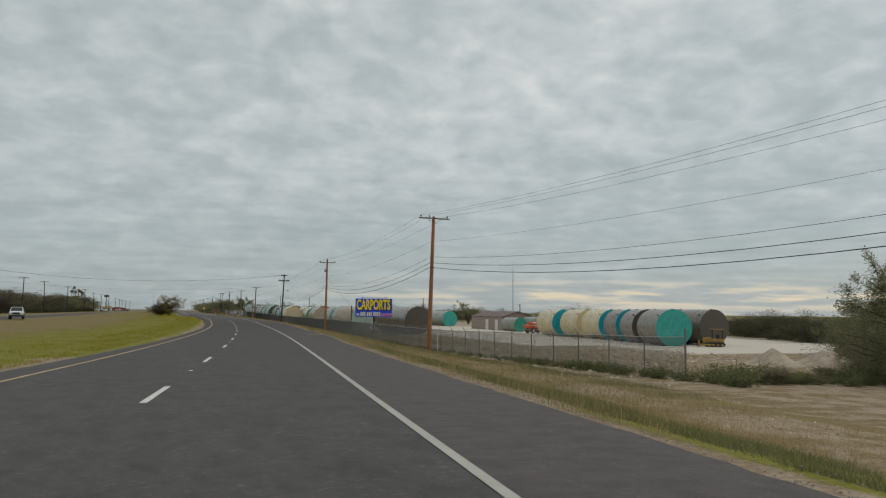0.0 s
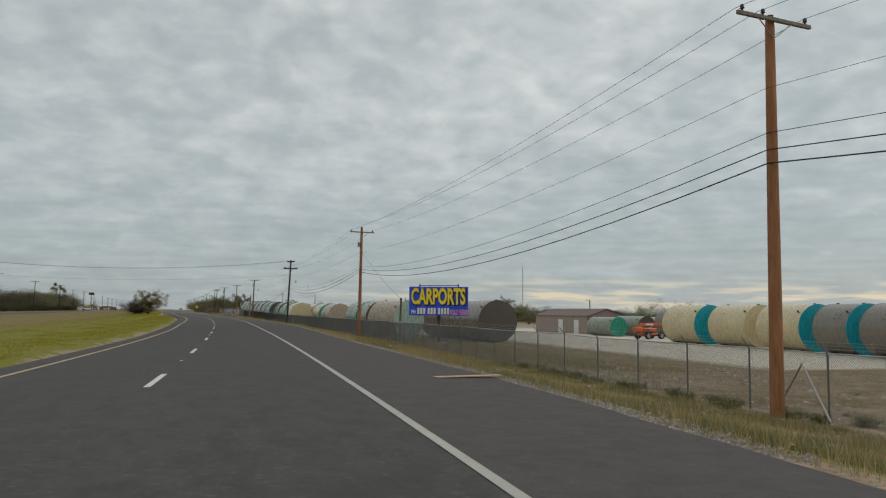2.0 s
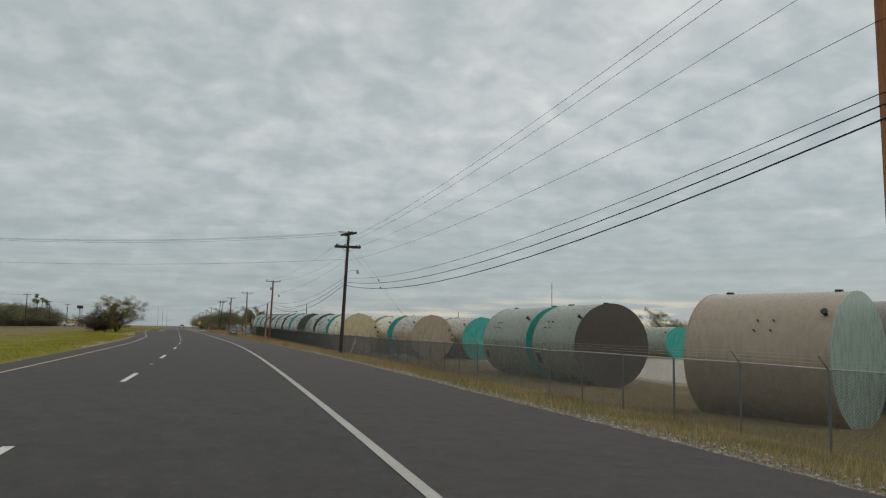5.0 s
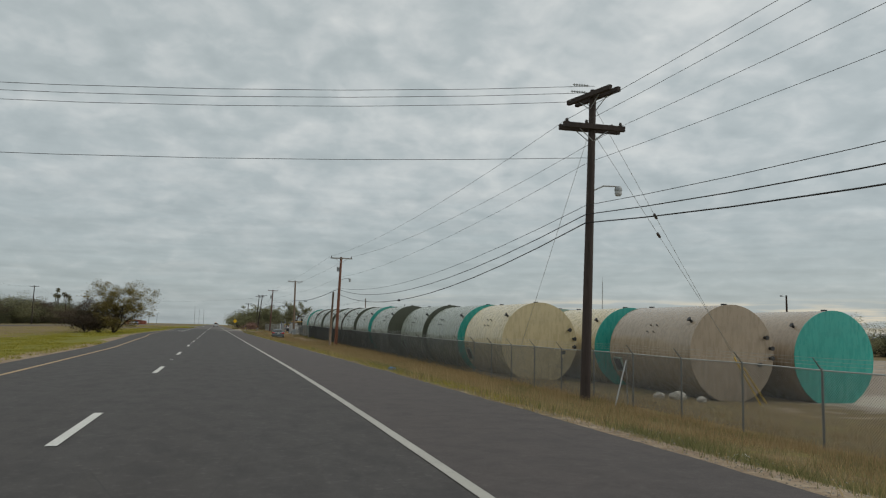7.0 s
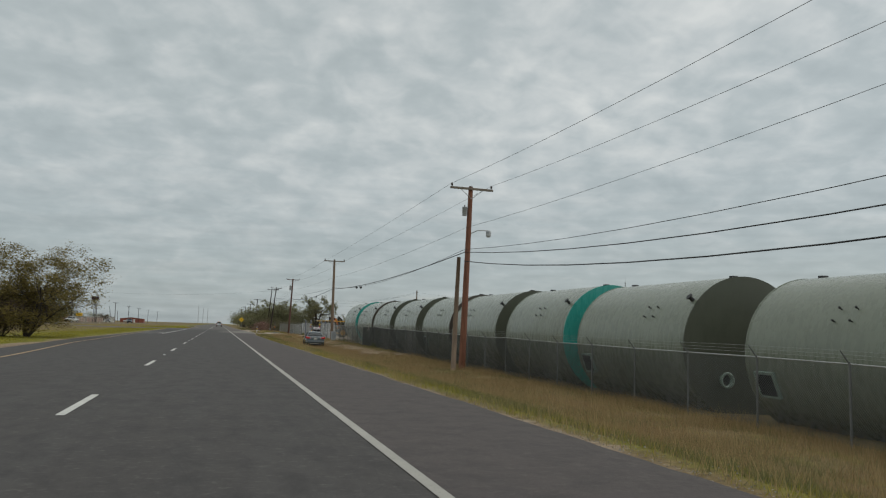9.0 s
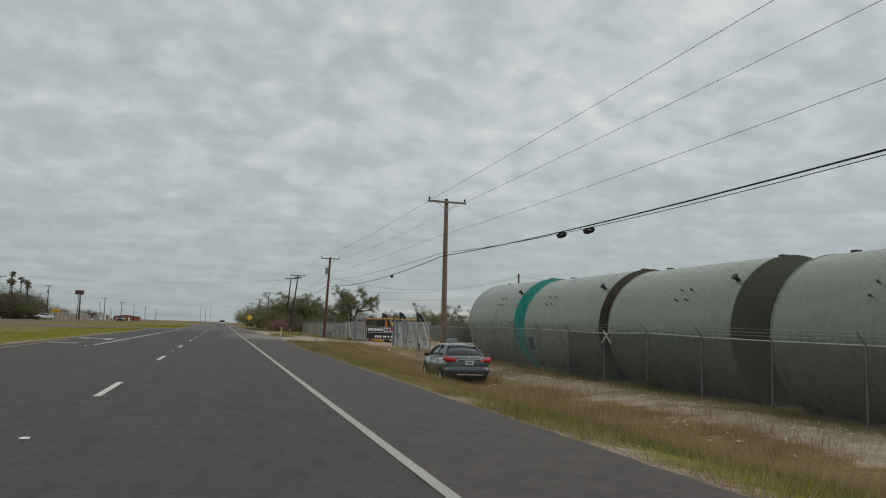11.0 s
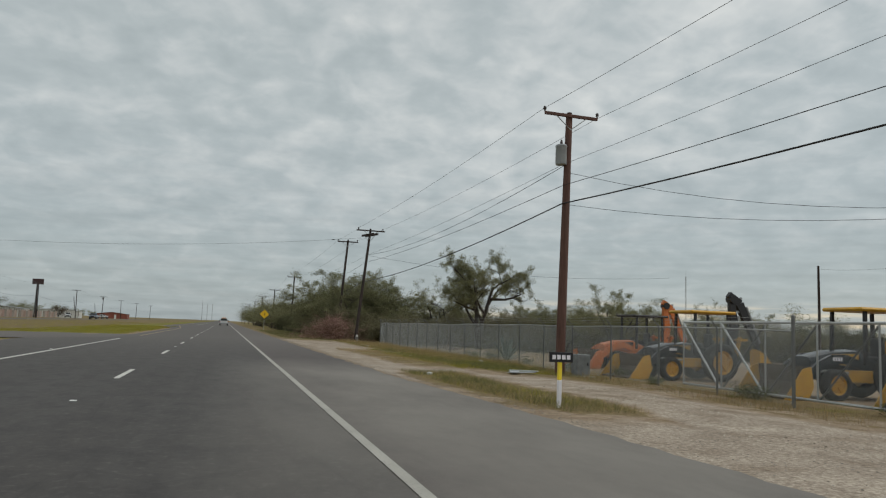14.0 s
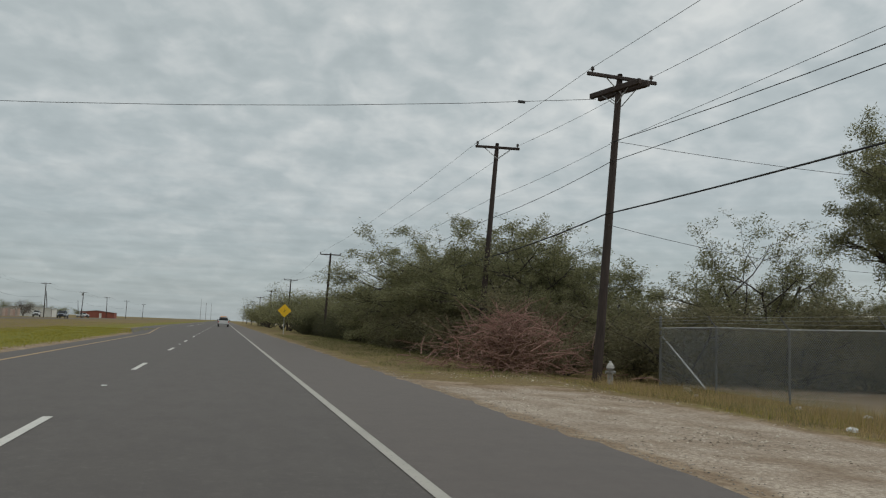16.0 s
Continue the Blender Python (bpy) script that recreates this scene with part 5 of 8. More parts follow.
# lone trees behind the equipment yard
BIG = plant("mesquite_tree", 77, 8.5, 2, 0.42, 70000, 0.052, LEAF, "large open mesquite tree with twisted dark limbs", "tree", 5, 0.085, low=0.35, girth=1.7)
put(BIG, 24.1, 403.6, 9.2, 0.6, 0.74)
put(MESQ[1], 23.2, 412.1, 7.1, 2.9, 0.85)
put(MESQ[2], 37.8, 403.4, 6.8, 1.9, 0.75)
put(MESQ[0], 33.1, 405.2, 5.0, 0.9, 1.1)
put(SCRUB[0], 30.8, 406.0, 3.4, 0.9, 1.2)
put(SCRUB[1], 27.6, 408.0, 3.0, 2.2, 1.2)
for i, (x, h) in enumerate(((38.5, 6.0), (41.5, 5.6), (48.0, 7.4), (52.5, 6.2), (64.0, 7.4), (68.0, 5.6))):
    put(MESQ[i % 3], x, 427.0 - 0.8 * i, h, i * 2.2, 0.9, "trees behind the yard")
for i, (x, y, h) in enumerate([(36.0, 417.0, 5.0), (42.3, 415.5, 6.6), (49.8, 421.8, 7.2), (40, 428, 5.2), (56, 417, 6.0), (62, 424, 5.4), (70, 416, 6.2), (80, 421, 5.5), (90, 412, 6.2), (47, 436, 6.0), (36, 440, 6.0), (100, 405, 6.5), (108, 392, 6.0), (74, 402, 5.2), (96, 380, 6.5), (104, 362, 6.8), (98, 340, 6.3)]):
    put((MESQ[i % 3] if i < 5 else FAR_M[i % 2]), x, y, h, i * 1.3, 1.15, "trees behind the yard")
for i in range(70):
    put(FAR_S[i % 2], 29 + i * 1.25 + rnd.uniform(-1, 1), 424 + rnd.uniform(-5, 8) - 0.45 * i * (i > 20), rnd.uniform(2.8, 4.6), rnd.uniform(0, 6.3), 1.5, "scrub behind the yard")
# scrub belt behind the tank yard
for i in range(64):
    y = 62 + 5.4 * i
    x = lerp(y, [60, 100, 180, 260, 400], [60, 82, 104, 100, 118]) + rnd.uniform(-4, 8)
    put(FAR_S[i % 2] if i % 5 else FAR_M[i % 2], x, y, rnd.uniform(3.2, 4.9), rnd.uniform(0, 6.3), 1.9, "scrub behind the tanks")
for i in range(20):
    put(FAR_S[i % 2], 45 + 2.2 * i + rnd.uniform(-2, 2), 58 + 1.2 * i + rnd.uniform(-3, 3), rnd.uniform(3.0, 5.0), rnd.uniform(0, 6.3), 1.7, "scrub behind the tanks")
for i, (x, y, h) in enumerate([(78, 236, 7.5), (86, 244, 5.5), (92, 200, 6.4), (84, 175, 5.8), (88, 262, 6.0), (75, 250, 4.8)]):
    put(MESQ[i % 3] if i == 0 else FAR_M[i % 2], x, y, h, i * 2.1, 1.1, "trees behind the tanks")
# corner by the road where the walk begins
for i, (x, y, h, w) in enumerate([(22.2, 36.6, 6.6, 0.85), (26.0, 41.0, 5.6, 1.0), (25.6, 35.8, 8.2, 1.1), (30.0, 45.0, 5.0, 1.1), (20.9, 33.2, 6.4, 0.8)]):
    put(MESQ[i % 3], x, y, h, i * 1.9, w, "trees at the fence corner")
for i, (x, y, h) in enumerate([(19.4, 35.2, 1.7), (20.6, 36.6, 2.4), (22.5, 40.0, 2.4), (18.0, 39.0, 0.8), (27, 40.5, 3.2), (22.5, 35.0, 3.2), (31, 46, 3.0)]):
    put(SCRUB[i % 2], x, y, h, i * 1.1, 1.15, "bushes at the fence corner")
for i in range(80):
    y = 37 + 0.72 * i + rnd.uniform(-0.5, 0.5)
    put(WEED, lerp(y, [38.8, 48, 56, 66, 74, 88, 96], [9.85, 9.7, 9.9, 10.2, 10.4, 11.0, 11.2]) - rnd.uniform(-0.7, 1.3), y, rnd.uniform(0.3, 0.75) * (0.5 if y > 56 else 0.9), rnd.uniform(0, 6.3), rnd.uniform(0.9, 1.6), "weeds along the fence")
for i in range(22):
    y = 290 + 4.4 * i
    if 322 < y < 351:
        continue
    put(WEED, 16.4 + rnd.uniform(-0.7, 0.8), y, rnd.uniform(0.25, 0.6), rnd.uniform(0, 6.3), rnd.uniform(0.9, 1.6), "weeds along the fence")
for i in range(26):
    x = 9.5 + 0.55 * i + rnd.uniform(-0.5, 0.5)
    put(WEED if i % 5 else SCRUB[i % 2], x, 36.6 + 0.1 * i + rnd.uniform(-1.6, 1.2), rnd.uniform(0.4, 0.95), rnd.uniform(0, 6.3), rnd.uniform(1.0, 1.6), "weeds at the fence corner")
for i, (x, y, h) in enumerate(((27, 50, 2.6), (30, 53, 3.2), (34, 55, 3.6), (38, 58, 3.4), (42, 60, 3.8), (46, 63, 4.2), (33, 50, 3.0), (37, 53, 3.4))):
    put(SCRUB[i % 2], x + 5, y - 2, h, i * 1.7, 1.3, "scrub behind the fence corner")
# median
BROWN_S = plant("scrub_bush", 35, 3.4, 6, 0.95, 12000, 0.056, LEAF_B, "dense dark brown bush on the median", "bush", 3, 0.30, low=0.1)
MED = plant("median_tree", 55, 6.2, 5, 0.62, 26000, 0.072, LEAF_Y, "broad multi-stem tree with yellowing olive leaves on the median", "tree", 4, 0.17, low=0.2)
put(MED, -11.0, 279.6, 7.0, 2.6, 1.2)
put(BROWN_S, -14.2, 278.6, 4.6, 0.4, 1.25, "", "dark dense bush beside the median tree")
put(BROWN_S, -13.0, 281.5, 3.6, 2.4, 1.2, "", "dark dense bush beside the median tree")
# tree line across the far carriageway
for i in range(44):
    y = 268 + 6.2 * i
    put(FAR_M[i % 2] if i % 4 == 1 else FAR_D if i % 4 == 2 else FAR_B, -60 + rnd.uniform(-6, 4), y, rnd.uniform(6.2, 9.4), rnd.uniform(0, 6.3), 1.5, "trees across the far carriageway")
for i in range(9):
    put(FAR_M[i % 2], -72 + rnd.uniform(-8, 8), 600 + 33 * i, rnd.uniform(4, 6.5), i * 1.7, 1.3, "trees across the far carriageway")


put(FAR_B, -52.6, 626.7, 5.0, 0.3, 1.2)
for i in range(30):
    put(FAR_S[i % 2], -56 + rnd.uniform(-3, 3), 272 + 9 * i, rnd.uniform(2.2, 3.6), rnd.uniform(0, 6.3), 1.5, "bushes across the far carriageway")


def palm(x, y, h):
    e = empty("palm_tree", Matrix.Translation((x, y, ground_at(x, y))), "tall slim fan palm above the far tree line", "palm")
    bm = bmesh.new()
    tube(bm, [(0, 0, -0.2), (0.1, 0, h * 0.5), (0.05, 0, h)], [0.22, 0.17, 0.15], 8)
    part("trunk", bm, BARK, e)
    rs = random.Random(int(y))
    bm = bmesh.new()
    for k in range(46):
        a, el = rs.uniform(0, 6.28), rs.uniform(-0.9, 1.2)
        d = Vector((math.cos(a) * math.cos(el), math.sin(a) * math.cos(el), math.sin(el)))
        s = d.cross(Vector((0, 0, 1))).normalized() * 0.16
        o0 = Vector((0.05, 0, h))
        p1, p2 = o0 + d * 0.9, o0 + d * 1.5 + Vector((0, 0, -0.3))
        vs = [bm.verts.new(q) for q in (o0, p1 - s * 1.6, p2, p1 + s * 1.6)]
        bm.faces.new(vs)
    part("crown", bm, LEAF_DK, e)


for x, y, h in ((-68.7, 562.5, 15.2), (-66.0, 563.5, 13.4), (-64.6, 566.0, 12.6), (-63.0, 560.0, 11.4), (-67.2, 557.0, 12.2), (-70.5, 568.0, 13.0)):
    palm(x, y, h)
for i, (x, y, h) in enumerate(((-66, 553, 9.6), (-70, 559, 10.4), (-62, 557, 8.8), (-60.5, 563, 8.2), (-74, 556, 10.0), (-66, 570, 9.4))):
    put(FAR_D, x, y, h, i * 1.3, 1.3, "trees across the far carriageway")


# grasses
def spread(fn, u, y, u0, u1, y0, y1, du=0.5, dy=1.0):
    """Values of fn(u, y) at many places, read from a coarse grid."""
    nu, ny = int((u1 - u0) / du) + 2, int((y1 - y0) / dy) + 2
    g = np.array([[fn(u0 + i * du, y0 + j * dy) for j in range(ny)] for i in range(nu)])
    a, b = (u - u0) / du, (y - y0) / dy
    i, j = a.astype(int), b.astype(int)
    a, b = a - i, b - j
    return g[i, j] * (1 - a) * (1 - b) + g[i + 1, j] * a * (1 - b) + g[i, j + 1] * (1 - a) * b + g[i + 1, j + 1] * a * b


def right_edge_at(y):
    ys = np.arange(0.0, 500.0, 1.0)
    return np.interp(y, ys, [right_edge(v) for v in ys])


def blades(name, zone, hgt, wid, mat, label, seed, lean=0.3, bare=0.0):
    """One mesh of grass blades over rectangles (u0, u1, y0, y1, blades per square metre)."""
    rs = np.random.RandomState(seed)
    out = []
    for u0, u1, y0, y1, dens in zone:
        k = int((u1 - u0) * (y1 - y0) * dens)
        u, y = rs.uniform(u0, u1, k), rs.uniform(y0, y1, k)
        p = spread(lambda a, b: noise.noise(Vector((a * 0.5, b * 0.5, seed))) + 0.5 * noise.noise(Vector((a * 1.7, b * 1.7, seed))), u, y, u0, u1, y0, y1, 0.3, 0.3)
        keep = p > bare - 0.12 + 0.6 * (rs.rand(k) - 0.5)
        u, y, p = u[keep], y[keep], p[keep]
        k = len(u)
        if 0 < u0 < 11:
            e = right_edge_at(y)
            u = np.where(u < 11, np.where(u < 6.35, u + e - 6.35, e + (u - 6.35) * (11 - e) / 4.65), u)
        z = spread(land, u, y, u0 - 1.0, u1 + 1.5, y0, y1) - 0.02
        x = u + spread(lambda a, b: line_x(b), u, y, u0 - 1.0, u1 + 1.5, y0, y1, 2.0, 2.0)
        h = hgt * (0.45 + 0.8 * rs.rand(k)) * (0.75 + 0.7 * np.clip(p, 0, 0.6))
        w = wid * (0.6 + 0.8 * rs.rand(k))
        t = rs.uniform(-1.3, 1.3, k)
        c, s = np.cos(t) * w, np.sin(t) * w
        sg = 1.0 if u0 > 0 else -1.0
        lx, ly = rs.normal(0, 1, k) * lean * h, rs.normal(0, 1, k) * lean * h
        a0, a1 = np.stack([x - c, y - s * sg, z], 1), np.stack([x + c, y + s * sg, z], 1)
        tip = np.stack([x + lx, y + ly, z + h], 1)
        out.append(np.stack([a0, a1, tip], 1).reshape(-1, 3))
    V = np.concatenate(out)
    me = bpy.data.meshes.new(name)
    me.from_pydata(V.tolist(), [], np.arange(len(V)).reshape(-1, 3).tolist())
    me.materials.append(mat)
    return tagged(new(name, me), label, "grass", kind="stuff")


G_DRY = leaf_mat("dry_grass_blades", (0.24, 0.168, 0.082), (0.58, 0.45, 0.225), 0.8)
G_GRN = leaf_mat("green_grass_blades", (0.102, 0.112, 0.046), (0.300, 0.285, 0.125), 0.8)
G_RUST = leaf_mat("rusty_grass_blades", (0.210, 0.138, 0.070), (0.53, 0.390, 0.205), 0.8)
G_MED = leaf_mat("median_grass_blades", (0.190, 0.186, 0.026), (0.47, 0.405, 0.068), 0.8)
# u from, u to, y from, y to, blades per square metre
blades("dry_verge_grass", [(6.45, 7.3, 18, 276, 130), (9.0, 15.8, 96, 160, 60), (8.8, 16.0, 205, 276, 60), (8.5, 11, 20, 66, 60), (10.5, 14.5, 16, 66, 45), (9, 15.5, 62, 96, 70), (15.8, 28, 92, 150, 80), (16, 18.5, 216, 316, 60), (12.6, 15.6, 301, 322, 60), (15.9, 19.5, 184, 216, 110), (17, 24, 150, 205, 40), (11.5, 15.3, 370, 406, 150), (16.2, 36, 40, 94, 26)], 0.36, 0.0036, G_DRY, "tall dry straw-coloured grass on the verge", 3)
blades("rusty_verge_grass", [(9.2, 15.8, 160, 205, 200), (8.8, 16.0, 205, 276, 240), (8.4, 12.6, 276, 301, 360), (12.6, 15.5, 276, 301, 110), (8.6, 12.6, 301, 328, 240), (12.6, 16.2, 301, 328, 70), (13.4, 15.5, 350, 372, 60), (11, 15.3, 372, 384, 60)], 0.34, 0.0036, G_RUST, "tall rusty brown dry grass on the verge", 13)
blades("short_straw_grass", [(8.0, 12.8, 301, 330, 620), (6.5, 8.2, 276, 330, 480), (12.8, 15.6, 301, 327, 160), (9.0, 11, 20, 96, 220), (13.2, 15.3, 353, 370, 60), (8.2, 10.8, 366, 381.5, 330), (12, 15.3, 370, 406, 110), (7.2, 9.2, 350, 361, 300), (9.8, 13.6, 14, 66, 200), (11.6, 14, 386, 408, 120)], 0.16, 0.0030, G_DRY, "short dry straw-coloured grass near the gate", 6, lean=0.5, bare=0.05)
blades("green_verge_grass", [(15.5, 16.4, 280, 314, 230), (12.7, 14.4, 296.2, 299.6, 260), (6.5, 6.95, 18, 300, 90), (6.9, 9.2, 16, 280, 340), (6.9, 9.2, 280, 301, 70), (7.0, 9.9, 14, 66, 760), (6.9, 11, 301, 329, 240), (6.45, 8.4, 276, 330, 260), (9.2, 15.4, 96, 205, 210), (8.6, 12, 205, 276, 260), (12, 16, 205, 276, 150), (14.2, 16.4, 280, 314, 200), (9.2, 15, 62, 96, 200), (13.6, 15.4, 352, 369, 40), (11.6, 15.4, 369, 406, 190), (10.4, 15.2, 365, 382, 260), (7.3, 9.0, 350, 361.5, 380), (11.0, 15.3, 362.5, 369, 340), (7.2, 13.0, 406, 470, 110), (15.6, 22, 362, 374, 25), (15.6, 30, 374, 408, 22), (16, 27, 94, 150, 110), (13.8, 16.5, 30, 96, 300), (10.2, 13.8, 26, 96, 120), (16.5, 34, 40, 94, 30)], 0.2, 0.0038, G_GRN, "short green grass along the pavement edge", 4, lean=0.45)
blades("yellow_green_verge_grass", [(6.45, 8.2, 186, 300, 200), (8.2, 11, 200, 276, 60), (7.2, 8.9, 351, 361, 110), (10.2, 15.2, 363, 383, 220), (11.4, 14.0, 376, 406, 60)], 0.17, 0.0038, G_MED, "short yellow-green grass close to the pavement", 23, lean=0.45)
blades("median_grass", [(-9.5, -5.0, 0, 225, 110), (-18, -9.5, 40, 335, 30), (-30, -18, 60, 335, 8), (-14, -8.4, 225, 335, 60), (-16, -8.2, 335, 384, 50), (-16, -5.2, 402, 480, 60), (-30, -16, 335, 384, 10), (-30, -16, 402, 560, 10)], 0.12, 0.011, G_MED, "short yellow-green grass on the median", 5, lean=0.5)


def brush_pile():
    rs = random.Random(9)
    e = empty("brush_pile", Matrix.Translation((12.0, 411.0, ground_at(12, 411))), "heap of cut dry reddish brown branches beside the verge", "brush pile")
    bm = bmesh.new()
    for k in range(1300):
        r, a = abs(rs.gauss(0, 0.5)), rs.uniform(0, 6.283)
        px, py = 3.6 * r * math.cos(a), 3.6 * r * math.sin(a)
        top = 2.1 * max(0.0, 1 - r * r * 0.75)
        z = rs.uniform(0, max(0.1, top))
        d = Vector((rs.gauss(0, 1), rs.gauss(0, 1), rs.gauss(0.12, 0.42))).normalized()
        ln = rs.uniform(0.4, 1.5)
        p = Vector((px, py, z))
        q = p + d * ln
        q.z = max(q.z, 0.02)
        mid = p.lerp(q, 0.5) + Vector((rs.gauss(0, 0.09), rs.gauss(0, 0.09), rs.gauss(0.03, 0.07)))
        w = rs.choice((0.006, 0.008, 0.010, 0.014, 0.022))
        tube(bm, [p, mid, q], [w, w * 0.8, w * 0.45], 3, False)
    part("branch_tangle", bm, TWIG, e)
    tips = [Vector((2.4 * abs(rs.gauss(0, 0.5)) * math.cos(a), 2.8 * abs(rs.gauss(0, 0.5)) * math.sin(a), rs.uniform(0.1, 1.3))) for a in [rs.uniform(0, 6.28) for _ in range(300)]]
    me = leaf_cloud(rs, tips, 3500, 0.07, 0.35)
    me.materials.append(leaf_mat("withered_leaves", (0.085, 0.050, 0.032), (0.24, 0.155, 0.10)))
    o = new("withered_foliage", me)
    o.parent = e


brush_pile()


def agave(x, y, h, seed):
    rs = random.Random(seed)
    e = empty("agave", Matrix.Translation((x, y, ground_at(x, y))), "blue-green agave rosette with long pointed leaves", "agave", "agaves in the yard")
    ma = bpy.data.materials.get("agave_leaf") or simple("agave_leaf", (0.13, 0.19, 0.16), 0.6, 0, 0.2, 3)
    for k in range(26):
        a, el = k * 2.4, radians(rs.uniform(18, 80))
        bm = bmesh.new()
        d = Vector((math.cos(a) * math.cos(el), math.sin(a) * math.cos(el), math.sin(el)))
        s = d.cross(Vector((0, 0, 1))).normalized()
        nrm = s.cross(d)
        rows = []
        for f, w in ((0.0, 0.07), (0.35, 0.11), (0.7, 0.07), (1.0, 0.005)):
            c = d * (h * f) + Vector((0, 0, 0.12 * f - 0.35 * f * f * (1 - math.sin(el))))
            rows.append([bm.verts.new(c - s * w), bm.verts.new(c - nrm * 0.03), bm.verts.new(c + s * w)])
        for r0, r1 in zip(rows, rows[1:]):
            for j in range(2):
                bm.faces.new((r0[j], r0[j + 1], r1[j + 1], r1[j]))
        part("leaf", bm, ma, e)


agave(17.0, 377.3, 1.25, 1)


def driftwood():
    rs = random.Random(4)
    e = empty("wood_pile", Matrix.Translation((17.9, 392.6, ground_at(17.9, 392.6))), "low heap of grey dead branches behind the fence", "wood pile")
    for k in range(26):
        bm = bmesh.new()
        p = Vector((rs.gauss(0, 0.25), rs.uniform(-2.0, 1.6), rs.uniform(0.04, 0.22)))
        d = Vector((rs.gauss(0, 0.4), rs.choice((-1, 1)), rs.uniform(0.0, 0.28)))
        ln = rs.uniform(0.5, 1.5)
        w = rs.uniform(0.02, 0.06)
        tube(bm, [p, p + d * ln * 0.5 + Vector((rs.gauss(0, 0.08), 0, rs.gauss(0.02, 0.05))), p + d * ln], [w, w * 0.8, w * 0.4], 6)
        part("branch", bm, W_GREY, e)


driftwood()


def soil_mound(x, y, r, h, seed):
    """Tipped heap of pale caliche."""
    bm = bmesh.new()
    rings = []
    for i in range(9):
        f = i / 8
        rings.append([bm.verts.new((r * f * math.cos(a) * (1 + 0.12 * noise.noise(Vector((math.cos(a) * 2, math.sin(a) * 2, seed)))), r * f * math.sin(a), h * (1 - f) ** 1.25 * (1 + 0.12 * noise.noise(Vector((math.cos(a) * 3 * f, math.sin(a) * 3 * f, seed + 5)))) - 0.1 * f)) for a in [k * math.pi / 12 for k in range(24)]])
    for a, b in zip(rings, rings[1:]):
        for k in range(24):
            bm.faces.new((a[k], b[k], b[(k + 1) % 24], a[(k + 1) % 24]))
    bmesh.ops.remove_doubles(bm, verts=bm.verts, dist=0.001)
    o = mesh_ob("soil_mound", bm, simple("tipped_caliche", (0.36, 0.30, 0.225), 0.95, 0, 0.3, 2.5, 0.5), smooth_shade=True)
    o.location = (x, y, ground_at(x, y))
    tagged(o, "tipped mound of pale caliche soil in the yard", "soil mound", "soil mounds")


soil_mound(32.5, 58.0, 2.6, 1.35, 1)
soil_mound(36.5, 57.0, 2.8, 1.2, 2)
soil_mound(40.5, 60.0, 2.4, 1.0, 3)

# ---- vehicles ----


def paint_mat(name, c, rough=0.3):
    m = Mat(name, rough)
    m.color(m.ramp(m.noise(3, 4), [(0.3, tuple(v * 0.9 for v in c)), (0.7, c)]))
    m.b.inputs["Coat Weight"].default_value = 0.9
    m.b.inputs["Coat Roughness"].default_value = 0.06
    return m.m


C_GREY, C_WHITE, C_BLUE = paint_mat("slate_car_paint", (0.055, 0.073, 0.083)), paint_mat("white_car_paint", (0.62, 0.63, 0.63)), paint_mat("dark_blue_car_paint", (0.03, 0.05, 0.09))
M_glass = Mat("tinted_glass", 0.06).color((0.018, 0.022, 0.024)).m
M_tyre = simple("tyre_rubber", (0.018, 0.018, 0.018), 0.85)
M_rim = simple("alloy_rim", (0.62, 0.62, 0.62), 0.4, 0.35)
M_red = Mat("red_tail_light", 0.15).color((0.42, 0.012, 0.012)).m
M_chrome = simple("chrome_trim", (0.6, 0.6, 0.6), 0.2, 0.9)
M_plate = simple("plate_white", (0.62, 0.62, 0.6), 0.5)
M_plastic = simple("black_plastic", (0.02, 0.02, 0.021), 0.6)
M_amber = simple("amber_lens", (0.7, 0.25, 0.02), 0.3)
M_lens = Mat("clear_lens", 0.1).color((0.55, 0.56, 0.56)).m


def loft(bm, stations):
    """Mirrored loft: each station is (y, [(x, z), ...]) from the bottom middle to the top middle."""
    rings = []
    for y, half in stations:
        ring = [bm.verts.new((x, y, z)) for x, z in half]
        ring += [bm.verts.new((-x, y, z)) for x, z in half[::-1] if abs(x) > 1e-6]
        rings.append(ring)
    for a, b in zip(rings, rings[1:]):
        for k in range(len(a)):
            bm.faces.new((a[k], a[(k + 1) % len(a)], b[(k + 1) % len(b)], b[k]))
    bm.faces.new(rings[0][::-1])
    bm.faces.new(rings[-1])
    return bm


def body_section(w, zb, zt, crown=0.03):
    zm = zb + (zt - zb) * 0.45
    return [(0, zb), (w * 0.86, zb), (w * 0.97, zb + 0.08), (w, zm), (w * 0.985, zt - 0.12), (w * 0.92, zt - 0.02), (w * 0.5, zt + crown * 0.7), (0, zt + crown)]


def roof_section(wb, wt, zb, zt):
    return [(0, zb), (wb, zb), (wb * 0.5 + wt * 0.5 + 0.02, (zb + zt) / 2), (wt, zt - 0.06), (wt * 0.85, zt - 0.01), (0, zt + 0.02)]


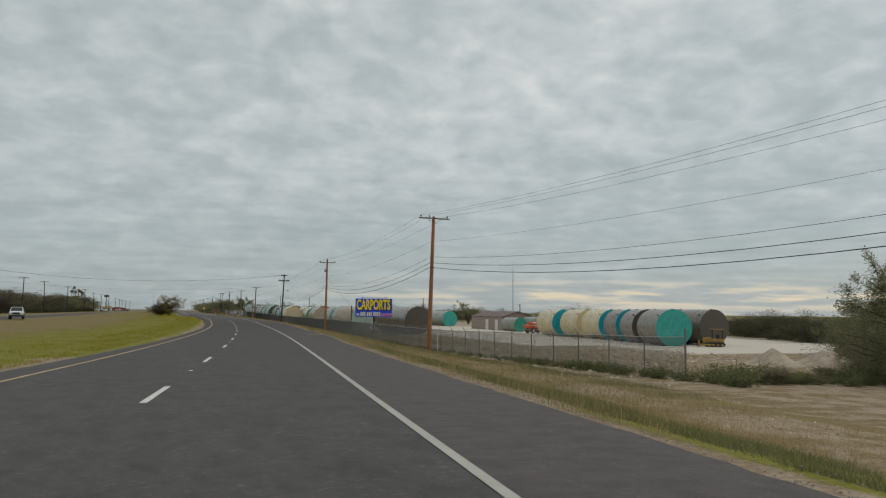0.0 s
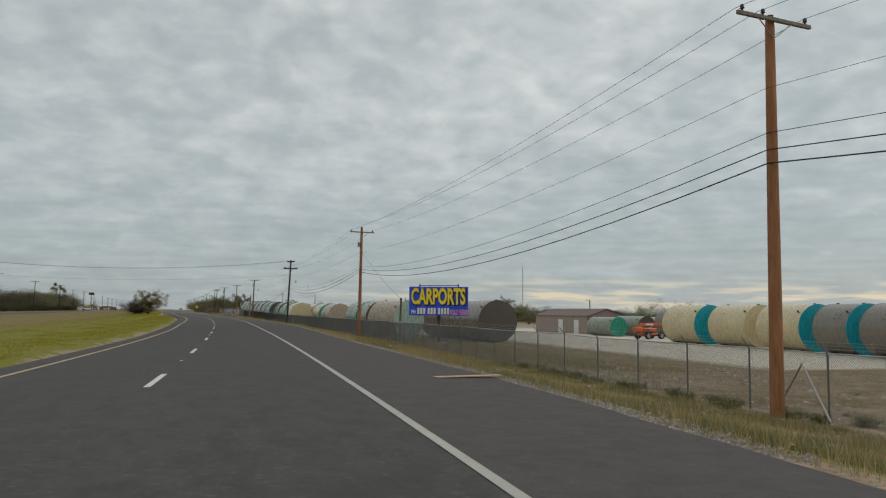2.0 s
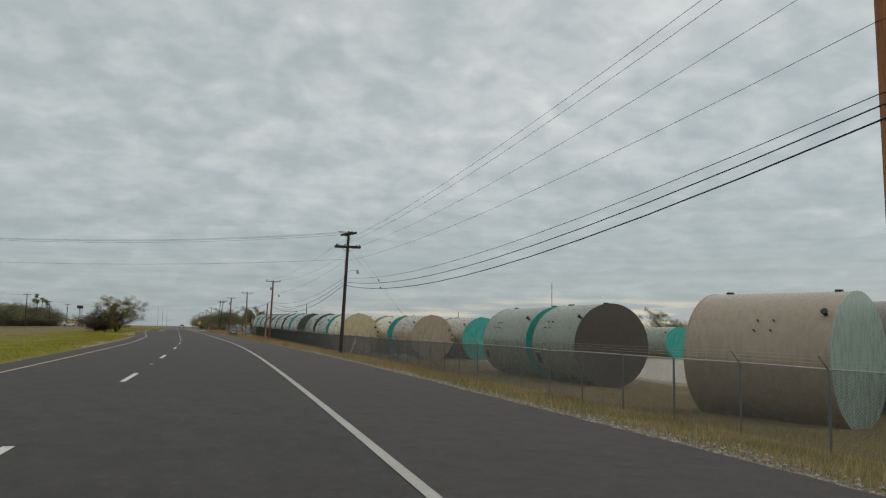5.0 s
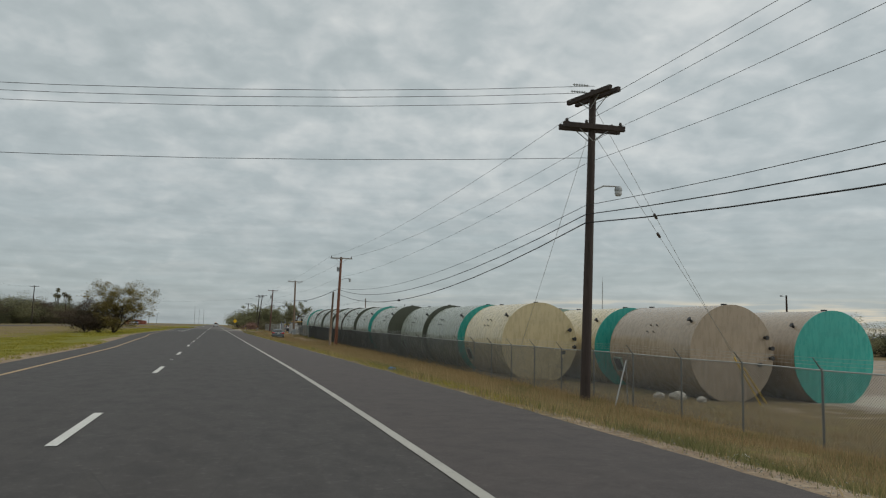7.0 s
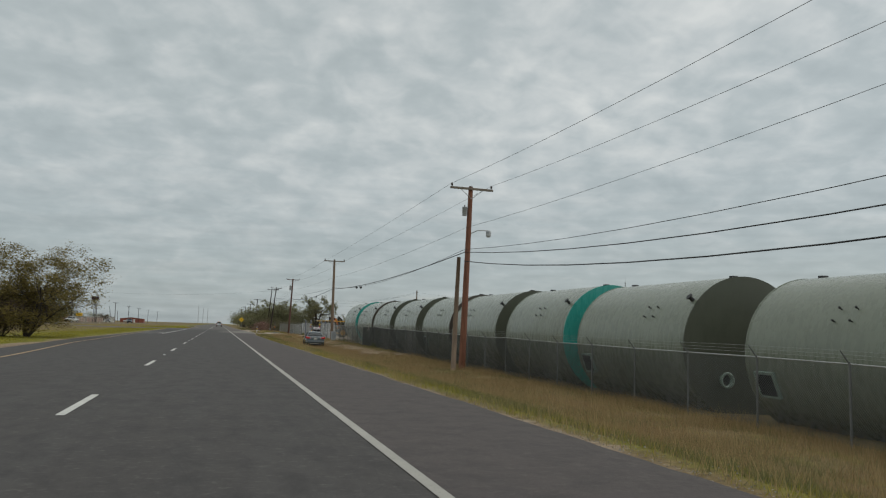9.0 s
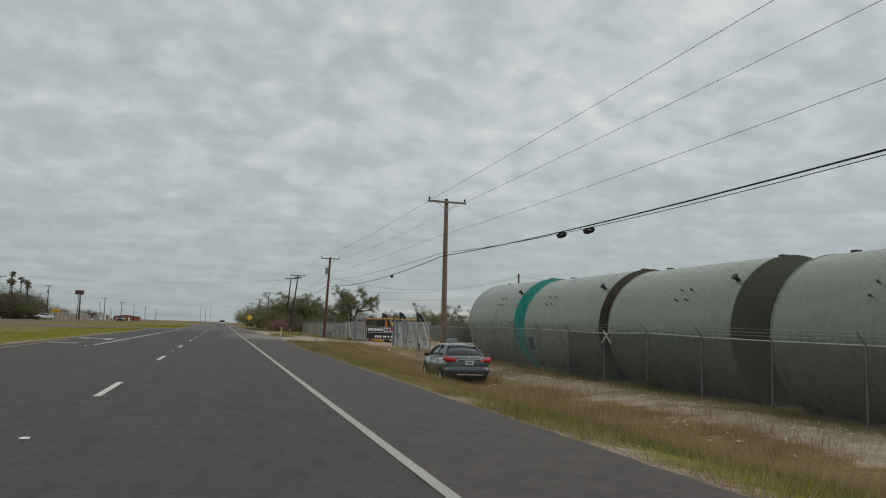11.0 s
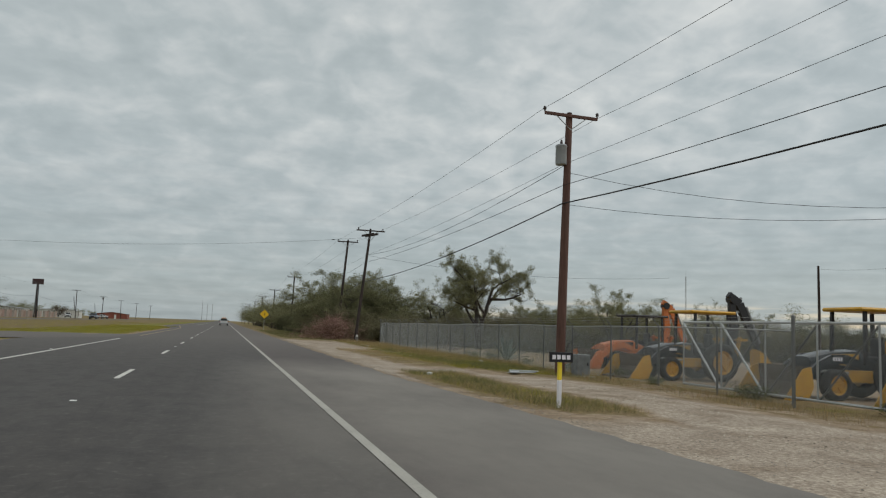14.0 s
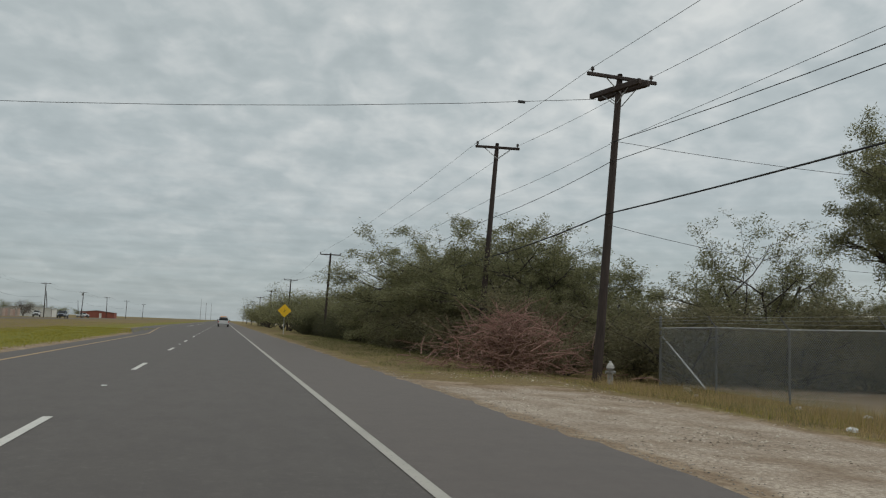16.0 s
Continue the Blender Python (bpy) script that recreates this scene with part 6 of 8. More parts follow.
def wheel(parent, x, y, r, width, side, rim=M_rim):
    t = Matrix.Translation((x, y, r)) @ Matrix.Rotation(radians(90 * side), 4, "Y")
    bm = bmesh.new()
    h = width / 2
    lathe(bm, [(r * 0.62, -h), (r * 0.93, -h), (r, -h * 0.6), (r, h * 0.6), (r * 0.93, h), (r * 0.62, h), (r * 0.62, -h)], 24, t)
    w = part("wheel", bm, M_tyre, parent, "black rubber tyre", True)
    bm = bmesh.new()
    lathe(bm, [(0, h * 0.55), (r * 0.12, h * 0.6), (r * 0.16, h * 0.35), (r * 0.5, h * 0.3), (r * 0.58, h * 0.7), (r * 0.63, h * 0.8), (r * 0.63, -h * 0.5)], 24, t)
    for k in range(5):
        a = 2 * math.pi * k / 5
        box(bm, r * 0.12, -r * 0.06, h * 0.35, r * 0.58, r * 0.06, h * 0.62, t @ Matrix.Rotation(a, 4, "Z"))
    part("rim", bm, rim, w, "spoked wheel rim")


def sedan(x, y, turn):
    e = empty("sedan", Matrix.Translation((x, y, ground_at(x, y) + 0.02)) @ Matrix.Rotation(radians(turn), 4, "Z"), "slate grey four-door sedan parked in the verge grass", "car")
    st = [(-2.31, body_section(0.62, 0.42, 0.80)), (-2.27, body_section(0.78, 0.30, 0.96)), (-2.05, body_section(0.86, 0.24, 1.03)), (-1.75, body_section(0.88, 0.21, 1.04)), (-1.3, body_section(0.885, 0.2, 1.0)), (-0.5, body_section(0.88, 0.19, 0.96)), (0.6, body_section(0.88, 0.19, 0.95)), (1.2, body_section(0.88, 0.2, 0.94)), (1.7, body_section(0.86, 0.22, 0.86)), (2.1, body_section(0.78, 0.27, 0.74)), (2.3, body_section(0.55, 0.38, 0.62))]
    bm = loft(bmesh.new(), st)
    part("body", bm, C_GREY, e, "slate grey painted body", True)
    st = [(-1.98, roof_section(0.72, 0.66, 0.98, 1.04)), (-1.45, roof_section(0.76, 0.60, 0.97, 1.27)), (-0.95, roof_section(0.78, 0.56, 0.95, 1.43)), (-0.3, roof_section(0.79, 0.57, 0.93, 1.47)), (0.25, roof_section(0.79, 0.57, 0.92, 1.44)), (0.75, roof_section(0.78, 0.58, 0.92, 1.28)), (1.35, roof_section(0.74, 0.66, 0.90, 0.96))]
    bm = loft(bmesh.new(), st)
    part("cabin_glass", bm, M_glass, e, "dark tinted glass", True)
    st = [(-1.15, [(0, 1.365), (0.55, 1.345), (0.60, 1.37), (0.5, 1.405), (0, 1.425)]), (-0.95, [(0, 1.40), (0.575, 1.37), (0.60, 1.40), (0.5, 1.455), (0, 1.475)]), (-0.3, [(0, 1.44), (0.59, 1.41), (0.61, 1.44), (0.5, 1.495), (0, 1.515)]), (0.25, [(0, 1.42), (0.59, 1.38), (0.61, 1.41), (0.5, 1.465), (0, 1.485)]), (0.5, [(0, 1.33), (0.59, 1.31), (0.61, 1.34), (0.5, 1.39), (0, 1.405)])]
    part("roof", loft(bmesh.new(), st), C_GREY, e, "slate grey roof", True)
    for s in (-1, 1):
        for pts in ([(0.78, 1.32, 0.93), (0.60, 0.5, 1.37)], [(0.77, -0.35, 0.95), (0.605, -0.32, 1.42)], [(0.76, -1.55, 1.02), (0.66, -1.35, 1.24), (0.585, -1.05, 1.37)]):
            bm = bmesh.new()
            tube(bm, [(s * p[0], p[1], p[2]) for p in pts], 0.045, 6)
            part("pillar", bm, C_GREY, e)
        bm = bmesh.new()
        tube(bm, [(s * 0.775, 1.1, 0.955), (s * 0.80, 0.2, 0.965), (s * 0.795, -1.0, 0.99), (s * 0.745, -1.6, 1.05)], 0.014, 5)
        part("window_trim", bm, M_chrome, e, "chrome window trim")
        for yy in (0.05, -0.95):
            bm = bmesh.new()
            box(bm, s * 0.875 - 0.02, yy - 0.1, 0.80, s * 0.875 + 0.025, yy + 0.1, 0.835, bev=0.008)
            part("door_handle", bm, M_chrome, e, "chrome door handle")
        for yy in (0.35, -0.72):
            bm = bmesh.new()
            box(bm, s * 0.879 - 0.005, yy - 0.006, 0.3, s * 0.879 + 0.006, yy + 0.006, 0.94)
            part("door_gap", bm, M_plastic, e)
        bm = bmesh.new()
        box(bm, s * 0.86, 0.78, 0.93, s * 1.04, 0.93, 1.06, bev=0.03)
        part("mirror", bm, M_plastic, e, "black door mirror")
        bm = bmesh.new()
        tube(bm, [(s * 0.40, -2.265, 0.885), (s * 0.60, -2.25, 0.89), (s * 0.78, -2.19, 0.90), (s * 0.865, -2.0, 0.95), (s * 0.872, -1.74, 0.985)], [0.03, 0.085, 0.115, 0.10, 0.02], 10)
        lamp = part("tail_light", bm, M_red, e, "red wrap-around tail light", True)
        bm = bmesh.new()
        box(bm, s * 0.55 - 0.08, -2.315, 0.86, s * 0.55 + 0.1, -2.29, 0.90)
        part("reversing_lens", bm, M_lens, lamp)
        for yy in (-1.38, 1.36):
            wheel(e, s * 0.80, yy, 0.325, 0.21, s)
            bm = bmesh.new()
            lathe(bm, [(0.385, -0.02), (0.40, 0.0), (0.30, 0.004)], 24, Matrix.Translation((s * 0.872, yy, 0.33)) @ Matrix.Rotation(radians(90 * s), 4, "Y"))
            part("wheel_arch", bm, M_plastic, e)
    bm = bmesh.new()
    box(bm, -0.46, -2.325, 0.915, 0.46, -2.29, 0.94, bev=0.008)
    part("boot_trim", bm, M_chrome, e, "chrome bar over the number plate")
    bm = bmesh.new()
    box(bm, -0.16, -2.34, 0.73, 0.16, -2.31, 0.89, bev=0.006)
    pl = part("number_plate", bm, M_plate, e, "white plate with plain dark bars")
    for k in range(5):
        bm = bmesh.new()
        box(bm, -0.11 + 0.045 * k, -2.345, 0.78, -0.08 + 0.045 * k, -2.34, 0.84)
        part("plate_bar", bm, M_plastic, pl)
    bm = bmesh.new()
    loft(bm, [(-2.40, body_section(0.66, 0.43, 0.63, 0)), (-2.36, body_section(0.80, 0.37, 0.67, 0)), (-2.1, body_section(0.885, 0.34, 0.69, 0)), (-1.86, body_section(0.885, 0.34, 0.68, 0))])
    part("rear_bumper", bm, C_GREY, e, "slate grey rear bumper", True)
    bm = bmesh.new()
    loft(bm, [(-2.39, body_section(0.60, 0.25, 0.43, 0)), (-2.30, body_section(0.74, 0.22, 0.45, 0)), (-2.0, body_section(0.82, 0.22, 0.45, 0))])
    part("bumper_insert", bm, M_plastic, e, "black lower bumper")
    bm = bmesh.new()
    box(bm, -0.5, -2.42, 0.345, 0.5, -2.38, 0.38, bev=0.008)
    part("diffuser_trim", bm, M_chrome, e, "thin bright bumper trim")
    bm = bmesh.new()
    lathe(bm, [(0, 0), (0.05, 0.0), (0.05, 0.02), (0, 0.03)], 14, Matrix.Translation((0, -2.30, 0.99)) @ Matrix.Rotation(radians(90), 4, "X"))
    part("badge", bm, M_chrome, e, "plain round chrome badge")
    return e


sedan(11.05, 297.05, -2.0)


def pickup(x, y, turn, paint, label, group="", lift=0.0, z=None, bar=False):
    g = ground_at(x, y) if z is None else z
    e = empty("pickup_truck", Matrix.Translation((x, y, g)) @ Matrix.Rotation(radians(turn), 4, "Z"), label, "pickup truck", group)
    st = [(-3.0, body_section(0.95, 0.62, 1.22, 0)), (-2.9, body_section(1.0, 0.52, 1.26, 0)), (-0.9, body_section(1.0, 0.46, 1.26, 0)), (-0.85, body_section(1.0, 0.46, 1.24, 0)), (1.2, body_section(1.0, 0.46, 1.24, 0.02)), (1.35, body_section(1.0, 0.48, 1.28, 0.05)), (2.5, body_section(0.98, 0.5, 1.24, 0.05)), (2.85, body_section(0.94, 0.5, 1.14, 0.02)), (2.95, body_section(0.88, 0.55, 1.05, 0))]
    part("body", loft(bmesh.new(), st), paint, e, "painted body", True)
    st = [(-0.85, roof_section(0.86, 0.74, 1.2, 1.62)), (-0.7, roof_section(0.88, 0.74, 1.2, 1.85)), (0.6, roof_section(0.88, 0.74, 1.2, 1.86)), (0.85, roof_section(0.87, 0.74, 1.2, 1.8)), (1.5, roof_section(0.86, 0.8, 1.2, 1.27))]
    part("cabin_glass", loft(bmesh.new(), st), M_glass, e, "dark glass", True)
    bm = bmesh.new()
    box(bm, -0.74, -0.76, 1.83, 0.74, 0.82, 1.91, bev=0.04)
    part("roof", bm, paint, e)
    for s in (-1, 1):
        for a, b in (((0.86, 1.45, 1.25), (0.74, 0.83, 1.82)), ((0.88, 0.15, 1.2), (0.75, 0.13, 1.84)), ((0.87, -0.82, 1.2), (0.745, -0.74, 1.84))):
            bm = bmesh.new()
            tube(bm, [(s * a[0], a[1], a[2]), (s * b[0], b[1], b[2])], 0.055, 6)
            part("pillar", bm, paint, e)
        for yy in (-1.85, 1.95):
            wheel(e, s * 0.88, yy, 0.41, 0.27, s)
            bm = bmesh.new()
            lathe(bm, [(0.47, -0.02), (0.50, 0.0), (0.36, 0.004)], 24, Matrix.Translation((s * 0.995, yy, 0.46)) @ Matrix.Rotation(radians(90 * s), 4, "Y"))
            part("wheel_arch", bm, M_plastic, e)
        bm = bmesh.new()
        box(bm, s * 0.93 - 0.06, -3.02, 0.85, s * 0.93 + 0.06, -2.97, 1.18, bev=0.01)
        part("tail_light", bm, M_red, e, "red tail light")
        bm = bmesh.new()
        box(bm, s * 0.72 - 0.16, 2.88, 0.86, s * 0.72 + 0.16, 2.97, 1.06, bev=0.02)
        part("headlight", bm, M_lens, e, "clear headlight")
        bm = bmesh.new()
        box(bm, s * 0.98, 1.0, 1.2, s * 1.2, 1.12, 1.42, bev=0.03)
        part("mirror", bm, M_plastic, e)
    bm = bmesh.new()
    box(bm, -0.92, 2.86, 0.45, 0.92, 3.1, 0.72, bev=0.04)
    part("front_bumper", bm, M_plastic, e, "black front bumper")
    bm = bmesh.new()
    box(bm, -0.5, 2.9, 0.78, 0.5, 2.985, 1.08, bev=0.02)
    part("grille", bm, M_plastic, e)
    bm = bmesh.new()
    box(bm, -0.95, -3.12, 0.5, 0.95, -2.98, 0.7, bev=0.03)
    part("rear_bumper", bm, M_chrome, e, "chrome rear bumper")
    bm = bmesh.new()
    box(bm, -0.86, -3.03, 0.78, 0.86, -3.005, 1.22, bev=0.01)
    part("tailgate", bm, paint, e)
    bm = bmesh.new()
    box(bm, -0.85, -2.85, 1.262, 0.85, -0.98, 1.27)
    part("bed_cover", bm, M_plastic, e, "black bed")
    if bar:
        bm = bmesh.new()
        box(bm, -0.6, -0.2, 1.915, 0.6, 0.1, 2.04, bev=0.03)
        part("light_bar", bm, M_amber, e, "amber roof light bar")
    return e


pickup(1.95, 540, 0, C_WHITE, "white pickup truck with amber roof light driving ahead", bar=True)
pickup(40.2, 368.9, 62, C_WHITE, "white crew-cab pickup parked on the dirt yard")
pickup(-33.7, 146.2, 187, C_WHITE, "white pickup truck on the far carriageway", "traffic across the median", z=0.13)
pickup(-37.5, 600, 182, C_BLUE, "dark blue pickup truck on the far carriageway", "traffic across the median", z=0.13)
for i, (x, y) in enumerate(((-46, 505), (-52, 640), (-49, 700), (-60, 545))):
    pickup(x, y, 160 + 30 * i, C_WHITE, "white pickup truck parked beyond the far carriageway", "parked trucks")

# ---- machines ----
D_HOOD = simple("dark_hood_paint", (0.024, 0.030, 0.036), 0.22, 0, 0.3, 3)
R_LIFT = simple("red_orange_lift_paint", (0.50, 0.105, 0.035), 0.4, 0, 0.15, 3)
R_BUCKET = simple("rusty_bucket_steel", (0.085, 0.062, 0.045), 0.7, 0, 0.4, 3)
Y_OLD = simple("faded_yellow_paint", (0.36, 0.21, 0.05), 0.6, 0, 0.3, 3)
Y_MACH, O_MACH, B_MACH = simple("yellow_machine_paint", (0.62, 0.33, 0.02), 0.45, 0, 0.15, 3), simple("orange_machine_paint", (0.56, 0.16, 0.035), 0.45, 0, 0.18, 3), simple("black_machine_paint", (0.018, 0.018, 0.02), 0.5)


def beam(bm, a, b, w, h, w2=None, h2=None):
    """A tapered box beam between two points."""
    a, b = Vector(a), Vector(b)
    d = (b - a).normalized()
    s = d.cross(Vector((0, 0, 1)) if abs(d.z) < 0.97 else Vector((0, 1, 0))).normalized()
    n = s.cross(d)
    q = []
    for p, ww, hh in ((a, w, h), (b, w2 or w, h2 or h)):
        q.append([bm.verts.new(p + s * sx * ww / 2 + n * sz * hh / 2) for sx, sz in ((-1, -1), (1, -1), (1, 1), (-1, 1))])
    for k in range(4):
        bm.faces.new((q[0][k], q[0][(k + 1) % 4], q[1][(k + 1) % 4], q[1][k]))
    bm.faces.new(q[0][::-1])
    bm.faces.new(q[1])
    return bm


def backhoe(x, y, turn, main, label, raised=True, roof=None):
    """Loader backhoe facing +y, the digging arm behind."""
    e = empty("backhoe_loader", Matrix.Translation((x, y, ground_at(x, y))) @ Matrix.Rotation(radians(turn), 4, "Z"), label, "backhoe", "backhoes in the yard")
    for s in (-1, 1):
        wheel(e, s * 0.78, -0.55, 0.74, 0.46, s, main)
        wheel(e, s * 0.8, 1.65, 0.46, 0.32, s, main)
    bm = bmesh.new()
    loft(bm, [(-1.3, body_section(0.42, 0.55, 1.1, 0)), (-0.2, body_section(0.45, 0.5, 1.15, 0)), (0.55, body_section(0.48, 0.5, 1.45, 0.03)), (1.4, body_section(0.44, 0.55, 1.4, 0.03)), (2.15, body_section(0.38, 0.6, 1.22, 0.02))])
    part("hood", bm, D_HOOD if main is Y_MACH else main, e, "sloping engine hood")
    dark = D_HOOD if main is Y_MACH else main
    for s in (-1, 1):
        bm = bmesh.new()
        beam(bm, (s * 0.475, 0.58, 1.16), (s * 0.455, 1.5, 1.2), 0.05, 0.42, 0.05, 0.24)
        part("hood_panel", bm, main if main is Y_MACH else B_MACH, e, "painted side panel of the hood")
        bm = bmesh.new()
        box(bm, s * 0.5 - 0.06, -0.2, 0.52, s * 0.5 + 0.06, 1.25, 0.88, bev=0.02)
        part("side_frame", bm, main, e, "painted side frame and step")
    for s in (-1, 1):
        for yy in (-1.05, 0.5):
            bm = bmesh.new()
            beam(bm, (s * 0.68, yy, 1.05), (s * 0.66, yy * 0.95, 2.62), 0.09, 0.09)
            part("cab_post", bm, B_MACH, e)
    bm = bmesh.new()
    box(bm, -0.82, -1.3, 2.62, 0.82, 0.75, 2.74, bev=0.05)
    part("canopy_roof", bm, roof or main, e, "painted canopy roof")
    bm = bmesh.new()
    box(bm, -0.26, -0.5, 1.15, 0.26, 0.0, 1.3, bev=0.04)
    box(bm, -0.26, -0.62, 1.25, 0.26, -0.5, 1.85, bev=0.04)
    part("seat", bm, B_MACH, e, "black operator seat")
    bm = bmesh.new()
    tube(bm, [(0, 0.55, 1.3), (0, 0.3, 1.62)], 0.03, 6)
    part("steering_column", bm, B_MACH, e)
    for s in (-1, 1):
        bm = bmesh.new()
        arch = [(0.62, 1.02, 0.22), (1.15, 1.2, 0.27), (1.6, 1.18, 0.28), (2.05, 0.98, 0.27), (2.45, 0.62, 0.24), (2.72, 0.34, 0.18)]
        for (ya, za, ha), (yb, zb, hb) in zip(arch, arch[1:]):
            beam(bm, (s * 0.62, ya, za), (s * 0.62, yb, zb), 0.11, ha, 0.11, hb)
        arm = part("loader_arm", bm, dark, e, "thick curved loader arm")
        if main is Y_MACH:
            for k in range(4):
                bm = bmesh.new()
                box(bm, s * 0.679 - 0.005, 1.3 + 0.085 * k, 1.14, s * 0.679 + 0.005, 1.36 + 0.085 * k, 1.25)
                part("print_bar", bm, M_wht, arm)
        bm = bmesh.new()
        tube(bm, [(s * 0.56, 1.0, 0.8), (s * 0.56, 2.1, 0.85)], 0.045, 8)
        part("hydraulic_cylinder", bm, M_steel, e, "grey hydraulic cylinder")
    bm = bmesh.new()
    prof = [(2.74, 0.92), (2.68, 0.45), (2.82, 0.12), (3.5, 0.06)]
    vs0 = [bm.verts.new((-1.1, p, z)) for p, z in prof] + [bm.verts.new((-1.1, p + 0.05, z + 0.05)) for p, z in prof[::-1]]
    vs1 = [bm.verts.new((1.1, v.co.y, v.co.z)) for v in vs0]
    for k in range(len(vs0)):
        bm.faces.new((vs0[k], vs0[(k + 1) % len(vs0)], vs1[(k + 1) % len(vs0)], vs1[k]))
    part("loader_bucket", bm, R_BUCKET, e, "wide rusty brown front bucket")
    for s in (-1, 1):
        bm = bmesh.new()
        vs = [[bm.verts.new((s * 1.12 + dx, p, z)) for p, z in ((2.72, 0.97), (2.64, 0.42), (2.80, 0.08), (3.62, 0.03), (3.0, 0.9))] for dx in (-0.012, 0.012)]
        for k in range(5):
            bm.faces.new((vs[0][k], vs[0][(k + 1) % 5], vs[1][(k + 1) % 5], vs[1][k]))
        bm.faces.new(vs[0][::-1])
        bm.faces.new(vs[1])
        part("bucket_side", bm, main, e, "painted bucket side plate")
    top = 3.35 if raised else 2.5
    bm = bmesh.new()
    beam(bm, (0, -1.45, 0.85), (0, -1.75, (top + 0.5) * 0.55), 0.2, 0.3, 0.22, 0.36)
    beam(bm, (0, -1.75, (top + 0.5) * 0.55), (0, -1.62, top - 0.1), 0.22, 0.36, 0.18, 0.22)
    part("boom", bm, B_MACH if main is Y_MACH else main, e, "digging boom")
    bm = bmesh.new()
    beam(bm, (0, -1.5, top + 0.12), (0, -2.0, top - 0.25), 0.18, 0.24, 0.2, 0.34)
    beam(bm, (0, -2.0, top - 0.25), (0, -2.95, 1.2), 0.2, 0.34, 0.14, 0.18)
    part("dipper_arm", bm, B_MACH if main is Y_MACH else main, e, "dipper arm")
    bm = bmesh.new()
    lathe(bm, [(0, -0.17), (0.17, -0.17), (0.17, 0.17), (0, 0.17)], 14, Matrix.Translation((0, -1.66, top - 0.08)) @ Matrix.Rotation(radians(90), 4, "Y"))
    part("pivot", bm, B_MACH, e)
    for a, b, w in (((0.0, -1.62, 1.3), (0.0, -1.98, top - 0.75), 0.07), ((0.0, -1.98, top - 0.6), (0.0, -2.1, top + 0.02), 0.055), ((0.0, -2.35, top - 0.35), (0.0, -3.0, 1.55), 0.055)):
        bm = bmesh.new()
        tube(bm, [a, b], w, 8)
        part("hydraulic_cylinder", bm, M_steel, e, "grey hydraulic cylinder")
    bm = bmesh.new()
    loft(bm, [(-3.35, [(0, 0.45), (0.3, 0.5), (0.3, 0.7), (0, 0.75)]), (-3.1, [(0, 0.35), (0.32, 0.38), (0.32, 1.0), (0, 1.1)]), (-2.75, [(0, 0.6), (0.3, 0.62), (0.3, 1.25), (0, 1.3)])])
    part("digging_bucket", bm, main, e, "toothed digging bucket")
    for s in (-1, 1):
        bm = bmesh.new()
        beam(bm, (s * 0.5, -1.35, 0.7), (s * 0.75, -1.5, 1.75), 0.12, 0.14)
        box(bm, s * 0.75 - 0.18, -1.7, 1.6, s * 0.75 + 0.18, -1.35, 1.68)
        part("stabiliser", bm, main, e, "folded stabiliser leg")
    return e


BY, BO = "yellow and black backhoe loader parked behind the fence", "orange backhoe loader parked behind the fence"
backhoe(21.9, 353.0, 92, Y_MACH, BY)
backhoe(20.7, 356.8, 88, Y_MACH, BY)
backhoe(20.2, 364.6, 90, Y_MACH, BY)
backhoe(22.2, 372.6, 94, O_MACH, BO, roof=B_MACH)
backhoe(49.4, 347.4, 80, O_MACH, "orange loader parked by the open shed", False)
backhoe(55.0, 362.0, 95, Y_MACH, "yellow loader parked by the open shed", False)


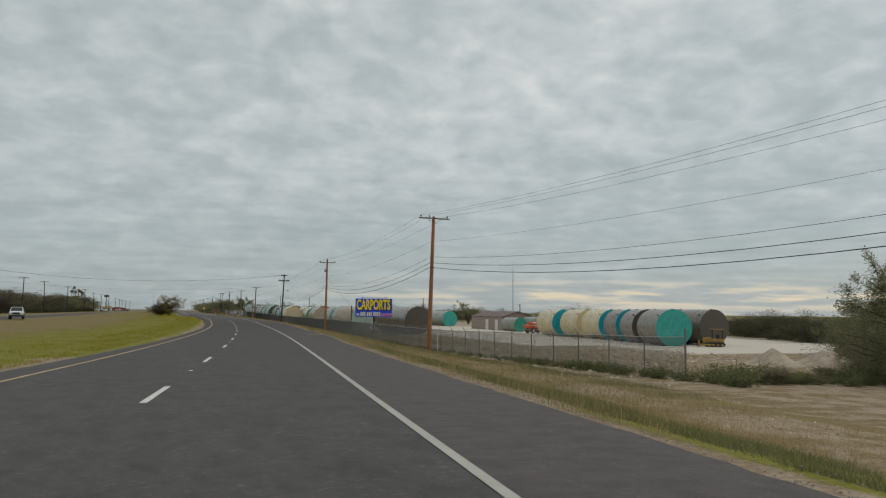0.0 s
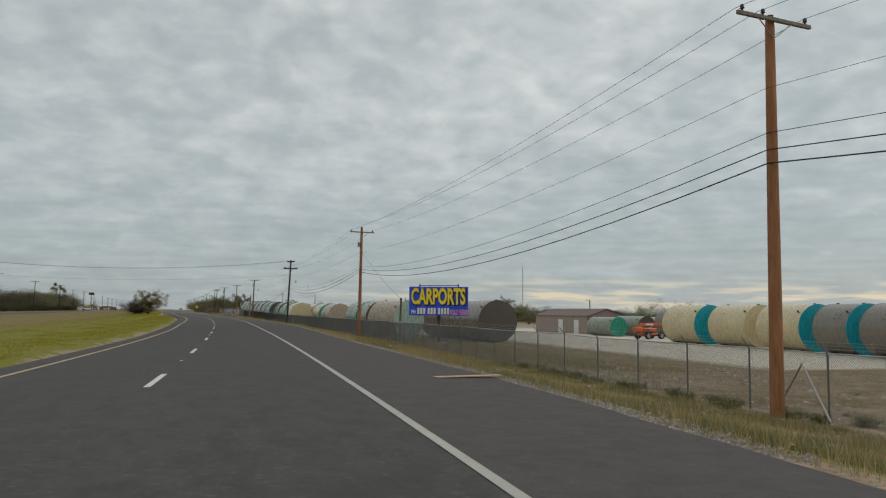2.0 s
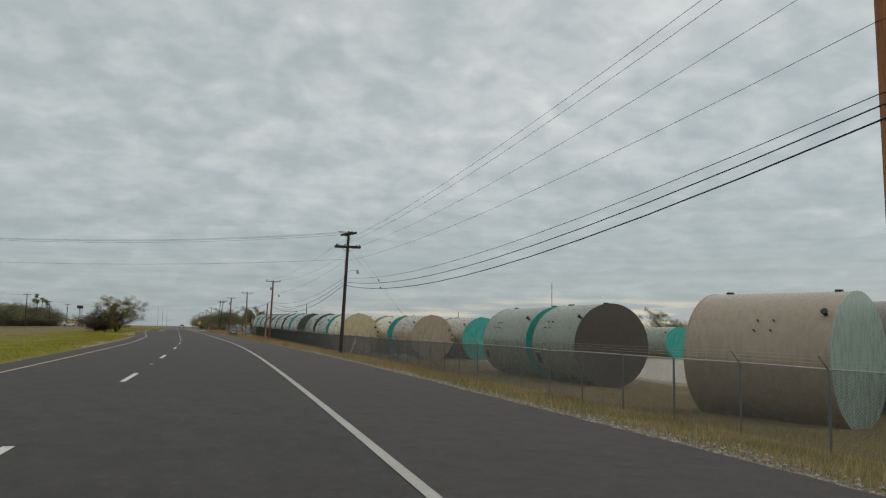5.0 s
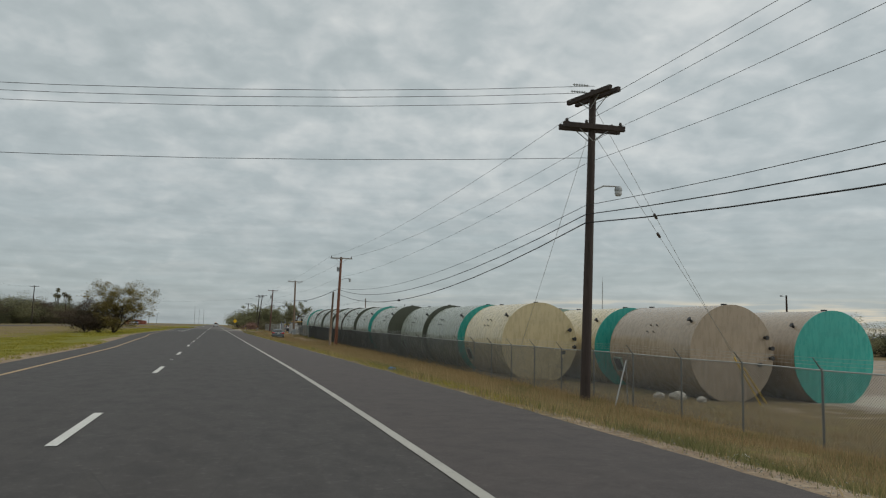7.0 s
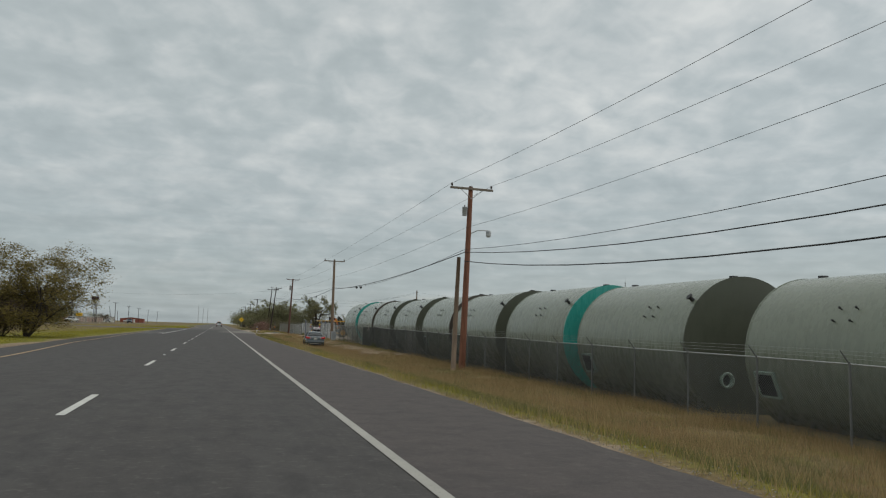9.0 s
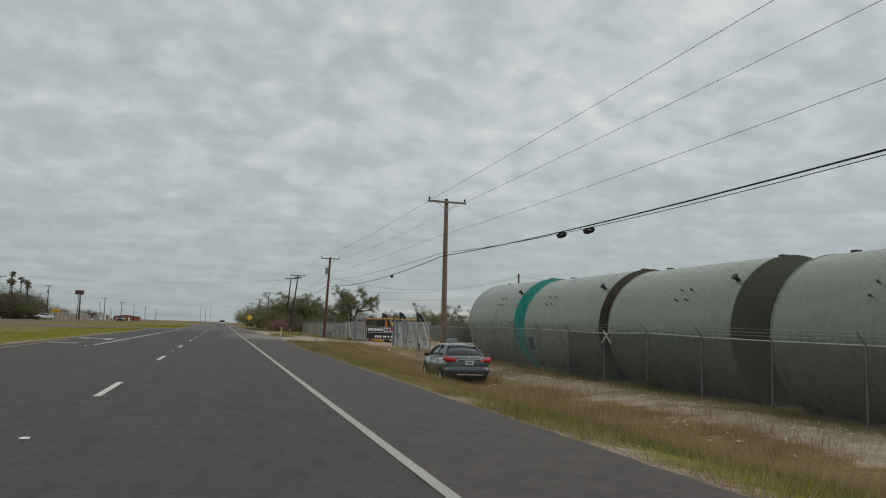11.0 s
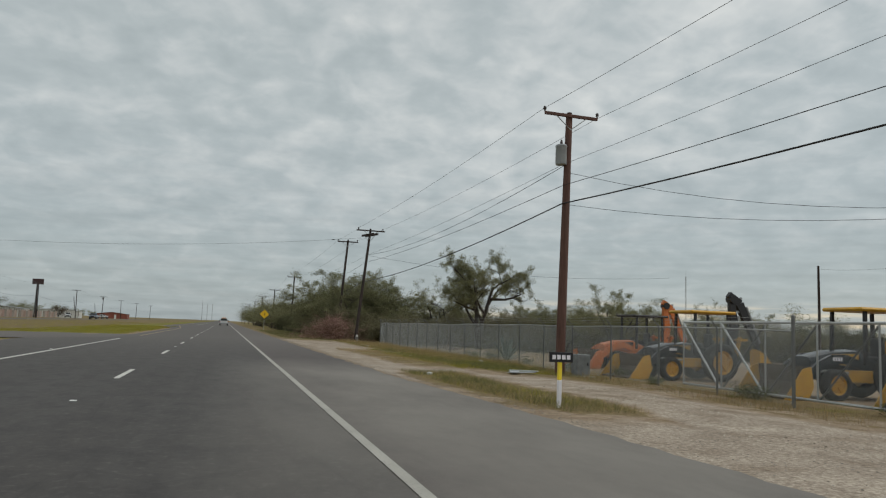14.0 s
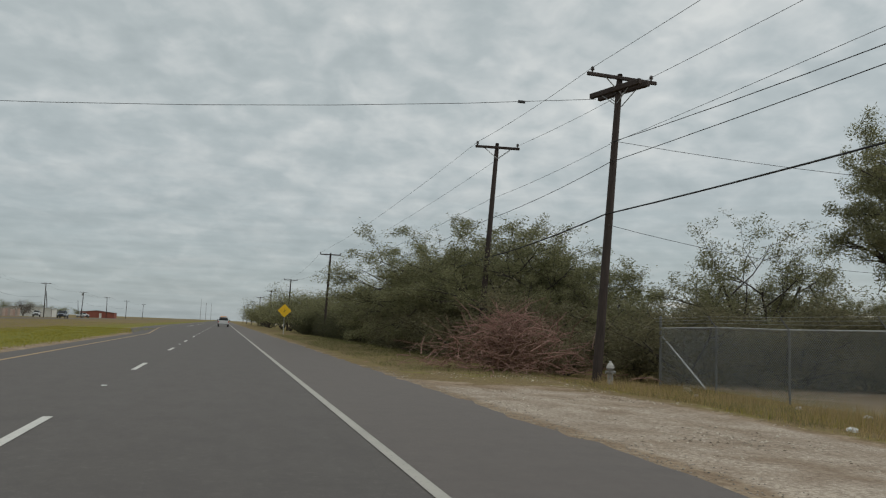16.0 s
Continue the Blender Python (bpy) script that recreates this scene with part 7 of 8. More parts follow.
def dozer(x, y, turn, label):
    e = empty("bulldozer", Matrix.Translation((x, y, ground_at(x, y))) @ Matrix.Rotation(radians(turn), 4, "Z") @ Matrix.Scale(0.85, 4), label, "bulldozer", "bulldozers")
    for s in (-1, 1):
        bm = bmesh.new()
        pts = [(-1.4, 0.12), (1.2, 0.12), (1.5, 0.4), (1.2, 0.72), (-1.4, 0.72), (-1.7, 0.4)]
        q = [[bm.verts.new((s * 0.85 + dx, p, z)) for p, z in pts] for dx in (-0.24, 0.24)]
        for k in range(6):
            bm.faces.new((q[0][k], q[0][(k + 1) % 6], q[1][(k + 1) % 6], q[1][k]))
        bm.faces.new(q[0][::-1])
        bm.faces.new(q[1])
        tr = part("track", bm, B_MACH, e, "black crawler track")
        for k in range(5):
            bm = bmesh.new()
            lathe(bm, [(0, -0.26), (0.17, -0.26), (0.17, 0.26), (0, 0.26)], 12, Matrix.Translation((s * 0.85, -1.2 + 0.6 * k, 0.33)) @ Matrix.Rotation(radians(90), 4, "Y"))
            part("roller", bm, Y_OLD, tr)
    bm = bmesh.new()
    loft(bm, [(-1.5, body_section(0.55, 0.5, 1.2, 0)), (0.1, body_section(0.55, 0.5, 1.25, 0)), (0.3, body_section(0.45, 0.55, 1.45, 0)), (1.45, body_section(0.42, 0.55, 1.35, 0))])
    part("body", bm, Y_OLD, e, "yellow engine body")
    for sx in (-0.5, 0.5):
        for yy in (-1.3, 0.1):
            bm = bmesh.new()
            beam(bm, (sx, yy, 1.2), (sx, yy, 2.55), 0.09, 0.09)
            part("cab_post", bm, B_MACH, e)
    bm = bmesh.new()
    box(bm, -0.68, -1.5, 2.55, 0.68, 0.35, 2.66, bev=0.04)
    part("canopy_roof", bm, Y_OLD, e)
    bm = bmesh.new()
    box(bm, -0.3, -0.9, 1.2, 0.3, -0.4, 1.85, bev=0.06)
    part("seat", bm, B_MACH, e)
    bm = bmesh.new()
    loft(bm, [(1.95, [(0, 0.1), (1.45, 0.1), (1.45, 0.95), (0, 1.0)]), (2.05, [(0, 0.05), (1.5, 0.05), (1.5, 1.0), (0, 1.05)])])
    part("blade", bm, Y_OLD, e, "wide steel blade")
    for s in (-1, 1):
        bm = bmesh.new()
        beam(bm, (s * 1.12, 0.0, 0.42), (s * 1.15, 1.98, 0.4), 0.1, 0.16)
        part("push_arm", bm, Y_OLD, e)


dozer(52.6, 89.6, 55, "faded yellow bulldozer parked beside the tanks")


def boom_lift(x, y, turn):
    e = empty("boom_lift", Matrix.Translation((x, y, ground_at(x, y))) @ Matrix.Rotation(radians(turn), 4, "Z"), "red-orange boom lift parked on the pale gravel yard", "boom lift")
    for s in (-1, 1):
        for yy in (-1.2, 1.3):
            wheel(e, s * 0.95, yy, 0.5, 0.36, s, M_grey)
    bm = bmesh.new()
    loft(bm, [(-1.9, body_section(0.6, 0.5, 0.82, 0)), (1.9, body_section(0.6, 0.5, 0.82, 0))])
    part("chassis", bm, R_LIFT, e, "red-orange chassis")
    for yy in (-1.35, 1.35):
        bm = bmesh.new()
        tube(bm, [(-0.95, yy, 0.5), (0.95, yy, 0.5)], 0.13, 8)
        part("axle", bm, B_MACH, e)
    bm = bmesh.new()
    lathe(bm, [(0, 0.8), (0.55, 0.8), (0.55, 1.02), (0, 1.02)], 20)
    part("turret", bm, B_MACH, e, "black slewing turret")
    for s, lab in ((-1, "red-orange engine cover"), (1, "red-orange tank cover")):
        bm = bmesh.new()
        box(bm, min(s * 0.32, s * 0.98), -1.9, 1.02, max(s * 0.32, s * 0.98), 0.55, 1.55, bev=0.1)
        cov = part("side_cover", bm, R_LIFT, e, lab)
        for k in range(4):
            bm = bmesh.new()
            box(bm, s * 0.985 - 0.008, -1.6 + 0.16 * k, 1.16, s * 0.985 + 0.008, -1.5 + 0.16 * k, 1.42)
            part("vent", bm, B_MACH, cov)
    bm = bmesh.new()
    box(bm, -0.85, -2.5, 1.0, 0.85, -1.9, 1.62, bev=0.12)
    part("counterweight", bm, R_LIFT, e, "rounded red-orange counterweight")
    bm = bmesh.new()
    beam(bm, (0, -1.95, 1.45), (0, -1.5, 2.05), 0.4, 0.5, 0.34, 0.4)
    part("boom_mast", bm, R_LIFT, e)
    for a, b, w, nm in (((0, -1.9, 1.98), (0, 1.7, 2.06), 0.40, "boom"), ((0, 1.6, 2.06), (0, 2.7, 2.04), 0.30, "boom_extension")):
        bm = bmesh.new()
        beam(bm, a, b, w, w * 1.05)
        bo = part(nm, bm, R_LIFT, e, "red-orange telescoping boom")
        if nm == "boom":
            for s in (-1, 1):
                for k in range(6):
                    bm = bmesh.new()
                    box(bm, s * 0.203 - 0.004, -0.9 + 0.25 * k, 1.93, s * 0.203 + 0.004, -0.73 + 0.25 * k, 2.13)
                    part("print_bar", bm, M_wht, bo)
    bm = bmesh.new()
    tube(bm, [(0, -0.9, 1.2), (0, 0.9, 1.86)], 0.08, 10)
    part("lift_cylinder", bm, M_steel, e, "grey lift cylinder")
    bm = bmesh.new()
    beam(bm, (0, 2.6, 2.0), (0, 3.5, 1.0), 0.2, 0.26, 0.18, 0.2)
    part("jib", bm, R_LIFT, e)
    bm = bmesh.new()
    for sx in (-0.7, 0.7):
        for yy in (3.3, 4.1):
            tube(bm, [(sx, yy, 0.45), (sx, yy, 1.5)], 0.03, 6)
    for zz in (0.45, 1.0, 1.5):
        for a, b in (((-0.7, 3.3), (0.7, 3.3)), ((0.7, 3.3), (0.7, 4.1)), ((0.7, 4.1), (-0.7, 4.1)), ((-0.7, 4.1), (-0.7, 3.3))):
            tube(bm, [(*a, zz), (*b, zz)], 0.028, 6)
    part("basket", bm, B_MACH, e, "black railed work basket")


boom_lift(57.0, 147.5, -80)

# ---- buildings ----


def sheet_metal(name, c, pitch=0.3):
    m = Mat(name, 0.5)
    w = m.n("TexWave")
    mp = m.n("Mapping")
    m.link(m.co, mp.inputs[0])
    m.link(mp.outputs[0], w.inputs["Vector"])
    w.inputs["Scale"].default_value = 1.0 / pitch * 0.32
    w.bands_direction = "DIAGONAL"
    n = m.noise(2, 5)
    m.color(m.ramp(n, [(0.3, tuple(v * 0.8 for v in c)), (0.7, c)]))
    return m.bump(w.outputs["Fac"], 0.5, 0.03).m


S_TAN, S_RED, S_ROOF, S_BROWN = sheet_metal("tan_sheet_metal", (0.32, 0.24, 0.195)), sheet_metal("red_sheet_metal", (0.30, 0.060, 0.042)), sheet_metal("grey_roof_metal", (0.40, 0.42, 0.43)), sheet_metal("brown_trim_metal", (0.12, 0.065, 0.05))
M_door = simple("white_door", (0.62, 0.62, 0.60), 0.5)


def gable_house(name, x0, y0, x1, y1, eave, ridge, wall, roof, label, cat, along="y", doors=()):
    """Walls with thickness, and a gable roof of two slabs."""
    cx, cy = (x0 + x1) / 2, (y0 + y1) / 2
    g = min(ground_at(x0, y0), ground_at(cx, cy)) - 0.05
    e = empty(name, Matrix.Translation((cx, cy, g)) @ (Matrix.Identity(4) if along == "y" else Matrix.Rotation(radians(90), 4, "Z")), label, cat)
    W, L = ((x1 - x0), (y1 - y0)) if along == "y" else ((y1 - y0), (x1 - x0))
    t = 0.15
    for s in (-1, 1):
        bm = bmesh.new()
        box(bm, s * W / 2 - t / 2, -L / 2, 0, s * W / 2 + t / 2, L / 2, eave)
        part("side_wall", bm, wall, e)
        bm = bmesh.new()
        vs = [[bm.verts.new((px, s * (L / 2 - 0.08) + dy, pz)) for px, pz in ((-W / 2 + 0.08, 0), (W / 2 - 0.08, 0), (W / 2 - 0.08, eave), (0, ridge - 0.06), (-W / 2 + 0.08, eave))] for dy in (-0.06, 0.06)]
        for k in range(5):
            bm.faces.new((vs[0][k], vs[0][(k + 1) % 5], vs[1][(k + 1) % 5], vs[1][k]))
        bm.faces.new(vs[0][::-1])
        bm.faces.new(vs[1])
        part("gable_wall", bm, wall, e)
        bm = bmesh.new()
        box(bm, -0.02, -L / 2 - 0.25, -0.05, math.hypot(W / 2 + 0.3, (ridge - eave) * (1 + 0.6 / W)), L / 2 + 0.25, 0.03, Matrix.Translation((0, 0, ridge)) @ Matrix.Rotation(-math.atan2(eave - ridge, W / 2) if s > 0 else math.pi + math.atan2(eave - ridge, W / 2), 4, "Y"))
        part("roof_slope", bm, roof, e)
        bm = bmesh.new()
        beam(bm, (s * (W / 2 + 0.1), -L / 2 - 0.02, 0), (s * (W / 2 + 0.1), -L / 2 - 0.02, eave), 0.1, 0.1)
        part("corner_trim", bm, S_BROWN, e)
    for side, p, w, h in doors:
        bm = bmesh.new()
        if side == "w":
            box(bm, -W / 2 - t / 2 - 0.05, p, 0.05, -W / 2 - t / 2, p + w, h)
        else:
            box(bm, p, -L / 2 - 0.09, 0.05, p + w, -L / 2 - 0.02, h)
        part("door", bm, M_door, e, "white metal door")
    return e


gable_house("metal_building", 59.4, 168, 66.6, 187, 3.15, 4.3, S_TAN, S_BROWN, "tan metal building with brown trim and white doors", "building", doors=(("w", -6.5, 1.6, 2.4), ("w", -1.0, 1.6, 2.4)))


def open_shed(x0, y0, x1, y1, eave, ridge, label):
    """Roof on posts, gable facing -y, red sheet on the gable."""
    cx, cy = (x0 + x1) / 2, (y0 + y1) / 2
    g = ground_at(cx, cy)
    e = empty("open_shed", Matrix.Translation((cx, cy, g)) @ Matrix.Rotation(radians(90), 4, "Z"), label, "shed", "open sheds")
    W, L = x1 - x0, y1 - y0
    for ix in range(4):
        for s in (-1, 1):
            bm = bmesh.new()
            px = -L / 2 + 0.2 + (L - 0.4) * ix / 3
            tube(bm, [(px, s * (W / 2 - 0.15), -0.3), (px, s * (W / 2 - 0.15), eave)], 0.07, 8)
            part("post", bm, M_grey, e, "grey steel post")
    for s in (-1, 1):
        a = math.atan2(ridge - eave, W / 2)
        bm = bmesh.new()
        box(bm, -L / 2 - 0.2, 0, -0.04, L / 2 + 0.2, math.hypot(W / 2 + 0.25, ridge - eave), 0.03, Matrix.Translation((0, 0, ridge)) @ Matrix.Rotation(-a if s > 0 else a + math.pi, 4, "X"))
        part("roof_slope", bm, S_ROOF, e, "pale grey metal roof sheet")
        bm = bmesh.new()
        box(bm, -L / 2, s * W / 2 - 0.05, eave - 0.95, L / 2, s * W / 2 + 0.05, eave - 0.06)
        part("side_fascia", bm, S_RED, e, "red metal side fascia")
    for sx in (-1, 1):
        bm = bmesh.new()
        vs = [[bm.verts.new((sx * L / 2 + dx, py, pz)) for py, pz in ((-W / 2, eave - 0.35), (W / 2, eave - 0.35), (W / 2, eave - 0.05), (0, ridge - 0.08), (-W / 2, eave - 0.05))] for dx in (-0.05, 0.05)]
        for k in range(5):
            bm.faces.new((vs[0][k], vs[0][(k + 1) % 5], vs[1][(k + 1) % 5], vs[1][k]))
        bm.faces.new(vs[0][::-1])
        bm.faces.new(vs[1])
        part("gable_panel", bm, S_RED, e, "red metal gable panel")
    return e


open_shed(37.4, 355.6, 47.3, 365.2, 3.95, 5.1, "open steel shed with grey roof and red gable panels")
open_shed(49.6, 355.6, 60.0, 366.0, 3.95, 5.1, "open steel shed with grey roof and red gable panels")
W_PINK = simple("pink_stucco", (0.42, 0.25, 0.20), 0.9, 0, 0.12, 2)
W_WHITE = simple("white_siding", (0.60, 0.60, 0.57), 0.8, 0, 0.1, 2)
W_BRICK = simple("red_brick_wall", (0.26, 0.085, 0.06), 0.9, 0, 0.2, 5)
for x0, y0, x1, y1, ev, rd, wm, lab in ((-72, 560, -58, 572, 2.8, 3.9, W_PINK, "low pink house across the far carriageway"), (-70, 585, -54, 592, 2.6, 3.3, W_WHITE, "long white trailer house across the far carriageway"), (-66, 660, -52, 668, 2.8, 3.6, W_WHITE, "white house far across the road"), (-60, 760, -46, 770, 2.6, 3.4, W_BRICK, "low red brick building far across the road"), (-84, 610, -72, 622, 2.8, 4.2, W_PINK, "pink house far across the road")):
    gable_house("house", x0, y0, x1, y1, ev, rd, wm, S_ROOF, lab, "house", doors=(("s", 1.0, 1.0, 2.1),))

# ---- gate, signs and small things ----
M_post_grey = simple("grey_gate_post", (0.125, 0.135, 0.155), 0.6, 0.2)


def sliding_gate(ax, ay, bx, by, h, label, braced, backed):
    """A truss gate of tubes with chain link."""
    a, b = Vector((ax, ay, 0)), Vector((bx, by, 0))
    d = b - a
    L = d.length
    g = max(ground_at(ax, ay), ground_at(bx, by))
    e = empty("sliding_gate", Matrix.Translation((ax, ay, g)) @ Matrix.Rotation(math.atan2(-d.x, d.y), 4, "Z"), label, "gate", "sliding gates")
    for z in (0.12, h):
        bm = bmesh.new()
        tube(bm, [(0, 0, z), (0, L, z)], 0.035, 8)
        part("gate_rail", bm, M_galv, e)
    n = 6
    for k in range(n + 1):
        bm = bmesh.new()
        tube(bm, [(0, L * k / n, 0.12), (0, L * k / n, h)], 0.025, 8)
        part("gate_upright", bm, M_galv, e)
        if k < n:
            if k in braced:
                bm = bmesh.new()
                tube(bm, [(-0.02, L * k / n + 0.05, 0.12), (-0.02, L * (k + 1) / n, h)], 0.03, 8)
                part("gate_brace", bm, M_bright, e, "bright slanting gate brace")
            if k in backed:
                bm = bmesh.new()
                tube(bm, [(0.05, L * k / n, h), (0.05, L * (k + 1) / n, 0.12)], 0.026, 8)
                part("gate_brace", bm, M_fpost, e, "dull slanting gate brace")
            o = new("chain_link_panel", MESH_FINE)
            o.parent = e
            o.matrix_basis = Matrix.Translation((0.02, L * k / n, 0.14)) @ Matrix.Diagonal((1, L / n / PANEL, (h - 0.16) / 1.82, 1))
    return e


M_bright = simple("bright_galvanised_tube", (0.56, 0.58, 0.58), 0.4, 0.3, 0.1, 8)
sliding_gate(16.6, 321.5, 16.3, 333.2, 2.05, "galvanised sliding truss gate standing open", (0, 1, 2, 3, 4, 5), (0, 1))
sliding_gate(16.55, 348.2, 16.25, 359.4, 2.05, "galvanised sliding truss gate standing open", (4, 5), (1, 2, 3, 4))
for x, y, h in ((16.2, 332.1, 2.35), (16.31, 328.6, 2.35), (15.98, 351.0, 2.45), (16.6, 348.8, 2.6)):
    bm = bmesh.new()
    tube(bm, [(0, 0, -0.3), (0, 0, h), (0, 0, h + 0.05)], [0.1, 0.1, 0.04], 12)
    o = mesh_ob("gate_post", bm, M_post_grey, smooth_shade=True)
    o.location = (x, y, ground_at(x, y))
    tagged(o, "thick grey painted steel gate post", "gate post", "gate posts")
for dz, c, nm in ((1.75, (0.62, 0.45, 0.02), "yellow"), (1.4, (0.45, 0.03, 0.03), "red")):
    bm = bmesh.new()
    box(bm, -0.13, -0.02, 0, 0.13, 0.0, 0.2, bev=0.005)
    o = mesh_ob("warning_notice", bm, simple(nm + "_notice", c, 0.5))
    o.location = (15.92, 331.6, ground_at(15.9, 331.6) + dz)
    tagged(o, f"small {nm} notice fixed on the gate post", "notice", "gate notices")
    c2 = copy_thing(o, Matrix.Translation((16.55, 348.66, ground_at(16.4, 349) + dz)))


def yard_sign():
    e = empty("yard_sign", Matrix.Translation((16.85, 348.95, -0.25)) @ Matrix.Rotation(radians(2), 4, "Z") @ Matrix.Diagonal((0.905, 1, 0.9, 1)), "black yard sign panel with plain pale bars on gate", "sign")
    bm = bmesh.new()
    box(bm, 0, 0, 0.28, 4.2, 0.06, 1.72, bev=0.01)
    part("panel", bm, M_blk, e, "black sign panel")
    for x0, z0, x1, z1 in ((0, 0.26, 4.2, 0.32), (0, 1.68, 4.2, 1.74), (-0.02, 0.28, 0.05, 1.72), (4.15, 0.28, 4.22, 1.72)):
        bm = bmesh.new()
        box(bm, x0, -0.02, z0, x1, 0.08, z1)
        part("frame_bar", bm, M_galv, e)
    xs = 0.2
    for k in range(5):
        bm = bmesh.new()
        box(bm, xs, -0.012, 1.27, xs + 0.3, -0.002, 1.55)
        part("print_bar", bm, M_wht, e)
        xs += 0.37
    bm = bmesh.new()
    box(bm, 2.12, -0.012, 1.2, 4.05, -0.002, 1.6)
    pb = part("print_block", bm, M_wht, e, "white printed block")
    for k in range(5):
        bm = bmesh.new()
        box(bm, 2.22 + 0.37 * k, -0.02, 1.27, 2.5 + 0.37 * k, -0.012, 1.53)
        part("print_bar", bm, M_blk, pb)
    bm = bmesh.new()
    box(bm, 0.2, -0.012, 1.06, 4.0, -0.002, 1.1)
    part("print_rule", bm, M_wht, e)
    xs = 1.05
    for grp in (4, 2, 1, 2):
        for k in range(grp):
            bm = bmesh.new()
            box(bm, xs, -0.012, 0.48, xs + 0.17, -0.002, 0.72)
            part("print_bar", bm, M_wht, e)
            xs += 0.22
        xs += 0.14
    for px in (0.02, 4.2):
        bm = bmesh.new()
        tube(bm, [(px, 0.12, -0.3), (px, 0.12, 2.0)], 0.04, 8)
        part("post", bm, M_post_grey, e)


yard_sign()
M_sign_y = simple("yellow_sign", (0.88, 0.53, 0.015), 0.45, 0, 0.06)


def diamond_sign(x, y):
    e = empty("warning_sign", Matrix.Translation((x, y, ground_at(x, y))), "yellow diamond road warning sign on a post", "road sign")
    bm = bmesh.new()
    box(bm, -0.56, -0.012, -0.56, 0.56, 0.012, 0.56, Matrix.Translation((0, -0.05, 2.75)) @ Matrix.Rotation(radians(45), 4, "Y"), 0.004)
    p = part("panel", bm, M_sign_y, e, "yellow diamond panel")
    bm = bmesh.new()
    tube(bm, [(-0.12, -0.07, 2.6), (0.0, -0.07, 2.62), (0.0, -0.07, 2.95)], 0.03, 6)
    tube(bm, [(0.0, -0.07, 2.72), (0.16, -0.07, 2.86)], 0.03, 6)
    part("symbol", bm, M_blk, p, "black road symbol")
    bm = bmesh.new()
    tube(bm, [(0, 0, -0.3), (0, 0, 3.1)], 0.04, 8)
    part("post", bm, M_galv, e, "grey steel post")


diamond_sign(8.8, 477.0)


def marker(x, y, h, mat, label, cap=None):
    e = empty("marker_post", Matrix.Translation((x, y, ground_at(x, y))), label, "marker post", "marker posts")
    bm = bmesh.new()
    tube(bm, [(0, 0, -0.2), (0, 0, h)], 0.04, 8)
    part("post", bm, mat, e)
    if cap:
        bm = bmesh.new()
        tube(bm, [(0, 0, h), (0, 0, h + 0.3), (0, 0, h + 0.34)], [0.05, 0.05, 0.02], 8)
        part("cap", bm, cap, e, "orange cap")


e = empty("marker_post", Matrix.Translation((9.62, 332.55, ground_at(9.62, 332.55))), "slim grey steel post with an orange tag", "marker post", "marker posts")
bm = bmesh.new()
tube(bm, [(0, 0, -0.2), (0, 0, 1.9)], 0.035, 8)
part("post", bm, M_fpost, e)
bm = bmesh.new()
box(bm, -0.05, -0.05, 0.95, 0.05, -0.036, 1.25)
part("tag", bm, simple("orange_tag", (0.60, 0.20, 0.03), 0.5), e, "orange tag")
M_door_post = simple("faded_post_paint", (0.42, 0.40, 0.34), 0.7)
marker(14.1, 502, 1.6, M_wht, "slim white marker post by the thicket")
for i in range(5):
    marker(-30.5, 398 + 29 * i, 0.95, M_door_post, "white guard post along the far median edge")

# address plate on a white post
e = empty("address_post", Matrix.Translation((8.0, 350.7, ground_at(8.0, 350.7))), "small black plate with white bars on painted post", "address sign")
bm = bmesh.new()
box(bm, -0.035, -0.035, -0.2, 0.035, 0.035, 0.5, bev=0.01)
part("post", bm, M_wht, e, "white painted post foot")
bm = bmesh.new()
box(bm, -0.035, -0.035, 0.5, 0.035, 0.035, 0.84, bev=0.01)
part("post_top", bm, M_ylw, e, "yellow reflective post top")
bm = bmesh.new()
box(bm, -0.23, -0.07, 0.82, 0.23, -0.04, 1.0, bev=0.005)
pl = part("plate", bm, M_blk, e, "black plate")
for k in range(4):
    bm = bmesh.new()
    box(bm, -0.18 + 0.095 * k, -0.08, 0.87, -0.115 + 0.095 * k, -0.07, 0.95)
    part("plate_bar", bm, M_wht, pl)


def hydrant(x, y):
    e = empty("fire_hydrant", Matrix.Translation((x, y, ground_at(x, y))) @ Matrix.Scale(0.82, 4), "weathered silver fire hydrant with white bonnet", "hydrant")
    ms = simple("silver_paint", (0.27, 0.265, 0.25), 0.5, 0.2)
    bm = bmesh.new()
    lathe(bm, [(0, -0.1), (0.16, -0.1), (0.16, 0.02), (0.11, 0.05), (0.11, 0.55), (0.15, 0.57), (0.15, 0.61), (0.11, 0.62)], 16)
    part("barrel", bm, ms, e, "silver barrel", True)
    bm = bmesh.new()
    lathe(bm, [(0.15, 0.61), (0.14, 0.68), (0.10, 0.76), (0.05, 0.8), (0.04, 0.86), (0, 0.87)], 16)
    part("bonnet", bm, simple("chalky_bonnet_paint", (0.50, 0.49, 0.46), 0.7, 0, 0.25, 9), e, "chalky white domed bonnet", True)
    for a in (0, 90, 180):
        bm = bmesh.new()
        tube(bm, [(0, 0, 0.45), (0.2 * math.cos(radians(a + 180)), 0.2 * math.sin(radians(a + 180)), 0.45)], 0.06, 10)
        part("outlet", bm, ms, e)


hydrant(13.6, 406.5)


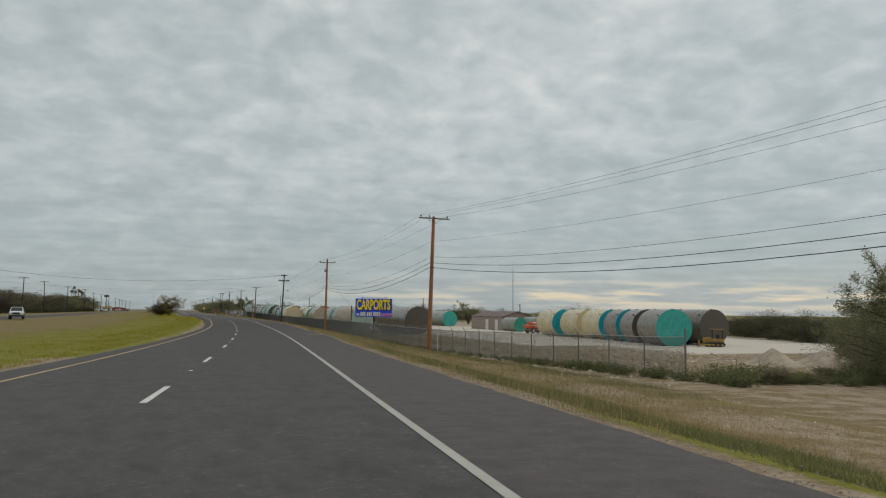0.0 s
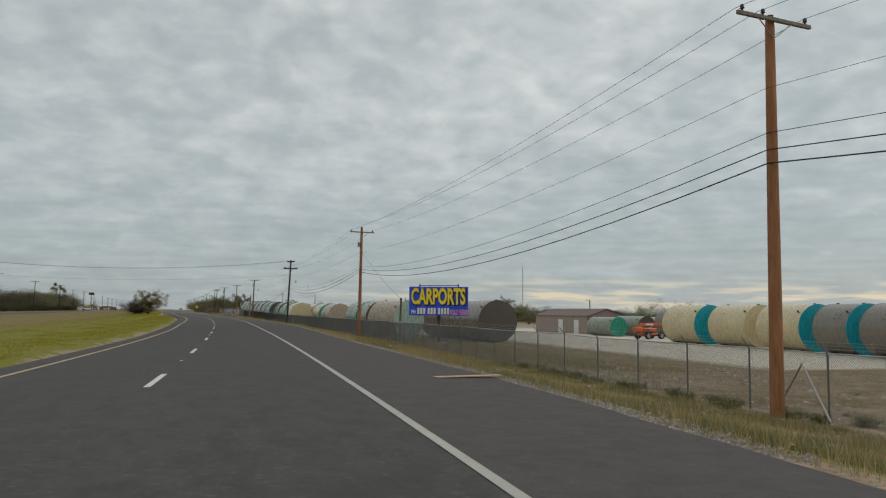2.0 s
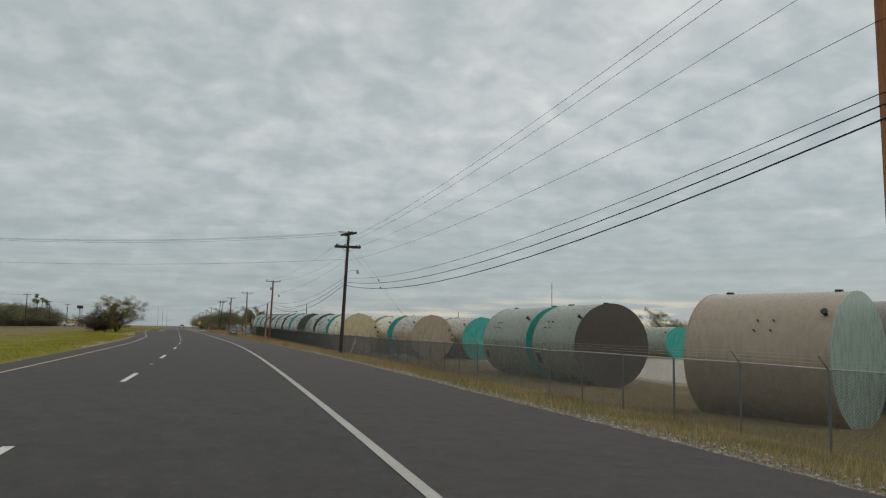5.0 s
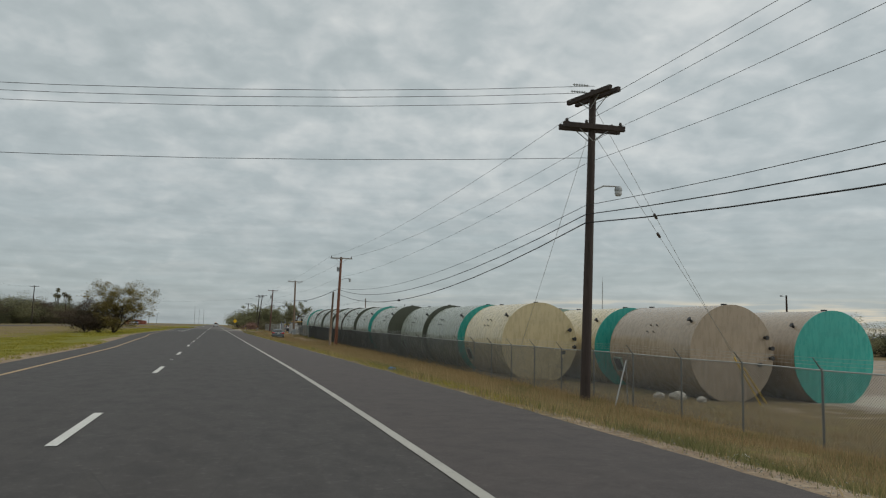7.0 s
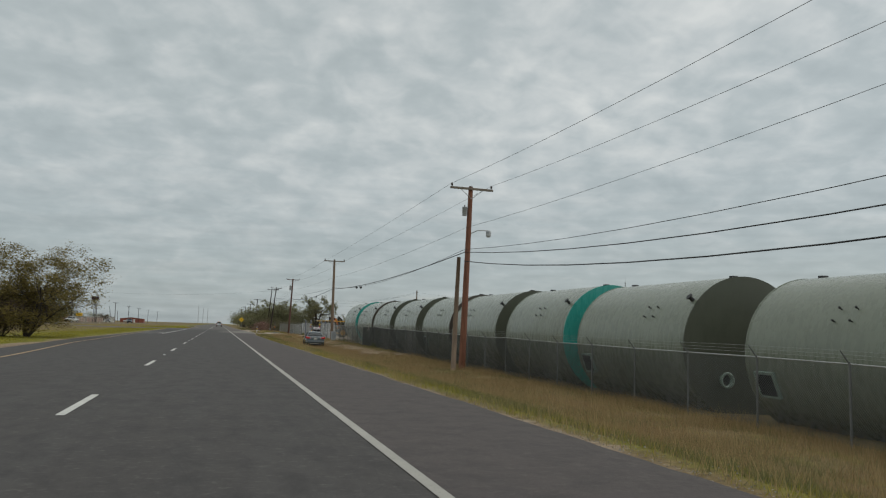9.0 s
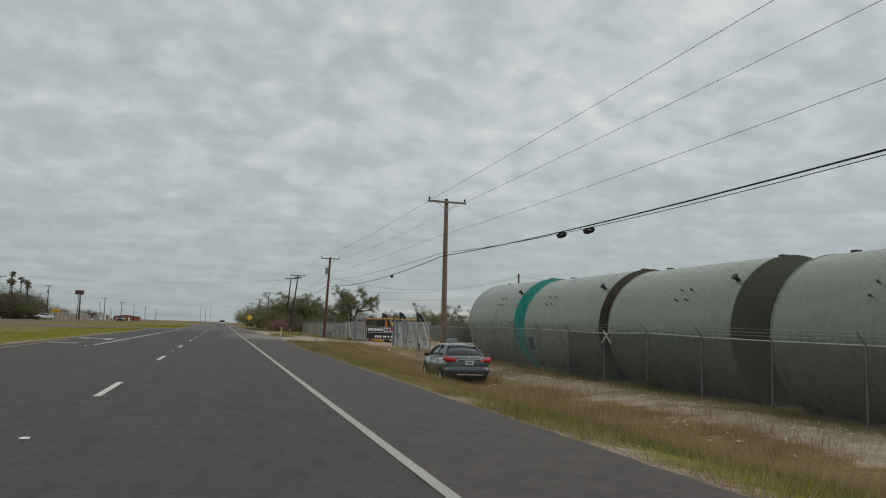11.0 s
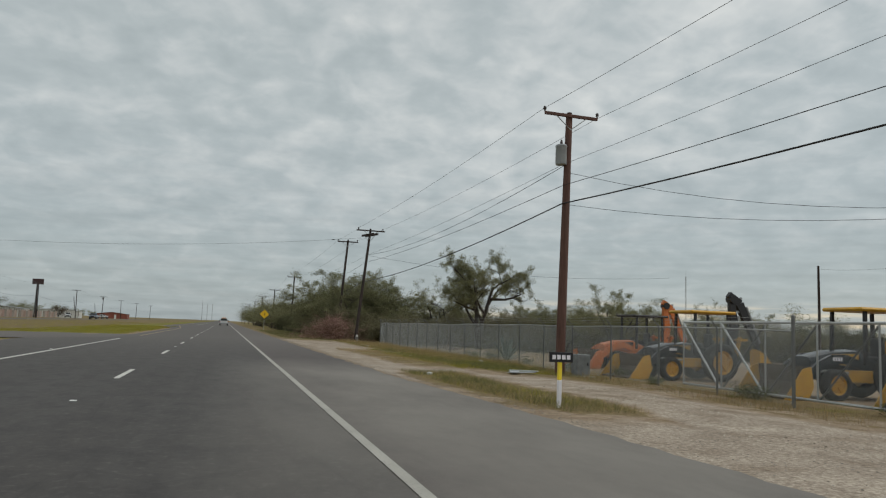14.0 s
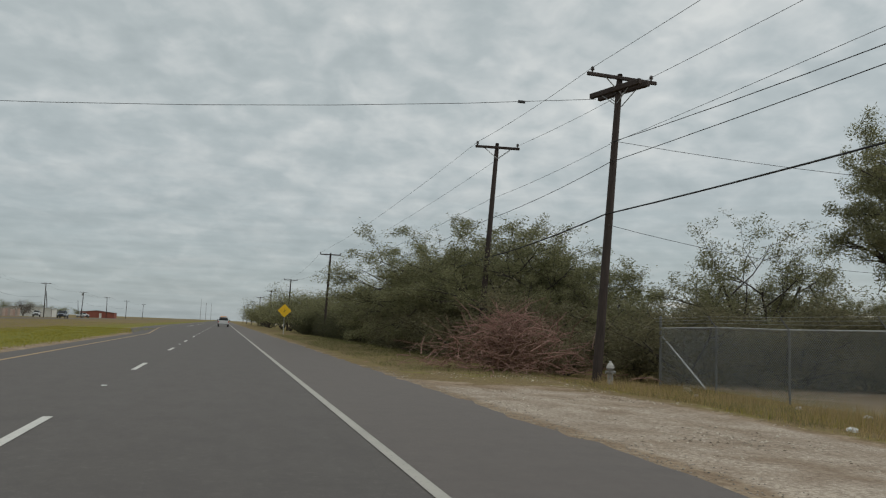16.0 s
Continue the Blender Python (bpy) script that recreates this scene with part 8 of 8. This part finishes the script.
def cabinet(x, y, w, d, h, mat, label):
    e = empty("utility_cabinet", Matrix.Translation((x, y, ground_at(x, y))), label, "utility cabinet", "utility cabinets")
    bm = bmesh.new()
    box(bm, -w / 2, -d / 2, -0.1, w / 2, d / 2, h, bev=0.03)
    part("body", bm, mat, e)
    bm = bmesh.new()
    box(bm, -w / 2 + 0.04, -d / 2 - 0.012, 0.1, w / 2 - 0.04, -d / 2 + 0.002, h - 0.08, bev=0.004)
    dr = part("door", bm, mat, e, "cabinet door")
    bm = bmesh.new()
    box(bm, w / 2 - 0.14, -d / 2 - 0.03, h * 0.5, w / 2 - 0.1, -d / 2 - 0.012, h * 0.5 + 0.12)
    part("handle", bm, M_dark, dr)
    bm = bmesh.new()
    box(bm, -w / 2 - 0.15, -d / 2 - 0.15, -0.12, w / 2 + 0.15, d / 2 + 0.15, 0.03, bev=0.02)
    part("pad", bm, M_conc, e)


cabinet(14.9, 310.2, 0.55, 0.5, 1.15, M_grey, "pale grey utility cabinet on a concrete pad")
cabinet(14.85, 363.9, 0.55, 0.5, 0.82, simple("dirty_grey_enamel", (0.20, 0.21, 0.21), 0.6, 0, 0.3, 4), "grey weathered utility cabinet beside the pole")


def lattice_mast(x, y, h, label):
    e = empty("radio_mast", Matrix.Translation((x, y, ground_at(x, y))), label, "radio mast")
    R = [(0.9 * math.cos(a), 0.9 * math.sin(a)) for a in (0.3, 2.4, 4.5)]
    for k in range(3):
        bm = bmesh.new()
        tube(bm, [(R[k][0], R[k][1], 0), (R[k][0] * 0.5, R[k][1] * 0.5, h)], 0.14, 5)
        part("leg", bm, M_steel, e)
    bm = bmesh.new()
    n = 26
    for i in range(n):
        f0, f1 = i / n, (i + 1) / n
        for k in range(3):
            a, b = R[k], R[(k + 1) % 3]
            tube(bm, [(a[0] * (1 - f0 / 2), a[1] * (1 - f0 / 2), h * f0), (b[0] * (1 - f1 / 2), b[1] * (1 - f1 / 2), h * f1)], 0.08, 4, False)
    part("lattice", bm, M_steel, e, "steel lattice bracing")
    bm = bmesh.new()
    tube(bm, [(0, 0, h), (0, 0, h + 6)], 0.1, 5)
    part("antenna", bm, M_steel, e)


lattice_mast(479, 1064, 68, "tall thin steel lattice radio mast far off")
for i, (x, y, h) in enumerate(((-38, 1800, 36), (-30, 1840, 31), (-22, 1900, 33))):
    bm = bmesh.new()
    tube(bm, [(0, 0, 0), (0, 0, h)], [0.5, 0.3], 6)
    o = mesh_ob("distant_mast", bm, M_grey)
    o.location = (x, y, ground_at(x, y))
    tagged(o, "slim pale mast far down the road", "mast", "distant masts")

# billboard far across the road
e = empty("tall_sign", Matrix.Translation((-50.4, 583, ground_at(-50.4, 583))), "dark sign panel on two tall posts", "sign")
bm = bmesh.new()
box(bm, -1.5, -0.15, 9.6, 1.5, 0.15, 11.2, bev=0.03)
part("panel", bm, simple("dark_red_panel", (0.06, 0.03, 0.03), 0.6), e)
for sx in (-0.35, 0.35):
    bm = bmesh.new()
    tube(bm, [(sx, 0, -0.3), (sx * 0.6, 0, 9.8)], 0.13, 8)
    part("post", bm, M_post, e)

# plain wooden poles in the yards
for x, y, h, lamp in ((35.2, 351.4, 8.9, False), (56.0, 398.0, 9.5, False), (67.4, 249.7, 8.0, True), (78.8, 200.3, 6.4, True), (90, 372, 8.5, False)):
    e = empty("yard_pole", Matrix.Translation((x, y, ground_at(x, y))), "plain brown wooden pole in the yard", "pole", "yard poles")
    bm = bmesh.new()
    tube(bm, [(0, 0, -0.3), (0.05, 0, h * 0.5), (0.0, 0, h)], [0.15, 0.13, 0.1], 10)
    part("pole_shaft", bm, W_GREY if x < 36 else W_DARK, e, smooth_shade=True)
    if lamp:
        bm = bmesh.new()
        tube(bm, [(0, 0, h - 0.3), (-0.7, 0, h - 0.05)], 0.03, 6)
        lathe(bm, [(0, 0.1), (0.14, 0.05), (0.16, -0.12), (0, -0.14)], 10, Matrix.Translation((-0.75, 0, h - 0.08)))
        part("lamp", bm, M_grey, e, "grey yard lamp")

# litter and stones
M_stone = simple("pale_limestone", (0.46, 0.43, 0.37), 0.9, 0, 0.2, 3, 0.4)
M_litter = simple("white_litter", (0.62, 0.63, 0.63), 0.7)
rnd = random.Random(21)


def stone(x, y, s, mat=M_stone, name="stone", label="pale limestone lump lying in the grass", cat="stone", group="stones", flat=0.7):
    bm = bmesh.new()
    bmesh.ops.create_icosphere(bm, subdivisions=2, radius=s)
    for v in bm.verts:
        v.co *= 1 + 0.35 * noise.noise(v.co * (1.7 / s) + Vector((x, y, 0)))
        v.co.z *= flat
    o = mesh_ob(name, bm, mat)
    o.matrix_basis = Matrix.Translation((x, y, ground_at(x, y) + s * flat * 0.45)) @ Matrix.Rotation(rnd.uniform(0, 6), 4, "Z")
    tagged(o, label, cat, group)


for x, y, s in ((22.5, 204.5, 0.4), (21.7, 204.9, 0.28), (23.3, 203.8, 0.24), (14.6, 319.5, 0.12), (15.0, 321.0, 0.15), (13.9, 318.6, 0.10), (13.1, 323, 0.10), (12.8, 325.0, 0.08), (17.2, 343, 0.10), (15.2, 404.8, 0.13), (13.9, 402.4, 0.07), (14.9, 399.9, 0.08), (12.9, 307, 0.16), (12.2, 302, 0.12)):
    stone(x, y, s)
for x, y, s in ((10.2, 184.0, 0.17), (10.4, 208.5, 0.13), (9.2, 47.5, 0.12), (8.2, 50.2, 0.1), (11.9, 391.5, 0.12), (13.7, 372.0, 0.15), (9.5, 112.0, 0.1), (12.2, 395.5, 0.1), (9.3, 331.2, 0.13), (12.9, 318.6, 0.14)):
    stone(x, y, s, M_litter, "litter", "crumpled white plastic litter on the verge", "litter", "litter", 0.6)
stone(7.05, 197.4, 0.14, simple("blue_litter", (0.03, 0.17, 0.42), 0.5, 0, 0.3, 9), "litter", "crumpled blue plastic litter at the pavement edge", "litter", "litter", 0.5)
stone(8.0, 359.8, 0.09, M_litter, "litter", "crumpled white plastic litter on the verge", "litter", "litter", 0.6)
for k in range(9):
    stone(15.25 + 0.1 * math.sin(k * 2.3), 383.0 + 1.9 * k, 0.045 + 0.03 * (k % 3), M_litter, "litter", "crumpled white plastic litter on the verge", "litter", "litter", 0.5)
# plywood offcut on the shoulder, sheet scraps by the pole
bm = bmesh.new()
box(bm, -0.78, -0.12, 0, 0.78, 0.12, 0.02, bev=0.004)
o = mesh_ob("plank", bm, wood_mat("raw_plank", (0.48, 0.34, 0.20)))
o.matrix_basis = Matrix.Translation((-0.3, 71.7, road_z(71.7) + 0.006)) @ Matrix.Rotation(radians(6), 4, "Z")
tagged(o, "raw wooden plank lying on the shoulder", "plank")
for k, (x, y, a) in enumerate(((11.9, 362.3, 20), (11.4, 361.7, 70), (12.2, 362.9, -30))):
    bm = bmesh.new()
    box(bm, -0.5, -0.16, 0, 0.5, 0.16, 0.03, bev=0.006)
    o = mesh_ob("scrap_sheet", bm, M_grey)
    o.matrix_basis = Matrix.Translation((x, y, ground_at(x, y) + 0.03 + 0.02 * k)) @ Matrix.Rotation(radians(a), 4, "Z")
    tagged(o, "bent grey scrap sheet lying beside the pole", "scrap sheet", "scrap sheets")


# gravel along the pavement edge
def gravel():
    rs = np.random.RandomState(8)
    V, Fc = [], []
    base = [(-1, -1, 0), (1, -1, 0), (1, 1, 0), (-1, 1, 0), (0, 0, 1)]
    tri = [(0, 1, 4), (1, 2, 4), (2, 3, 4), (3, 0, 4)]
    for k in range(50000):
        y = rs.uniform(14, 410)
        u = right_edge(y) + 0.05 + abs(rs.normal(0, 0.32)) if not 325 < y < 348 else rs.uniform(6.5, 12)
        s, t = rs.uniform(0.004, 0.012), rs.uniform(0, 6.3)
        if k < 20000:
            y = rs.uniform(62, 170)
            u = right_edge(y) - 0.05 + abs(rs.normal(0, 0.26)) + 0.1 * rs.rand()
            s = rs.uniform(0.008, 0.025)
        z = max(land(u, y), road_z(y) - 0.05)
        n = len(V)
        for bx, by, bz in base:
            V.append((line_x(y) + u + s * (bx * math.cos(t) - by * math.sin(t)), y + s * (bx * math.sin(t) + by * math.cos(t)), z + s * bz * 0.9 - 0.004))
        Fc += [tuple(n + i for i in q) for q in tri]
    me = bpy.data.meshes.new("edge_gravel")
    me.from_pydata(V, [], Fc)
    m = Mat("gravel", 0.9)
    m.color(m.ramp(m.n("NewGeometry").outputs["Random Per Island"], [(0, (0.12, 0.105, 0.085)), (0.7, (0.25, 0.225, 0.19)), (1, (0.38, 0.35, 0.31))]))
    me.materials.append(m.m)
    tagged(new("edge_gravel", me), "loose pale gravel along the pavement edge", "gravel", kind="stuff")


gravel()


# broken caliche clods in the tank yard and by the gate
def rubble():
    rs = np.random.RandomState(12)
    V, Fc = [], []
    quad = [(0, 1, 4), (1, 2, 4), (2, 3, 4), (3, 0, 4)]
    for u0, u1, y0, y1, n, big in ((16.8, 34, 40, 100, 2600, 0.15), (12.0, 34, 36, 98, 7000, 0.085), (34, 48, 52, 90, 1000, 0.17), (9.5, 15.8, 286, 323, 1500, 0.07), (11.4, 16.0, 276, 318, 4500, 0.055), (10.5, 14.5, 20, 80, 1800, 0.045), (8.0, 15, 326, 348, 900, 0.028), (7.0, 11.6, 357, 404, 1500, 0.028), (6.4, 11.4, 372, 409, 14000, 0.028), (6.6, 14, 328, 350, 5000, 0.020), (9.3, 12.4, 350, 370, 3000, 0.022), (9.5, 14, 16, 66, 2600, 0.04), (17, 23, 95, 150, 700, 0.06)):
        for _ in range(n):
            u, y = rs.uniform(u0, u1), rs.uniform(y0, y1)
            if noise.noise(Vector((u * 0.3, y * 0.3, 2))) < rs.uniform(-0.5, 0.35):
                continue
            s, t = big * rs.uniform(0.25, 1.0) ** 1.5, rs.uniform(0, 6.3)
            z, k = land(u, y) - 0.01, len(V)
            for bx, by, bz in ((-1, -1, 0), (1, -0.8, 0), (0.9, 1, 0), (-0.8, 0.9, 0), (0.15, -0.1, 0.9)):
                bx, by = bx * rs.uniform(0.7, 1.2), by * rs.uniform(0.6, 1.2)
                V.append((line_x(y) + u + s * (bx * math.cos(t) - by * math.sin(t)), y + s * (bx * math.sin(t) + by * math.cos(t)), z + s * bz * 0.8))
            Fc += [tuple(k + i for i in q) for q in quad]
    me = bpy.data.meshes.new("rubble")
    me.from_pydata(V, [], Fc)
    m = Mat("caliche_clods", 0.95)
    m.color(m.ramp(m.n("NewGeometry").outputs["Random Per Island"], [(0, (0.12, 0.092, 0.068)), (0.5, (0.33, 0.28, 0.215)), (1, (0.64, 0.575, 0.475))]))
    me.materials.append(m.m)
    tagged(new("rubble", me), "broken pale caliche clods strewn over the bare soil", "rubble", kind="stuff")


rubble()


# flatbed trailer and stacked pipe under the shed roof
def flatbed(x, y, turn):
    e = empty("flatbed_trailer", Matrix.Translation((x, y, ground_at(x, y))) @ Matrix.Rotation(radians(turn), 4, "Z"), "dark steel flatbed trailer under the shed roof", "trailer", "trailers")
    bm = bmesh.new()
    box(bm, -1.15, -4.2, 0.85, 1.15, 4.2, 1.0, bev=0.02)
    part("deck", bm, M_dark, e, "dark timber deck")
    for s in (-1, 1):
        bm = bmesh.new()
        box(bm, s * 0.5 - 0.06, -4.0, 0.6, s * 0.5 + 0.06, 4.6, 0.85)
        part("frame_rail", bm, M_post, e)
        for yy in (-2.6, -1.5):
            wheel(e, s * 0.95, yy, 0.45, 0.26, s, M_grey)
    for k in range(6):
        bm = bmesh.new()
        box(bm, -1.17, -4.0 + 1.55 * k, 1.0, -1.1, -3.92 + 1.55 * k, 2.1)
        part("stake", bm, M_post, e)
    for k in range(5):
        bm = bmesh.new()
        tube(bm, [(-0.8 + 0.4 * k, -3.8, 1.18), (-0.8 + 0.4 * k, 3.8, 1.18)], 0.17, 10)
        part("pipe", bm, M_steel, e, "grey steel pipe")


flatbed(50.6, 363.4, 86)
flatbed(59.4, 363.0, 88)

# short steel stub beside the open gate
bm = bmesh.new()
box(bm, -0.05, -0.05, -0.2, 0.05, 0.05, 0.5)
box(bm, -0.16, -0.06, 0.5, 0.06, 0.06, 0.6)
o = mesh_ob("gate_stop", bm, M_post_grey)
o.location = (15.3, 319.5, ground_at(15.3, 319.5))
tagged(o, "short grey steel stop post of the gate", "gate stop")

# leaning poles and a yellow shop sign across the far carriageway
for x0, y0, x1, y1, h in ((-53.0, 660, -54.7, 672, 8.4), (-63.5, 778, -64.4, 781.5, 7.6), (-56, 560, -56.6, 561, 6.5)):
    bm = bmesh.new()
    tube(bm, [(0, 0, -0.3), ((x1 - x0), (y1 - y0) * 0.3, h)], [0.16, 0.1], 8)
    e = empty("leaning_pole", Matrix.Translation((x0, y0, ground_at(x0, y0))), "bare leaning wooden pole across the far carriageway", "pole", "leaning poles")
    part("pole_shaft", bm, W_DARK, e, smooth_shade=True)
e = empty("shop_sign", Matrix.Translation((-46, 519, ground_at(-46, 519))), "yellow sign with dark bars on a post", "sign")
bm = bmesh.new()
box(bm, -1.0, -0.08, 2.3, 1.0, 0.08, 3.3, bev=0.02)
p = part("panel", bm, M_sign_y, e, "yellow sign panel")
for k in range(2):
    bm = bmesh.new()
    box(bm, -0.75, -0.1, 2.55 + 0.34 * k, 0.75, -0.08, 2.7 + 0.34 * k)
    part("print_bar", bm, M_blk, p)
bm = bmesh.new()
tube(bm, [(0, 0, -0.3), (0, 0, 2.3)], 0.08, 8)
part("post", bm, M_post, e)

# plank fence and low posts across the far carriageway
P_WOOD = [wood_mat("fence_plank_pale", (0.40, 0.31, 0.26)), wood_mat("fence_plank_rose", (0.34, 0.235, 0.20)), wood_mat("fence_plank_grey", (0.28, 0.25, 0.22))]
e = empty("plank_fence", Matrix.Translation((-51.3, 549, ground_at(-51.3, 549))), "long weathered beige plank fence across the far carriageway", "fence")
frnd = random.Random(71)
for k in range(29):
    y0 = 2.42 * k
    g = ground_at(-51.3, 549 + y0) - ground_at(-51.3, 549)
    bm = bmesh.new()
    box(bm, -0.06, y0 - 0.06, g - 0.3, 0.06, y0 + 0.06, g + 2.15, bev=0.01)
    part("post", bm, W_GREY, e)
    if k == 28 or k in (7, 19):
        continue
    bm = bmesh.new()
    hh = frnd.uniform(1.8, 2.1)
    for j in range(7):
        dz = frnd.uniform(-0.06, 0.06)
        box(bm, 0.06, y0 + 0.1 + 0.33 * j, g + 0.08, 0.09, y0 + 0.1 + 0.33 * j + frnd.uniform(0.24, 0.3), g + hh + dz)
    part("panel", bm, P_WOOD[k * 7 % 3], e)
